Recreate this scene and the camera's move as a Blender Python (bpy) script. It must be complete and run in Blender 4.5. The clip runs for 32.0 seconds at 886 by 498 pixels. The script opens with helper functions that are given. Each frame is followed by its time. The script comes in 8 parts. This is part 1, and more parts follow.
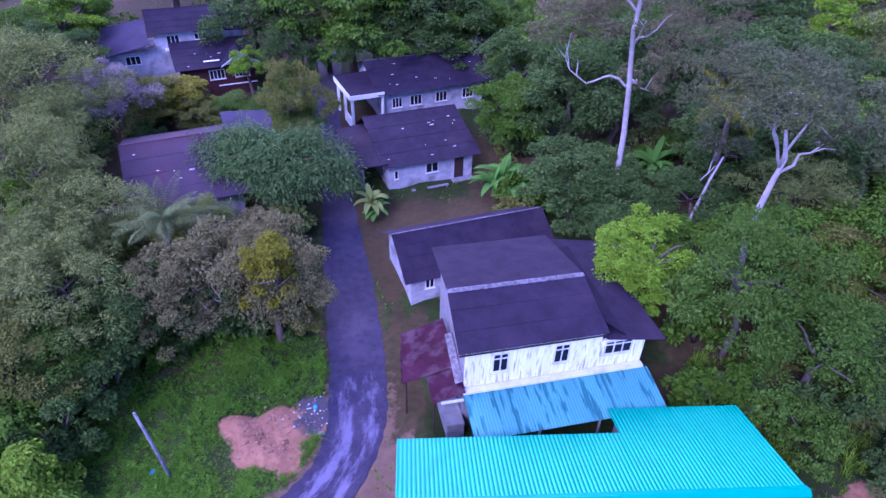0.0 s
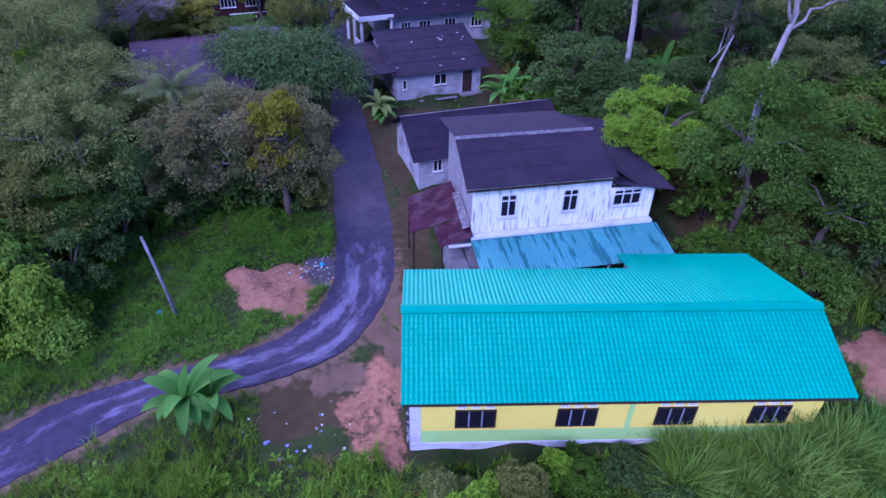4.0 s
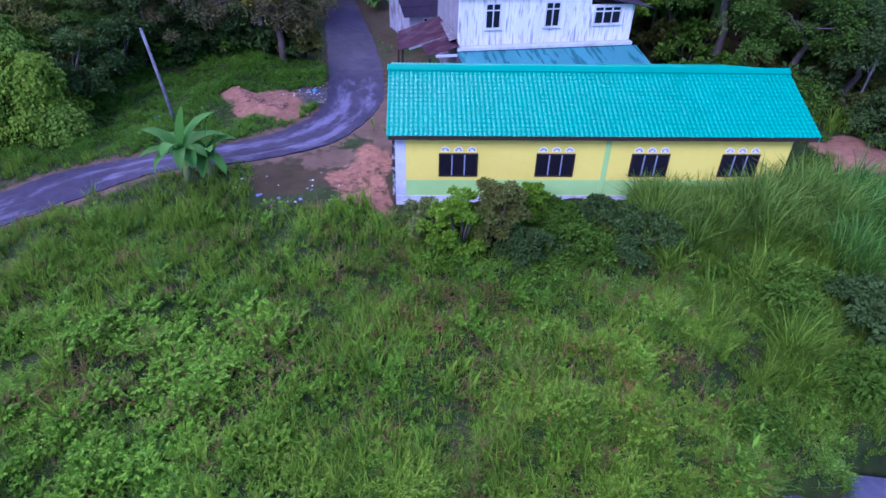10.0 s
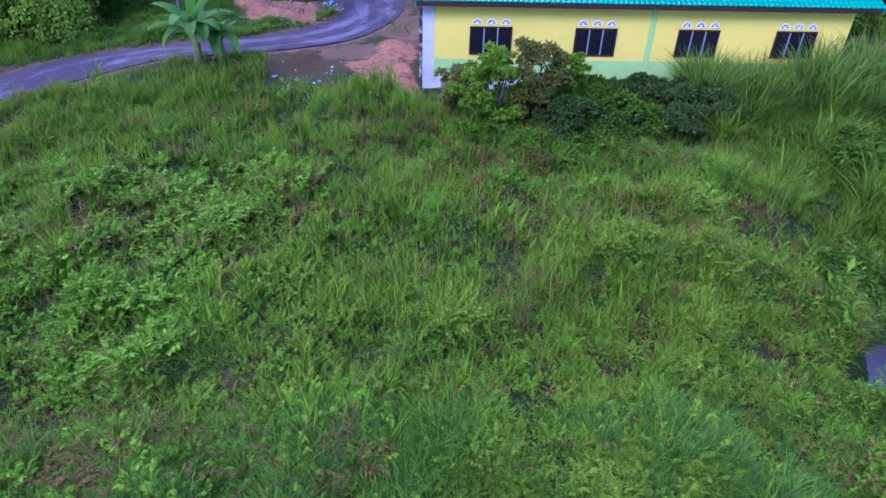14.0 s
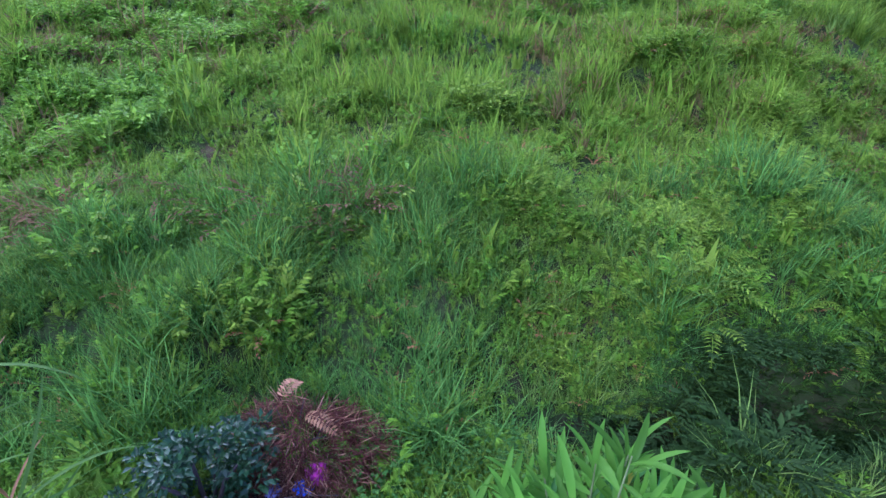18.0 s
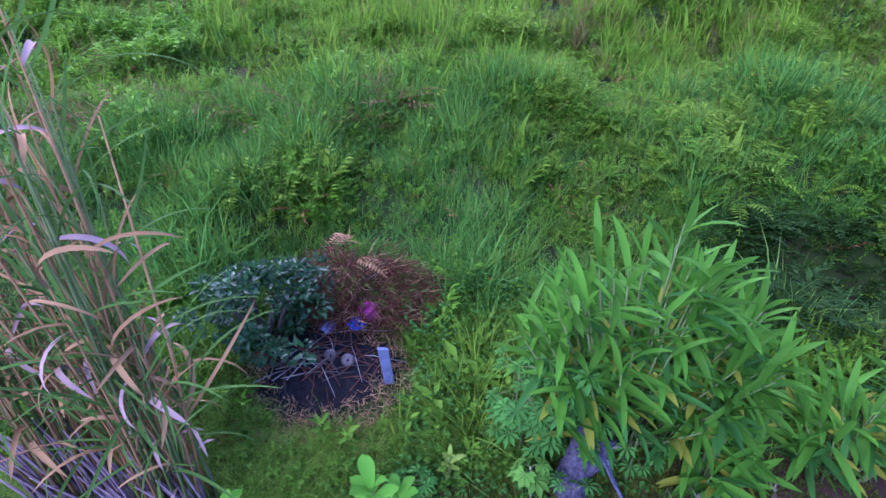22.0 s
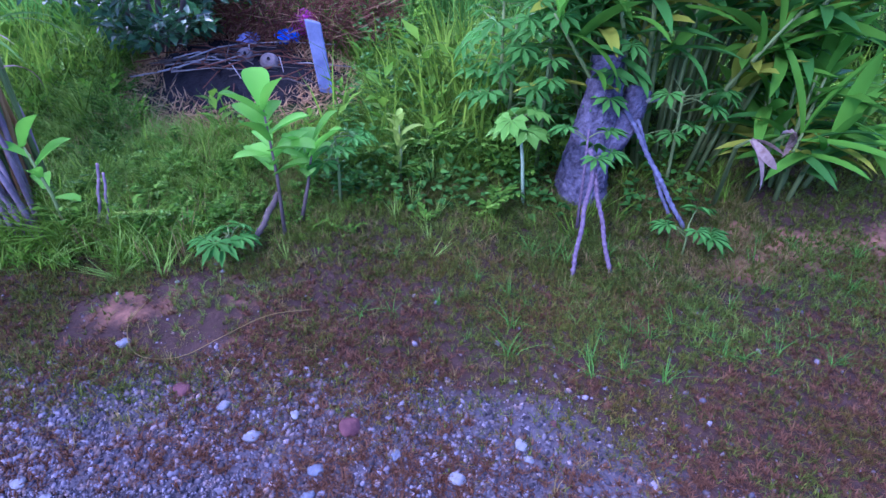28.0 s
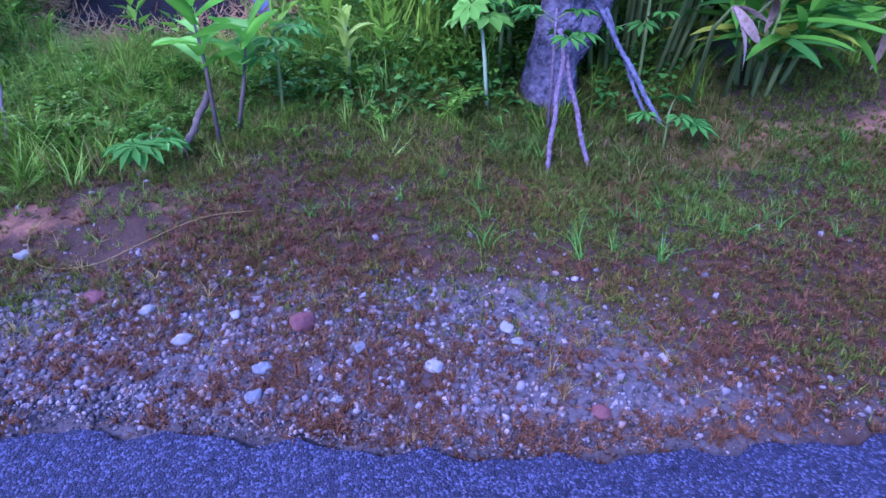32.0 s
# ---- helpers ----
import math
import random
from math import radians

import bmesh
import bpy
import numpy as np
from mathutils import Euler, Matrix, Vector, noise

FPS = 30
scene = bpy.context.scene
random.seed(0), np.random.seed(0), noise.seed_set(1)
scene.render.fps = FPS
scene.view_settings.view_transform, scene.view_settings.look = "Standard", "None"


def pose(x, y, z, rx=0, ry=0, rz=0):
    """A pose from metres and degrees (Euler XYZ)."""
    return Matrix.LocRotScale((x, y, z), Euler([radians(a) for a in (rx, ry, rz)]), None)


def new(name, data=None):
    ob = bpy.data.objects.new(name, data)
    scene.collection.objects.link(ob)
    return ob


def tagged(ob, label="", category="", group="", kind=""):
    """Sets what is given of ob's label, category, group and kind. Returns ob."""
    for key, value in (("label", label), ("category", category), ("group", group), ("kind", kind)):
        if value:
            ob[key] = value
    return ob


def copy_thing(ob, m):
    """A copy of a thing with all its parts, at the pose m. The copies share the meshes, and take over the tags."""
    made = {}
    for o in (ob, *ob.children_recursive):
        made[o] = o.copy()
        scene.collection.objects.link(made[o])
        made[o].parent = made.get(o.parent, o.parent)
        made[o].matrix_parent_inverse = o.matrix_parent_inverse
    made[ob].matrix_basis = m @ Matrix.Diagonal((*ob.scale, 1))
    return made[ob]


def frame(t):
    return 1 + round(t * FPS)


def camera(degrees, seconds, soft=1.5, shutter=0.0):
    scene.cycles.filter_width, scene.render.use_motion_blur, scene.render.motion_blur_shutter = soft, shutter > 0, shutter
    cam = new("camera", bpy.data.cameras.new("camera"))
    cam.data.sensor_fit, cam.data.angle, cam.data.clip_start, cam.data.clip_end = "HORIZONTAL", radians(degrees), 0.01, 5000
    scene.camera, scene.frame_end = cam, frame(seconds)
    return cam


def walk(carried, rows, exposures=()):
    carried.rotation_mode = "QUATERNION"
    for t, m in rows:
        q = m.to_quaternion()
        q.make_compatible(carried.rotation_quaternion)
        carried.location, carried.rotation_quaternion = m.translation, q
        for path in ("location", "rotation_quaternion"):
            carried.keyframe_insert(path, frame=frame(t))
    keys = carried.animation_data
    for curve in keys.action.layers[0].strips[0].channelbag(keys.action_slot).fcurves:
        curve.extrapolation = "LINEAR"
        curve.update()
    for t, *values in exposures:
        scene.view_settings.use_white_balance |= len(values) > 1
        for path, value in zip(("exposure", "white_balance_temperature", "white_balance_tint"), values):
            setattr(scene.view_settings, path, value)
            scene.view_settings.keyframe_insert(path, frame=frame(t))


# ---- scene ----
cam = camera(72.0, 32.0, soft=1.5)
SKY, SUN, KELVIN = 0.165, 1.45, 4600.0
METRES, EYE, TILT, LEAN, TURN = 33.0, 25.7, -36.0, -1.3, -2.9
ROWS = [
    (0.0, 0.0, 0.0, 0.0, 0.0, 0.0, -0.0),
    (0.5, -0.0008, 0.0046, -0.0286, 0.19, 0.12, -0.15),
    (1.0, -0.0032, 0.0077, -0.0573, 0.47, 0.2, -0.35),
    (1.5, -0.0058, 0.0107, -0.085, 0.55, 0.26, -0.37),
    (2.0, -0.0084, 0.0129, -0.1129, 0.34, 0.31, -0.21),
    (2.5, -0.0091, 0.0135, -0.1403, 0.34, 0.34, -0.18),
    (3.0, -0.0081, 0.0134, -0.1696, 0.42, 0.48, -0.19),
    (3.5, -0.005, 0.0098, -0.1995, 0.43, 0.51, -0.2),
    (5.5, 0.0221, -0.0148, -0.3342, 2.68, 0.97, -2.02),
    (6.0, 0.033, -0.0197, -0.368, 3.19, 0.96, -2.36),
    (6.5, 0.0416, -0.0213, -0.397, 3.18, 0.98, -2.39),
    (7.0, 0.0426, -0.022, -0.423, 3.13, 1.04, -2.39),
    (7.5, 0.0375, -0.0248, -0.4462, 1.87, 1.17, -1.46),
    (8.0, 0.0281, -0.0299, -0.4653, 0.65, 1.22, -0.54),
    (8.5, 0.0197, -0.0355, -0.4826, 0.3, 1.24, -0.31),
    (9.0, 0.0164, -0.0364, -0.4979, 0.31, 1.29, -0.29),
    (9.5, 0.0168, -0.0317, -0.5105, 0.38, 1.34, -0.32),
    (10.0, 0.0184, -0.0239, -0.5241, 0.52, 1.39, -0.4),
    (10.5, 0.0196, -0.0151, -0.5391, 0.59, 1.47, -0.44),
    (11.0, 0.018, -0.0081, -0.5551, 0.62, 1.49, -0.48),
    (11.5, 0.0104, -0.0017, -0.5725, 0.59, 1.58, -0.5),
    (12.0, 0.0015, 0.0043, -0.5904, 0.57, 1.64, -0.52),
    (12.5, -0.0057, 0.01, -0.6083, 0.59, 1.75, -0.53),
    (13.0, -0.0082, 0.0162, -0.6234, 0.7, 1.84, -0.62),
    (13.5, -0.008, 0.0247, -0.6392, 0.85, 1.93, -0.72),
    (15.5, -0.0123, 0.0636, -0.702, 0.94, 2.59, -0.68),
    (16.0, -0.0123, 0.0749, -0.7156, 0.97, 2.86, -0.67),
    (16.5, -0.0134, 0.0854, -0.7298, 0.96, 3.06, -0.64),
    (17.0, -0.0147, 0.0931, -0.7458, 0.97, 3.34, -0.64),
    (17.5, -0.0167, 0.0972, -0.7636, 0.97, 3.59, -0.62),
    (18.0, -0.0185, 0.0986, -0.783, 1.01, 3.91, -0.63),
    (18.5, -0.0214, 0.0992, -0.8025, 0.95, 4.23, -0.61),
    (19.0, -0.0245, 0.0977, -0.8196, 0.99, 4.4, -0.61),
    (19.5, -0.0282, 0.0943, -0.8299, 1.01, 4.48, -0.54),
    (20.0, -0.0308, 0.0925, -0.8322, 0.99, 4.48, -0.54),
    (20.5, -0.0316, 0.0929, -0.8305, 1.01, 4.48, -0.54),
    (21.0, -0.0315, 0.0935, -0.8281, 1.03, 4.44, -0.54),
    (21.5, -0.0311, 0.0934, -0.8263, 1.05, 4.4, -0.54),
    (22.0, -0.0305, 0.0934, -0.8266, 1.05, 4.44, -0.54),
    (22.5, -0.0306, 0.0952, -0.8301, 1.04, 4.52, -0.51),
    (23.0, -0.031, 0.0977, -0.8347, 1.05, 4.61, -0.5),
    (23.5, -0.0306, 0.1014, -0.8401, 1.09, 4.71, -0.52),
    (24.0, -0.0294, 0.1058, -0.8448, 1.12, 4.86, -0.54),
    (24.5, -0.0276, 0.1107, -0.8491, 1.14, 4.96, -0.54),
    (26.5, -0.0233, 0.131, -0.8724, 2.02, 5.9, -0.29),
    (27.0, -0.0227, 0.136, -0.8791, 2.08, 6.27, -0.26),
    (27.5, -0.0216, 0.141, -0.8855, 2.07, 6.61, -0.28),
    (28.0, -0.0215, 0.145, -0.8906, 2.1, 6.78, -0.27),
    (28.5, -0.0229, 0.1483, -0.8952, 2.12, 7.03, -0.37),
    (29.0, -0.0247, 0.1511, -0.8989, 2.05, 7.18, -0.4),
    (29.5, -0.0257, 0.1517, -0.8999, 2.09, 7.01, -0.35),
    (30.0, -0.0254, 0.1527, -0.9003, 1.78, 7.14, -0.1),
    (30.5, -0.025, 0.1536, -0.9002, 0.9, 7.18, 0.76),
    (31.0, -0.0246, 0.1543, -0.9005, 0.31, 7.17, 1.32),
    (31.5, -0.0241, 0.1546, -0.9005, -0.69, 7.16, 2.26),
    (32.0, -0.0228, 0.1556, -0.9023, -1.6, 7.38, 3.19),
]
walk(cam, [(t, pose(0, 0, EYE, TILT, LEAN, TURN) @ pose(METRES * x, METRES * y, METRES * z, 90 + pitch, roll, yaw)) for t, x, y, z, yaw, pitch, roll in ROWS],
     [(0.0, 1.6, 4600, 62), (3.0, 1.18, 4550, 55), (6.0, 1.08, 4600, 46), (9.0, 1.15, 4650, 44), (13.0, 1.22, 4650, 42), (16.0, 1.36, KELVIN, 41), (20.0, 1.52, KELVIN, 41), (24.0, 1.58, 4550, 41), (27.0, 1.92, 4450, 43), (32.0, 2.08, 4350, 45)])


# ---- light ----
world = bpy.data.worlds.new("sky")
scene.world = world
world.use_nodes = True
wn = world.node_tree
sky = wn.nodes.new("ShaderNodeTexSky")
sky.sky_type, sky.sun_disc = "NISHITA", False
sky.sun_elevation, sky.sun_rotation = radians(40), radians(-32)
sky.air_density, sky.dust_density, sky.ozone_density = 1.0, 3.0, 2.0
bg = wn.nodes["Background"]
bg.inputs["Strength"].default_value = SKY
wn.links.new(sky.outputs[0], bg.inputs["Color"])
sun = new("sun", bpy.data.lights.new("sun", "SUN"))
sun.data.energy, sun.data.angle, sun.data.color = SUN, radians(25), (1.0, 0.95, 0.9)
sun.rotation_euler = (radians(50), 0, radians(-32))


# ---- materials ----
def material(name, a, b, scale=4.0, rough=0.8, bump=0.0, bscale=40.0, metal=0.0, island=0.0, thin=0.0, stain=None, sscale=0.6, samount=0.5, spec=0.15):
    """Two colours mixed by noise at two scales, with relief; island: spread of brightness from piece to piece; thin: light through a leaf; stain: a third colour in large blots."""
    m = bpy.data.materials.new(name)
    m.use_nodes = True
    n, l = m.node_tree.nodes, m.node_tree.links
    p = n["Principled BSDF"]
    geo = n.new("ShaderNodeNewGeometry")
    tex = n.new("ShaderNodeTexCoord")
    n1 = n.new("ShaderNodeTexNoise")
    n1.inputs["Scale"].default_value, n1.inputs["Detail"].default_value, n1.inputs["Roughness"].default_value = scale, 6.0, 0.65
    l.new(tex.outputs["Object"], n1.inputs["Vector"])
    ramp = n.new("ShaderNodeMapRange")
    ramp.inputs["From Min"].default_value, ramp.inputs["From Max"].default_value = 0.32, 0.68
    l.new(n1.outputs["Fac"], ramp.inputs["Value"])
    mix = n.new("ShaderNodeMix")
    mix.data_type = "RGBA"
    mix.inputs[6].default_value, mix.inputs[7].default_value = (*a, 1), (*b, 1)
    fac = ramp.outputs["Result"]
    if island:
        add = n.new("ShaderNodeMix")
        add.inputs[0].default_value = 0.65
        l.new(fac, add.inputs[2])
        l.new(geo.outputs["Random Per Island"], add.inputs[3])
        fac = add.outputs[0]
    l.new(fac, mix.inputs[0])
    col = mix.outputs[2]
    if stain:
        n2 = n.new("ShaderNodeTexNoise")
        n2.inputs["Scale"].default_value, n2.inputs["Detail"].default_value = sscale, 8.0
        l.new(tex.outputs["Object"], n2.inputs["Vector"])
        r2 = n.new("ShaderNodeMapRange")
        r2.inputs["From Min"].default_value, r2.inputs["From Max"].default_value = 0.5, 0.68
        r2.inputs["To Max"].default_value = samount
        l.new(n2.outputs["Fac"], r2.inputs["Value"])
        m2 = n.new("ShaderNodeMix")
        m2.data_type = "RGBA"
        m2.inputs[7].default_value = (*stain, 1)
        l.new(r2.outputs["Result"], m2.inputs[0])
        l.new(col, m2.inputs[6])
        col = m2.outputs[2]
    if island:
        hsv = n.new("ShaderNodeHueSaturation")
        val = n.new("ShaderNodeMapRange")
        val.inputs["To Min"].default_value, val.inputs["To Max"].default_value = 1 - island, 1 + island
        info = n.new("ShaderNodeObjectInfo")
        w = n.new("ShaderNodeMath")
        w.operation = "FRACT"
        sm = n.new("ShaderNodeMath")
        l.new(geo.outputs["Random Per Island"], sm.inputs[0])
        l.new(info.outputs["Random"], sm.inputs[1])
        l.new(sm.outputs[0], w.inputs[0])
        l.new(w.outputs[0], val.inputs["Value"])
        l.new(val.outputs["Result"], hsv.inputs["Value"])
        l.new(col, hsv.inputs["Color"])
        col = hsv.outputs["Color"]
    l.new(col, p.inputs["Base Color"])
    p.inputs["Roughness"].default_value, p.inputs["Metallic"].default_value = rough, metal
    p.inputs["Specular IOR Level"].default_value = spec
    if bump:
        n3 = n.new("ShaderNodeTexNoise")
        n3.inputs["Scale"].default_value, n3.inputs["Detail"].default_value = bscale, 5.0
        l.new(tex.outputs["Object"], n3.inputs["Vector"])
        b3 = n.new("ShaderNodeBump")
        b3.inputs["Strength"].default_value, b3.inputs["Distance"].default_value = bump, 0.02
        l.new(n3.outputs["Fac"], b3.inputs["Height"])
        l.new(b3.outputs["Normal"], p.inputs["Normal"])
    if thin:
        tr = n.new("ShaderNodeBsdfTranslucent")
        l.new(col, tr.inputs["Color"])
        ms = n.new("ShaderNodeMixShader")
        ms.inputs[0].default_value = thin
        l.new(p.outputs[0], ms.inputs[1])
        l.new(tr.outputs[0], ms.inputs[2])
        l.new(ms.outputs[0], n["Material Output"].inputs["Surface"])
    return m


def leafy(name, a, b, island=0.28, thin=0.38, rough=0.6, scale=0.7):
    return material(name, a, b, scale=scale, rough=rough, island=island, thin=thin, spec=0.08)


LEAF_DARK = leafy("dark foliage", (0.042, 0.080, 0.018), (0.098, 0.158, 0.036))
LEAF_MID = leafy("green foliage", (0.046, 0.105, 0.007), (0.115, 0.205, 0.017))
LEAF_LIME = leafy("lime foliage", (0.12, 0.23, 0.008), (0.22, 0.36, 0.02))
LEAF_OLIVE = leafy("olive foliage", (0.095, 0.11, 0.02), (0.19, 0.20, 0.04))
LEAF_BROWN = leafy("brownish foliage", (0.115, 0.106, 0.042), (0.215, 0.198, 0.076))
LEAF_GREY = leafy("grey green foliage", (0.098, 0.14, 0.030), (0.225, 0.25, 0.064))
LEAF_TWIG = leafy("grey brown thin foliage", (0.10, 0.095, 0.045), (0.18, 0.165, 0.08))
LEAF_FRESH = leafy("fresh green foliage", (0.045, 0.098, 0.010), (0.122, 0.21, 0.026))
LEAF_BANK = leafy("yellow green creepers", (0.105, 0.195, 0.010), (0.235, 0.345, 0.027), island=0.45)
LEAF_VINE = leafy("green hanging creepers", (0.080, 0.160, 0.013), (0.195, 0.305, 0.029), island=0.45)
BANK = leafy("bright bank grass", (0.058, 0.148, 0.008), (0.138, 0.265, 0.019), scale=0.5, island=0.4)
# foliage colour lowered to carry the shade inside the ditch
LEAF_DITCH_SHADE = leafy("ditch plants darkened for shade", (0.02, 0.045, 0.008), (0.05, 0.10, 0.016))
WEED_LUSH = leafy("lush bright weeds", (0.090, 0.215, 0.008), (0.20, 0.36, 0.020), scale=0.5, island=0.4)
LEAF_HAZE = leafy("greyish feathery foliage", (0.06, 0.08, 0.03), (0.14, 0.15, 0.07))
LEAF_DRY = leafy("dry grey twigs", (0.26, 0.21, 0.21), (0.40, 0.34, 0.34))
LEAF_YELLOW = leafy("yellow green foliage", (0.14, 0.15, 0.008), (0.27, 0.25, 0.02))
BARK = material("brown bark", (0.06, 0.045, 0.04), (0.13, 0.10, 0.085), 6, 0.9, 0.6, 18)
BARK_PALE = material("pale bark", (0.24, 0.205, 0.215), (0.40, 0.36, 0.36), 3, 0.8, 0.3, 12, stain=(0.12, 0.10, 0.10), sscale=1.5)
GRASS = leafy("field grass", (0.082, 0.168, 0.009), (0.195, 0.295, 0.024), scale=0.5, island=0.5)
# yellower grass, and lighter: lit blade tips at a distance put into colour
GRASS_FAR_LIT = leafy("yellower field grass lightened for lit tips", (0.103, 0.205, 0.010), (0.24, 0.36, 0.026), scale=0.5, island=0.45, thin=0.45)
GRASS_BLUE = leafy("bluish grass", (0.062, 0.168, 0.020), (0.135, 0.28, 0.042), scale=0.5, island=0.5)
WEED = leafy("broadleaf weed", (0.062, 0.155, 0.008), (0.165, 0.29, 0.02), scale=0.5, island=0.45)
FERN = leafy("fern fronds", (0.045, 0.125, 0.008), (0.13, 0.235, 0.02), scale=0.5, island=0.4)
FERN_TIP = leafy("yellow green fern fronds", (0.115, 0.215, 0.010), (0.24, 0.35, 0.026), scale=0.5, island=0.4)
EDGE_LIGHT = leafy("pale fresh grass", (0.11, 0.21, 0.022), (0.23, 0.34, 0.055), scale=2.0)
EDGE_PALE = leafy("pale yellow green grass", (0.19, 0.33, 0.04), (0.35, 0.49, 0.09), scale=2.0, thin=0.45)
STRAW = leafy("dry straw", (0.33, 0.18, 0.085), (0.52, 0.34, 0.18), scale=3.0)
RUST_LEAF = leafy("rusty withered leaves", (0.26, 0.10, 0.04), (0.42, 0.20, 0.08), island=0.3, scale=3.0)
STUBBLE = leafy("withered brown fronds", (0.13, 0.07, 0.03), (0.25, 0.15, 0.06), scale=1.5)
DRY = leafy("dry stalks", (0.15, 0.105, 0.035), (0.27, 0.20, 0.075), scale=1.5)
ROOF_TEAL = material("glossy turquoise roof metal", (0.0, 0.240, 0.146), (0.003, 0.275, 0.168), 0.8, 0.5, 0.03, 30, spec=0.3)
YELLOW = material("yellow wall paint", (0.80, 0.635, 0.10), (0.85, 0.685, 0.125), 1.2, 0.85, 0.05, 60)
PALE_GREEN = material("pale green wall paint", (0.36, 0.58, 0.17), (0.42, 0.64, 0.21), 1.2, 0.85, 0.05, 60)
WHITE = material("white wall paint", (0.52, 0.50, 0.54), (0.64, 0.62, 0.65), 2.0, 0.85, 0.1, 50, stain=(0.27, 0.26, 0.27), sscale=1.2)
BOARD = material("weathered white boards", (0.55, 0.53, 0.54), (0.70, 0.68, 0.69), 3.0, 0.85, 0.1, 60, island=0.1)
ROOF_DARK = material("weathered dark purple brown roofing", (0.014, 0.009, 0.019), (0.026, 0.017, 0.033), 1.2, 0.85, 0.25, 14, stain=(0.038, 0.026, 0.041), sscale=0.35)
ROOF_RUST = material("rusted roof sheet", (0.022, 0.005, 0.012), (0.044, 0.012, 0.024), 0.9, 0.85, 0.1, 20, stain=(0.13, 0.09, 0.11), sscale=1.4, samount=0.3, spec=0.08)
ROOF_HALL = material("faded violet roof sheet", (0.034, 0.020, 0.036), (0.052, 0.034, 0.056), 0.5, 0.8, 0.1, 20, stain=(0.056, 0.020, 0.030), sscale=0.22, samount=0.8)
ROOF_VIOLET = material("violet grey roof sheet", (0.030, 0.023, 0.048), (0.045, 0.035, 0.068), 0.8, 0.8, 0.1, 20)
GLASS_DARK = material("dark window glass", (0.010, 0.009, 0.014), (0.016, 0.014, 0.02), 1.0, 0.22, spec=0.2)
FRAME_BROWN = material("dark brown window frame", (0.03, 0.018, 0.016), (0.05, 0.03, 0.026), 5, 0.6)
CONCRETE = material("grey concrete", (0.16, 0.15, 0.17), (0.25, 0.235, 0.26), 2.5, 0.9, 0.3, 30, stain=(0.12, 0.11, 0.11), sscale=0.9)
# near-black colour standing in for the shade inside the vents
VENT_SHADE = material("vent shade", (0.02, 0.016, 0.018), (0.035, 0.028, 0.03), 3, 0.95)
ASPHALT = material("worn asphalt", (0.022, 0.017, 0.036), (0.040, 0.032, 0.060), 2.0, 0.7, 0.5, 90, stain=(0.055, 0.043, 0.070), sscale=0.5, samount=0.6)


# ---- building helpers ----
def link_mesh(name, me, mat, parent=None, label=""):
    me.materials.append(mat)
    ob = new(name, me)
    if parent:
        ob.parent = parent
    if label:
        ob["label"] = label
    return ob


def part(name, bm, mat, parent=None, label="", smooth=False):
    me = bpy.data.meshes.new(name)
    bm.to_mesh(me)
    bm.free()
    if smooth:
        me.shade_smooth()
    return link_mesh(name, me, mat, parent, label)


def array_mesh(name, v, f, mat, parent=None, label="", smooth=False, flat=False):
    """A mesh from arrays: v (n, 3), f (m, 3 or 4)."""
    v, f = np.asarray(v, np.float32), np.asarray(f, np.int32)
    me = bpy.data.meshes.new(name)
    k = f.shape[1]
    me.vertices.add(len(v))
    me.vertices.foreach_set("co", v.ravel())
    me.loops.add(f.size)
    me.loops.foreach_set("vertex_index", f.ravel())
    me.polygons.add(len(f))
    me.polygons.foreach_set("loop_start", np.arange(0, f.size, k, dtype=np.int32))
    me.update(calc_edges=True)
    if smooth:
        me.shade_smooth()
    if flat:
        me.shade_flat()
    return link_mesh(name, me, mat, parent, label)


def thing(name, x=0.0, y=0.0, z=0.0, rz=0.0, **tags):
    ob = new(name)
    ob.matrix_basis = pose(x, y, z, 0, 0, rz)
    ob.empty_display_size = 0.2
    return tagged(ob, **tags)


def add_box(bm, x0, x1, y0, y1, z0, z1, bevel=0.0):
    m = Matrix.Translation(((x0 + x1) / 2, (y0 + y1) / 2, (z0 + z1) / 2)) @ Matrix.Diagonal((x1 - x0, y1 - y0, z1 - z0, 1))
    made = bmesh.ops.create_cube(bm, size=1.0, matrix=m)["verts"]
    if bevel:
        bmesh.ops.bevel(bm, geom=list({e for w in made for e in w.link_edges}), offset=bevel, segments=1, affect="EDGES")


def box(name, x0, x1, y0, y1, z0, z1, mat, parent=None, label="", bevel=0.01):
    bm = bmesh.new()
    add_box(bm, x0, x1, y0, y1, z0, z1, bevel)
    return part(name, bm, mat, parent, label)


def slab(name, corners, thick, mat, parent=None, label=""):
    """A plate from four corners (in order), thickened downwards."""
    bm = bmesh.new()
    top = [bm.verts.new(c) for c in corners]
    low = [bm.verts.new((c[0], c[1], c[2] - thick)) for c in corners]
    bm.faces.new(top)
    bm.faces.new(low[::-1])
    for i in range(len(corners)):
        j = (i + 1) % len(corners)
        bm.faces.new((top[i], low[i], low[j], top[j]))
    bmesh.ops.recalc_face_normals(bm, faces=bm.faces)
    return part(name, bm, mat, parent, label)


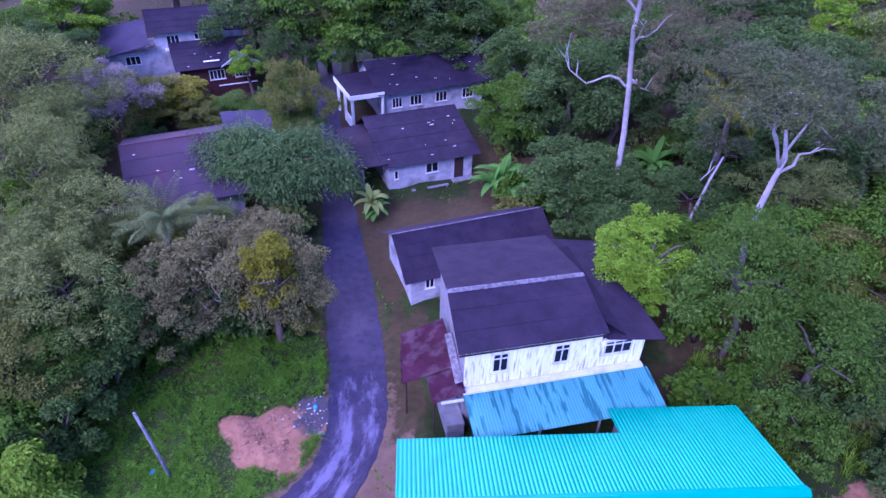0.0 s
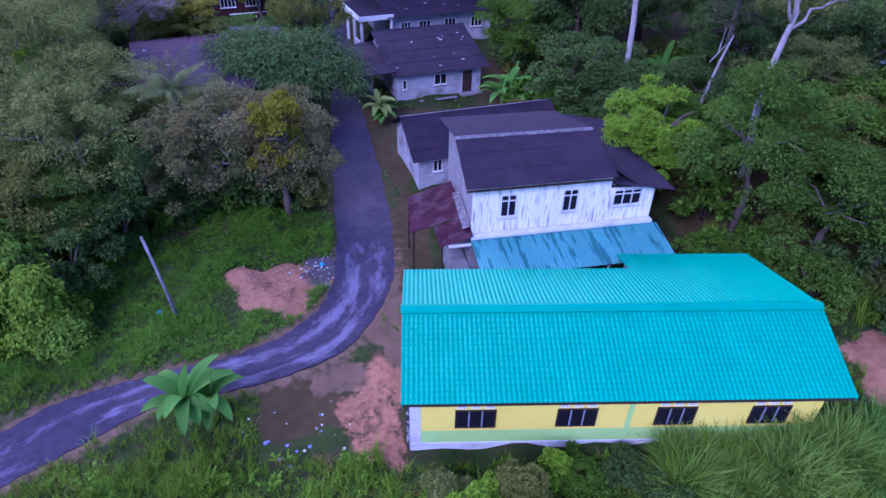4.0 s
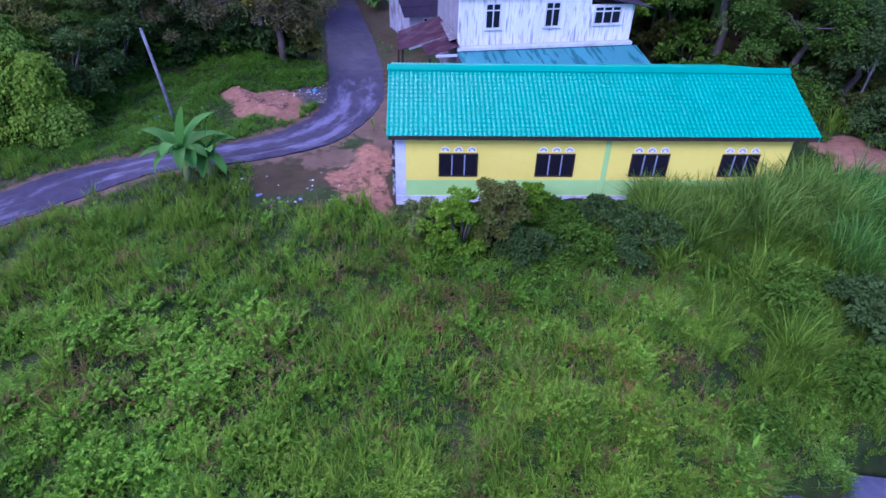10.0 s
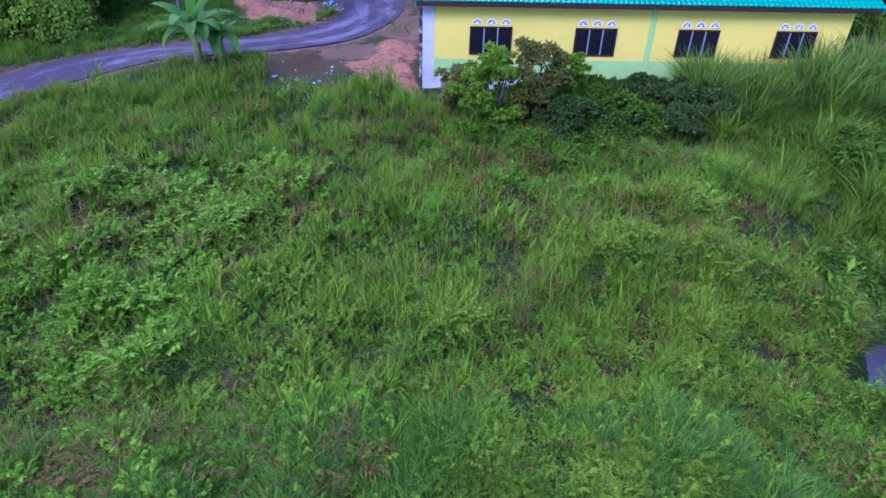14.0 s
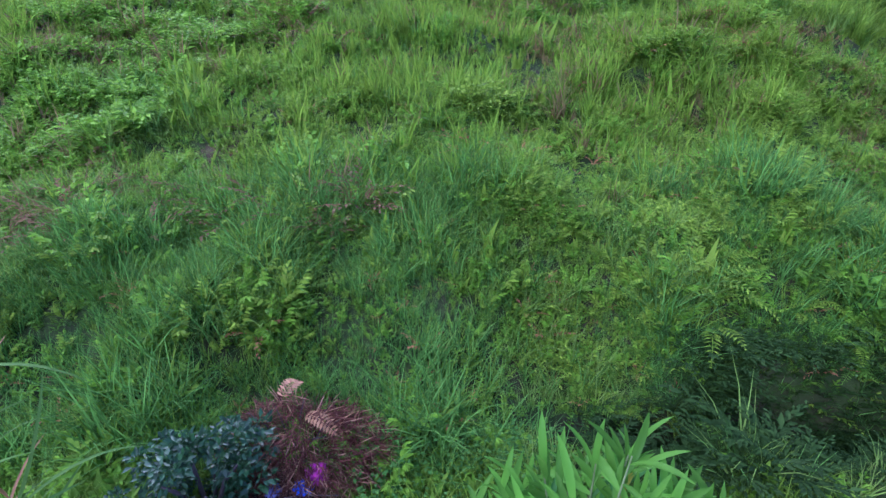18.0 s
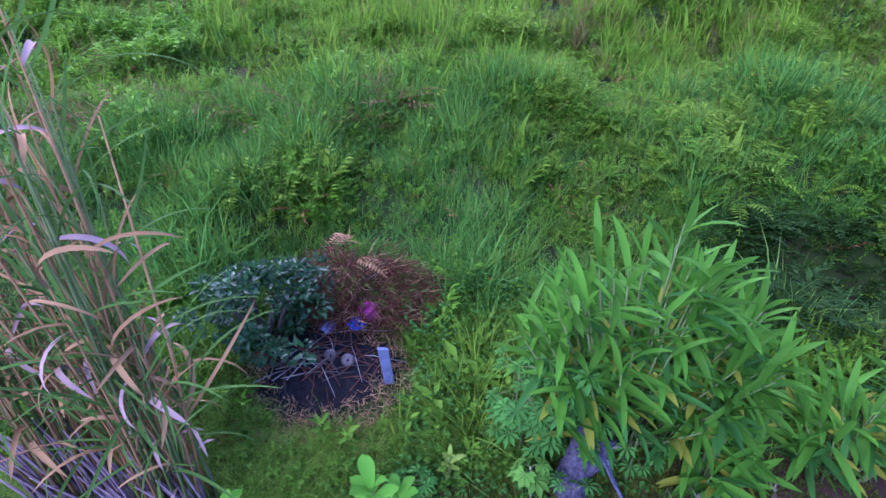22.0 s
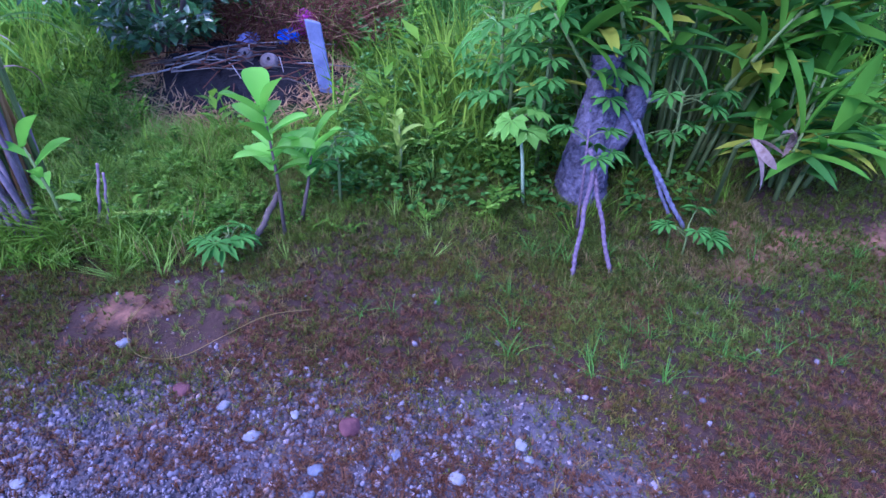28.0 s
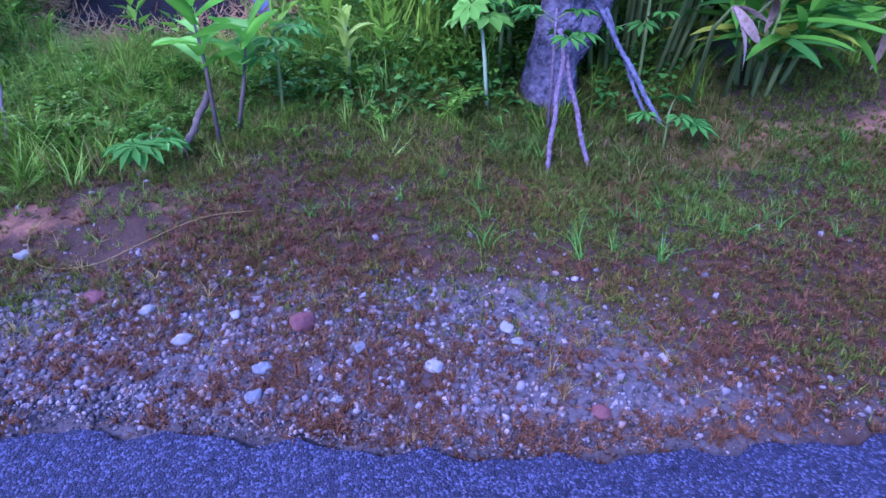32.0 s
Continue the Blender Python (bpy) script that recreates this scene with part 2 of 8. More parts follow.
def tube_arrays(points, radii, sides=8, rng=None, rough=0.0):
    """A tapered tube along points, closed at both ends."""
    pts = [Vector(p) for p in points]
    v, f = [], []
    for i, p in enumerate(pts):
        d = (pts[min(i + 1, len(pts) - 1)] - pts[max(i - 1, 0)]).normalized()
        a = d.orthogonal().normalized() if i == 0 else (a - d * a.dot(d)).normalized()
        b = d.cross(a)
        for k in range(sides):
            t = 2 * math.pi * k / sides
            r = radii[i] * (1 + (rng.uniform(-rough, rough) if rng else 0))
            v.append(p + (a * math.cos(t) + b * math.sin(t)) * r)
    for i in range(len(pts) - 1):
        for k in range(sides):
            q = (k + 1) % sides
            f.append((i * sides + k, i * sides + q, (i + 1) * sides + q, (i + 1) * sides + k))
    n = len(v)
    v += [pts[0], pts[-1]]
    for k in range(sides):
        q = (k + 1) % sides
        f.append((n, q, k, k))
        f.append((n + 1, (len(pts) - 1) * sides + k, (len(pts) - 1) * sides + q, (len(pts) - 1) * sides + q))
    return np.array([tuple(p) for p in v]), f


def tube(name, points, radii, mat, parent=None, label="", sides=8, rng=None, rough=0.0):
    v, f = tube_arrays(points, radii, sides, rng, rough)
    me = bpy.data.meshes.new(name)
    me.from_pydata([tuple(p) for p in v], [], [tuple(dict.fromkeys(q)) for q in f])
    me.shade_smooth()
    return link_mesh(name, me, mat, parent, label)


def leaves(pos, axis, up, length, width, fold=0.25):
    """Diamond leaves: arrays of places, directions, leaf normals, lengths and widths."""
    axis = axis / (np.linalg.norm(axis, axis=1, keepdims=True) + 1e-9)
    side = np.cross(axis, up)
    side /= np.linalg.norm(side, axis=1, keepdims=True) + 1e-9
    nor = np.cross(side, axis)
    length, width = length[:, None], width[:, None]
    mid = pos + axis * length * 0.45
    v = np.stack([pos, mid + side * width / 2 + nor * width * fold, pos + axis * length - nor * length * 0.08, mid - side * width / 2 + nor * width * fold], 1)
    n = len(pos)
    base = np.arange(n)[:, None] * 4
    f = np.concatenate([base + np.array([[0, 1, 2]]), base + np.array([[0, 2, 3]])])
    return v.reshape(-1, 3), f


def scatter(v, f, x, y, z, turn, size, lean=None):
    """Copies of a small mesh, turned and scaled, in one pair of arrays."""
    n, k = len(x), len(v)
    c, s = np.cos(turn)[:, None], np.sin(turn)[:, None]
    sz = size[:, None]
    vx = (v[None, :, 0] * c - v[None, :, 1] * s) * sz
    vy = (v[None, :, 0] * s + v[None, :, 1] * c) * sz
    vz = np.broadcast_to(v[None, :, 2], (n, k)) * sz
    if lean is not None:
        vx = vx + vz * lean[:, :1]
        vy = vy + vz * lean[:, 1:]
    out = np.stack([vx + x[:, None], vy + y[:, None], vz + z[:, None]], 2).reshape(-1, 3)
    faces = (np.asarray(f)[None] + (np.arange(n) * k)[:, None, None]).reshape(-1, np.asarray(f).shape[1])
    return out, faces


# ---- the lie of the land ----
ROAD_LEFT = [(-10.6, 75), (-9.6, 60), (-7.4, 46.9), (-6.3, 36.9), (-5.2, 28.6), (-4.4, 22.5), (-4.4, 18.6), (-5.7, 16.2), (-7.9, 14.7), (-11.1, 13.6), (-14.2, 12.5), (-16.7, 10.7), (-22, 6.6), (-32, 0)]
ROAD_RIGHT = [(-7.6, 75), (-7.0, 60), (-5.4, 47), (-3.6, 37), (-2.1, 28.9), (-1.3, 22), (-1.6, 18.4), (-3.3, 14.9), (-6.7, 13), (-10.4, 11.9), (-13.1, 10.1), (-15.4, 8.5), (-20.4, 4.4), (-30.4, -2.2)]


def smooth_line(pts, n=12):
    """A smooth line through points."""
    p = np.array(pts, float)
    p = np.vstack([2 * p[0] - p[1], p, 2 * p[-1] - p[-2]])
    out = []
    for i in range(1, len(p) - 2):
        for t in np.linspace(0, 1, n, endpoint=False):
            out.append(0.5 * (2 * p[i] + (p[i + 1] - p[i - 1]) * t + (2 * p[i - 1] - 5 * p[i] + 4 * p[i + 1] - p[i + 2]) * t**2 + (3 * p[i] - p[i - 1] - 3 * p[i + 1] + p[i + 2]) * t**3))
    out.append(p[-2])
    return np.array(out)


EDGE_L, EDGE_R = smooth_line(ROAD_LEFT), smooth_line(ROAD_RIGHT)
MIDDLE = (EDGE_L + EDGE_R) / 2


def step(a, b, x):
    t = np.clip((x - a) / (b - a), 0, 1)
    return t * t * (3 - 2 * t)


def lane_edge(x):
    """The far edge of the lane in front."""
    return -12.3 - 0.1 * (x + 0.9) + 0.03 * np.sin(x * 3.1)


def base_height(x, y):
    z = np.interp(y, [-60, -12.4, -11.1, -9.7, -8, -2.6, 3.2, 8, 10, 12, 17, 40, 80, 300], [-2.7, -2.5, -2.26, -1.95, -1.75, -1.2, -0.62, -0.05, 0.1, 0.3, 0.4, 0.6, 2.5, 14])
    z = z - 0.9 * step(-9, -24, x) * step(-6, 2, y) * step(30, 12, y)
    z = z + 3.0 * step(13, 24, x) * step(18, 34, y) + 1.2 * step(-12, -30, x) * step(22, 40, y)
    return z


def road_distance(x, y):
    shape = np.shape(x)
    p = np.stack([np.ravel(x), np.ravel(y)], 1)
    best = np.full(len(p), 1e9)
    for i in range(0, len(MIDDLE), 2):
        half = np.linalg.norm(EDGE_L[i] - EDGE_R[i]) / 2
        best = np.minimum(best, np.hypot(p[:, 0] - MIDDLE[i, 0], p[:, 1] - MIDDLE[i, 1]) - half)
    return best.reshape(shape)


def blob(x, y, cx, cy, rx, ry, wob=0.15):
    """1 inside an uneven oval, 0 outside."""
    a = np.arctan2((y - cy) / ry, (x - cx) / rx)
    r = np.hypot((x - cx) / rx, (y - cy) / ry) / (1 + wob * np.sin(3 * a + cx) + wob * np.sin(5 * a + cy))
    return step(1.15, 0.8, r)


POND = [(11.3, -3.1, 3.0, 1.5), (15.2, -1.4, 3.6, 1.5)]


def bell(x, y, cx, cy, rx, ry):
    return np.exp(-(((x - cx) / rx) ** 2) - ((y - cy) / ry) ** 2)


def field_rise(x, y):
    """The field's terrace, its mounds and the grassy ridge that bends towards the pond."""
    r = 0.32 * step(-8.0, -6.7, y) * step(5.0, 1.5, y) * step(-6.5, -3.4, x) * step(10.5, 8.6, x)
    r = r + 0.50 * bell(x, y, 6.9, 1.6, 2.1, 1.5) + 0.22 * bell(x, y, 8.9, 3.0, 1.5, 1.2) + 0.28 * bell(x, y, 2.4, -6.0, 1.9, 0.9) + 0.20 * bell(x, y, 0.2, -5.2, 1.4, 0.9)
    r = r + 0.20 * bell(x, y, -2.6, -2.7, 1.6, 0.9) + 0.20 * bell(x, y, 0.4, 0.8, 1.3, 0.9)
    ring = (np.hypot((x - 5.0) / 4.3, (y + 4.3) / 4.1) - 1) / 0.13
    return r + 0.30 * np.exp(-ring * ring) * step(-3.4, -1.8, y) * step(0.5, 2.5, x)


def height(x, y):
    """The ground's height."""
    z = base_height(x, y)
    rd = road_distance(x, y)
    wild = step(0.0, 2.0, rd) * step(-12.0, -9.0, y)
    z = z + wild * (0.17 * np.sin(0.9 * x + 0.4 * y) * np.sin(0.7 * y - 0.3 * x + 1) + 0.08 * np.sin(2.1 * x + 1.3 * y) + 0.05 * np.sin(1.7 * y - 2.3 * x))
    z = z + 0.012 * np.sin(7 * x + 2 * y) * np.sin(6 * y - 3 * x)
    z = z - 0.10 * step(0.15, -0.25, rd) - 0.07 * step(0.035, -0.015, y - lane_edge(x)) * step(-17.3, -17.1, y)
    for cx, cy, rx, ry in POND:
        z = z - 0.9 * blob(x, y, cx, cy, rx, ry)
    z = z - 1.05 * blob(x, y, 3.9, -8.35, 2.7, 0.62)
    z = z + (0.30 + 0.10 * np.sin(3.1 * x + 1) * np.sin(3.7 * y)) * blob(x, y, -7.2, 19.2, 1.8, 1.6)
    z = z + 0.4 * step(-6.0, -9.0, x) * step(15, 24, y) * step(30, 25, y)
    return z + field_rise(x, y)


def H(x, y):
    return float(height(np.array([x], float), np.array([y], float))[0])


def spread(lo, hi, near_lo, near_hi, fine, mid_lo, mid_hi, mid):
    a = list(np.arange(mid_lo, near_lo, mid)) + list(np.arange(near_lo, near_hi, fine)) + list(np.arange(near_hi, mid_hi, mid))
    lowside, highside, d = [], [], mid
    x = mid_lo
    while x > lo:
        d *= 1.25
        x -= d
        lowside.append(x)
    x, d = a[-1], mid
    while x < hi:
        d *= 1.25
        x += d
        highside.append(x)
    return np.array(lowside[::-1] + a + highside)


gx = spread(-900, 900, -4.5, 4.5, 0.09, -24, 28, 0.3)
gy = spread(-900, 900, -13.0, -8.5, 0.09, -18, 30, 0.3)
GX, GY = np.meshgrid(gx, gy)
GZ = height(GX, GY)
nx, ny = len(gx), len(gy)
idx = (np.arange(ny - 1)[:, None] * nx + np.arange(nx - 1)[None]).ravel()
GROUND = material("soil and short turf", (0.015, 0.026, 0.005), (0.032, 0.050, 0.010), 2.2, 0.95, 0.8, 30, stain=(0.040, 0.028, 0.016), sscale=1.6, samount=0.7)
ground = array_mesh("ground", np.stack([GX, GY, GZ], 2).reshape(-1, 3), np.stack([idx, idx + 1, idx + nx + 1, idx + nx], 1), GROUND, smooth=True)
tagged(ground, "uneven grassy soil with bare red earth patches", "ground", kind="structure")


def bare_amount(x, y):
    """How far the ground is bare red earth."""
    b = np.maximum.reduce([
        blob(x, y, -6.9, 19.1, 2.3, 1.9), 0.8 * blob(x, y, -5.0, 20.4, 1.0, 1.3), 0.62 * blob(x, y, -1.7, 11.6, 1.3, 2.7), blob(x, y, 21.0, 13.4, 2.6, 2.0)])
    b = np.maximum(b, 0.30 * blob(x, y, -2.1, -11.38, 0.2, 0.1) + 0.42 * blob(x, y, -1.58, -11.6, 0.14, 0.06) + 0.2 * blob(x, y, -1.8, -11.3, 0.4, 0.2) + 0.42 * blob(x, y, 0.5, -10.95, 0.5, 0.2) + 0.42 * blob(x, y, 1.3, -11.0, 0.9, 0.25))
    return np.clip(b, 0, 1)


def dull_amount(x, y):
    """How far the ground is trodden grey brown earth."""
    b = np.maximum.reduce([
        0.75 * blob(x, y, -4.0, 12.2, 2.9, 1.9), 0.8 * blob(x, y, -1.7, 11.8, 1.5, 2.9), blob(x, y, 14, 21, 3.0, 2.6) * 0.7, blob(x, y, 0.5, 38.2, 6.5, 3.2), 0.7 * blob(x, y, -0.4, 23.5, 1.4, 6), 0.75 * blob(x, y, 7.5, 47, 5, 6), 0.8 * blob(x, y, -1.5, 34.0, 2.2, 4.5),
        0.8 * blob(x, y, -6, 54, 4.0, 5), 0.9 * blob(x, y, 3.35, -3.4, 0.8, 0.5), 0.85 * blob(x, y, -4.0, -3.6, 0.7, 0.4), 0.8 * blob(x, y, -2.2, -3.9, 0.5, 0.3), 0.85 * blob(x, y, 6.8, -3.4, 0.8, 0.5)])
    b = np.maximum(b, 0.5 * step(1.0, 0.1, road_distance(x, y)))
    wood = step(13, 16, x) * step(17, 20, y) + step(-8, -11, x) * step(21, 24, y)
    return np.clip(np.maximum(b, 0.75 * np.clip(wood, 0, 1)), 0, 1)


def dust_amount(x, y):
    """Dusty trodden shoulders of the road round the bend."""
    d = 0.62 * step(1.1, 0.1, road_distance(x, y)) * step(4, 9, y) * step(26, 20, y)
    return np.clip(np.maximum.reduce([d, 0.8 * blob(x, y, -1.0, 16.4, 1.3, 2.8), 0.75 * blob(x, y, -3.0, 13.2, 1.6, 0.8), 0.7 * blob(x, y, -5.2, 19.6, 0.9, 1.8)]), 0, 1)


def verge_amount(x, y):
    """Dark worn soil between the lane and the grass."""
    v = step(-10.75, -11.2, y + 0.2 * np.sin(1.3 * x)) + 0.9 * blob(x, y, 1.4, -10.75, 1.7, 0.5) + 0.7 * blob(x, y, -0.5, -10.8, 0.6, 0.3)
    return np.clip(v, 0, 1)


def gravel_amount(x, y):
    edge = lane_edge(x)
    g = step(0.74, 0.28, y - edge) * step(0.7, -0.8, x) + step(0.28, 0.1, y - edge) * 0.22 + 0.8 * blob(x, y, -4.95, 20.5, 1.0, 1.3)
    return np.clip(g, 0, 1)


for key, func in (("bare", bare_amount), ("dull", dull_amount), ("dust", dust_amount), ("verge", verge_amount), ("gravel", gravel_amount)):
    at = ground.data.attributes.new(key, "FLOAT", "POINT")
    at.data.foreach_set("value", func(GX, GY).astype(np.float32).ravel())


def blend_ground():
    """Lets bare earth and fine gravel show where the ground is so."""
    n, l = GROUND.node_tree.nodes, GROUND.node_tree.links
    p = n["Principled BSDF"]
    col = p.inputs["Base Color"].links[0].from_socket
    tex = n.new("ShaderNodeTexCoord")
    for key, a, b, sc in (("dull", (0.026, 0.020, 0.008), (0.070, 0.048, 0.024), 2.4), ("dust", (0.070, 0.042, 0.026), (0.165, 0.105, 0.072), 1.8), ("verge", (0.018, 0.010, 0.008), (0.064, 0.034, 0.026), 14.0), ("bare", (0.12, 0.044, 0.024), (0.38, 0.19, 0.115), 3.2), ("gravel", (0.020, 0.014, 0.016), (0.12, 0.10, 0.115), 75.0)):
        at = n.new("ShaderNodeAttribute")
        at.attribute_name = key
        ns = n.new("ShaderNodeTexNoise")
        ns.inputs["Scale"].default_value, ns.inputs["Detail"].default_value, ns.inputs["Roughness"].default_value = 2.4, 9.0, 0.7
        l.new(tex.outputs["Object"], ns.inputs["Vector"])
        ad = n.new("ShaderNodeMath")
        wide = n.new("ShaderNodeMath")
        wide.operation, wide.inputs[1].default_value, wide.inputs[2].default_value = "MULTIPLY_ADD", 2.0, -0.5
        l.new(ns.outputs["Fac"], wide.inputs[0])
        l.new(at.outputs["Fac"], ad.inputs[0])
        l.new(wide.outputs[0], ad.inputs[1])
        mr = n.new("ShaderNodeMapRange")
        mr.inputs["From Min"].default_value, mr.inputs["From Max"].default_value = 0.80, 1.16
        l.new(ad.outputs[0], mr.inputs["Value"])
        c = n.new("ShaderNodeTexNoise")
        c.inputs["Scale"].default_value, c.inputs["Detail"].default_value = sc, 8.0
        l.new(tex.outputs["Object"], c.inputs["Vector"])
        cm = n.new("ShaderNodeMix")
        cm.data_type = "RGBA"
        cm.inputs[6].default_value, cm.inputs[7].default_value = (*a, 1), (*b, 1)
        l.new(c.outputs["Fac"], cm.inputs[0])
        mx = n.new("ShaderNodeMix")
        mx.data_type = "RGBA"
        l.new(mr.outputs["Result"], mx.inputs[0])
        l.new(col, mx.inputs[6])
        l.new(cm.outputs[2], mx.inputs[7])
        col = mx.outputs[2]
    l.new(col, p.inputs["Base Color"])


blend_ground()


def road_strip(name, left, right, across, mat, label, lift=0.0, rough=1.0):
    s = np.linspace(0, 1, across)[None, :, None]
    p = left[:, None] * (1 - s) + right[:, None] * s
    wob = 0.12 * np.sin(np.arange(len(left)) * 1.7) + 0.06 * np.sin(np.arange(len(left)) * 0.63)
    wob = wob * rough
    p[:, 0] += (p[:, 0] - p[:, 1]) / np.linalg.norm(p[:, 0] - p[:, 1], axis=1, keepdims=True) * wob[:, None]
    p[:, -1] += (p[:, -1] - p[:, -2]) / np.linalg.norm(p[:, -1] - p[:, -2], axis=1, keepdims=True) * wob[::-1, None]
    z = base_height(p[:, :, 0], p[:, :, 1]) + 0.03 * (1 - (2 * np.linspace(0, 1, across)[None] - 1) ** 2) + lift
    v = np.concatenate([p, z[:, :, None]], 2)
    edge = v[:, [0, -1]].copy()
    edge[:, :, 2] -= 0.14
    v = np.concatenate([edge[:, :1], v, edge[:, 1:]], 1)
    w = across + 2
    i = (np.arange(len(left) - 1)[:, None] * w + np.arange(w - 1)[None]).ravel()
    ob = array_mesh(name, v.reshape(-1, 3), np.stack([i, i + w, i + w + 1, i + 1], 1), mat, flat=True)
    return tagged(ob, label, "road", kind="structure")


worn = road_strip("road", EDGE_L, EDGE_R, 9, ASPHALT, "narrow worn asphalt road with pale patches", 0.0, 0.4)


def wear_road():
    """Pale worn streaks that run along the wheel tracks, strongest round the bend."""
    me = worn.data
    rows, w = len(EDGE_L), 11
    co = np.empty(len(me.vertices) * 3)
    me.vertices.foreach_get("co", co)
    y = co[1::3]
    way = np.concatenate([[0], np.cumsum(np.linalg.norm(np.diff(MIDDLE, axis=0), axis=1))])
    side = np.clip((np.arange(w) - 1) / (w - 3), 0, 1)
    track = np.maximum(np.exp(-(((side - 0.33) / 0.16) ** 2)), np.exp(-(((side - 0.74) / 0.15) ** 2)))
    grow = 1.0 * step(11, 13.5, y) * step(25, 20, y) + 0.45 * step(13, 11, y) - 1.0 * step(24, 29, y)
    for key, value in (("along", np.repeat(way, w)), ("across", np.tile(side * 2.8, rows)), ("wear", grow * np.tile(track, rows))):
        at = me.attributes.new(key, "FLOAT", "POINT")
        at.data.foreach_set("value", value.astype(np.float32))
    n, l = ASPHALT.node_tree.nodes, ASPHALT.node_tree.links
    p = n["Principled BSDF"]
    col = p.inputs["Base Color"].links[0].from_socket
    read = {}
    for key in ("along", "across", "wear"):
        read[key] = n.new("ShaderNodeAttribute")
        read[key].attribute_name = key
    vec = n.new("ShaderNodeCombineXYZ")
    for key, k, slot in (("along", 0.42, 0), ("across", 1.25, 1)):
        mul = n.new("ShaderNodeMath")
        mul.operation, mul.inputs[1].default_value = "MULTIPLY", k
        l.new(read[key].outputs["Fac"], mul.inputs[0])
        l.new(mul.outputs[0], vec.inputs[slot])
    ns = n.new("ShaderNodeTexNoise")
    ns.inputs["Scale"].default_value, ns.inputs["Detail"].default_value, ns.inputs["Roughness"].default_value = 1.0, 9.0, 0.68
    l.new(vec.outputs[0], ns.inputs["Vector"])
    both = n.new("ShaderNodeMath")
    both.operation, both.inputs[1].default_value = "MULTIPLY_ADD", 0.2
    l.new(read["wear"].outputs["Fac"], both.inputs[0])
    l.new(ns.outputs["Fac"], both.inputs[2])
    mr = n.new("ShaderNodeMapRange")
    mr.inputs["From Min"].default_value, mr.inputs["From Max"].default_value, mr.inputs["To Max"].default_value = 0.60, 0.74, 0.75
    l.new(both.outputs[0], mr.inputs["Value"])
    mx = n.new("ShaderNodeMix")
    mx.data_type = "RGBA"
    mx.inputs[7].default_value = (0.155, 0.138, 0.215, 1)
    l.new(mr.outputs["Result"], mx.inputs[0])
    l.new(col, mx.inputs[6])
    l.new(mx.outputs[2], p.inputs["Base Color"])


wear_road()
lx = np.concatenate([np.arange(-60, -5, 1.0), np.arange(-5, 5, 0.05), np.arange(5, 60, 1.0)])
GRIT = material("coarse grey asphalt", (0.005, 0.005, 0.015), (0.024, 0.023, 0.052), 60.0, 0.7, 0.6, 150)


def add_flecks():
    """Single bright chippings in the lane's dark binder."""
    n, l = GRIT.node_tree.nodes, GRIT.node_tree.links
    p = n["Principled BSDF"]
    col = p.inputs["Base Color"].links[0].from_socket
    tex = n.new("ShaderNodeTexCoord")
    vo = n.new("ShaderNodeTexVoronoi")
    vo.inputs["Scale"].default_value = 175.0
    l.new(tex.outputs["Object"], vo.inputs["Vector"])
    sep = n.new("ShaderNodeSeparateColor")
    l.new(vo.outputs["Color"], sep.inputs[0])
    mr = n.new("ShaderNodeMapRange")
    mr.inputs["From Min"].default_value, mr.inputs["From Max"].default_value, mr.inputs["To Max"].default_value = 0.66, 1.0, 0.8
    l.new(sep.outputs[0], mr.inputs["Value"])
    mx = n.new("ShaderNodeMix")
    mx.data_type = "RGBA"
    mx.inputs[7].default_value = (0.078, 0.078, 0.15, 1)
    l.new(mr.outputs["Result"], mx.inputs[0])
    l.new(col, mx.inputs[6])
    l.new(mx.outputs[2], p.inputs["Base Color"])
    bp = n.new("ShaderNodeBump")
    bp.inputs["Strength"].default_value, bp.inputs["Distance"].default_value = 0.9, 0.006
    bp.invert = True
    l.new(vo.outputs["Distance"], bp.inputs["Height"])
    l.new(bp.outputs["Normal"], p.inputs["Normal"])


add_flecks()
fx = lane_edge(lx) + 0.012 * np.sin(lx * 23) + 0.01 * np.sin(lx * 41 + 1)
road_strip("road", np.stack([lx, fx], 1), np.stack([lx, fx * 0 - 17.2], 1), 30, GRIT, "coarse grey asphalt lane at the field's foot", 0.003, 0.0)


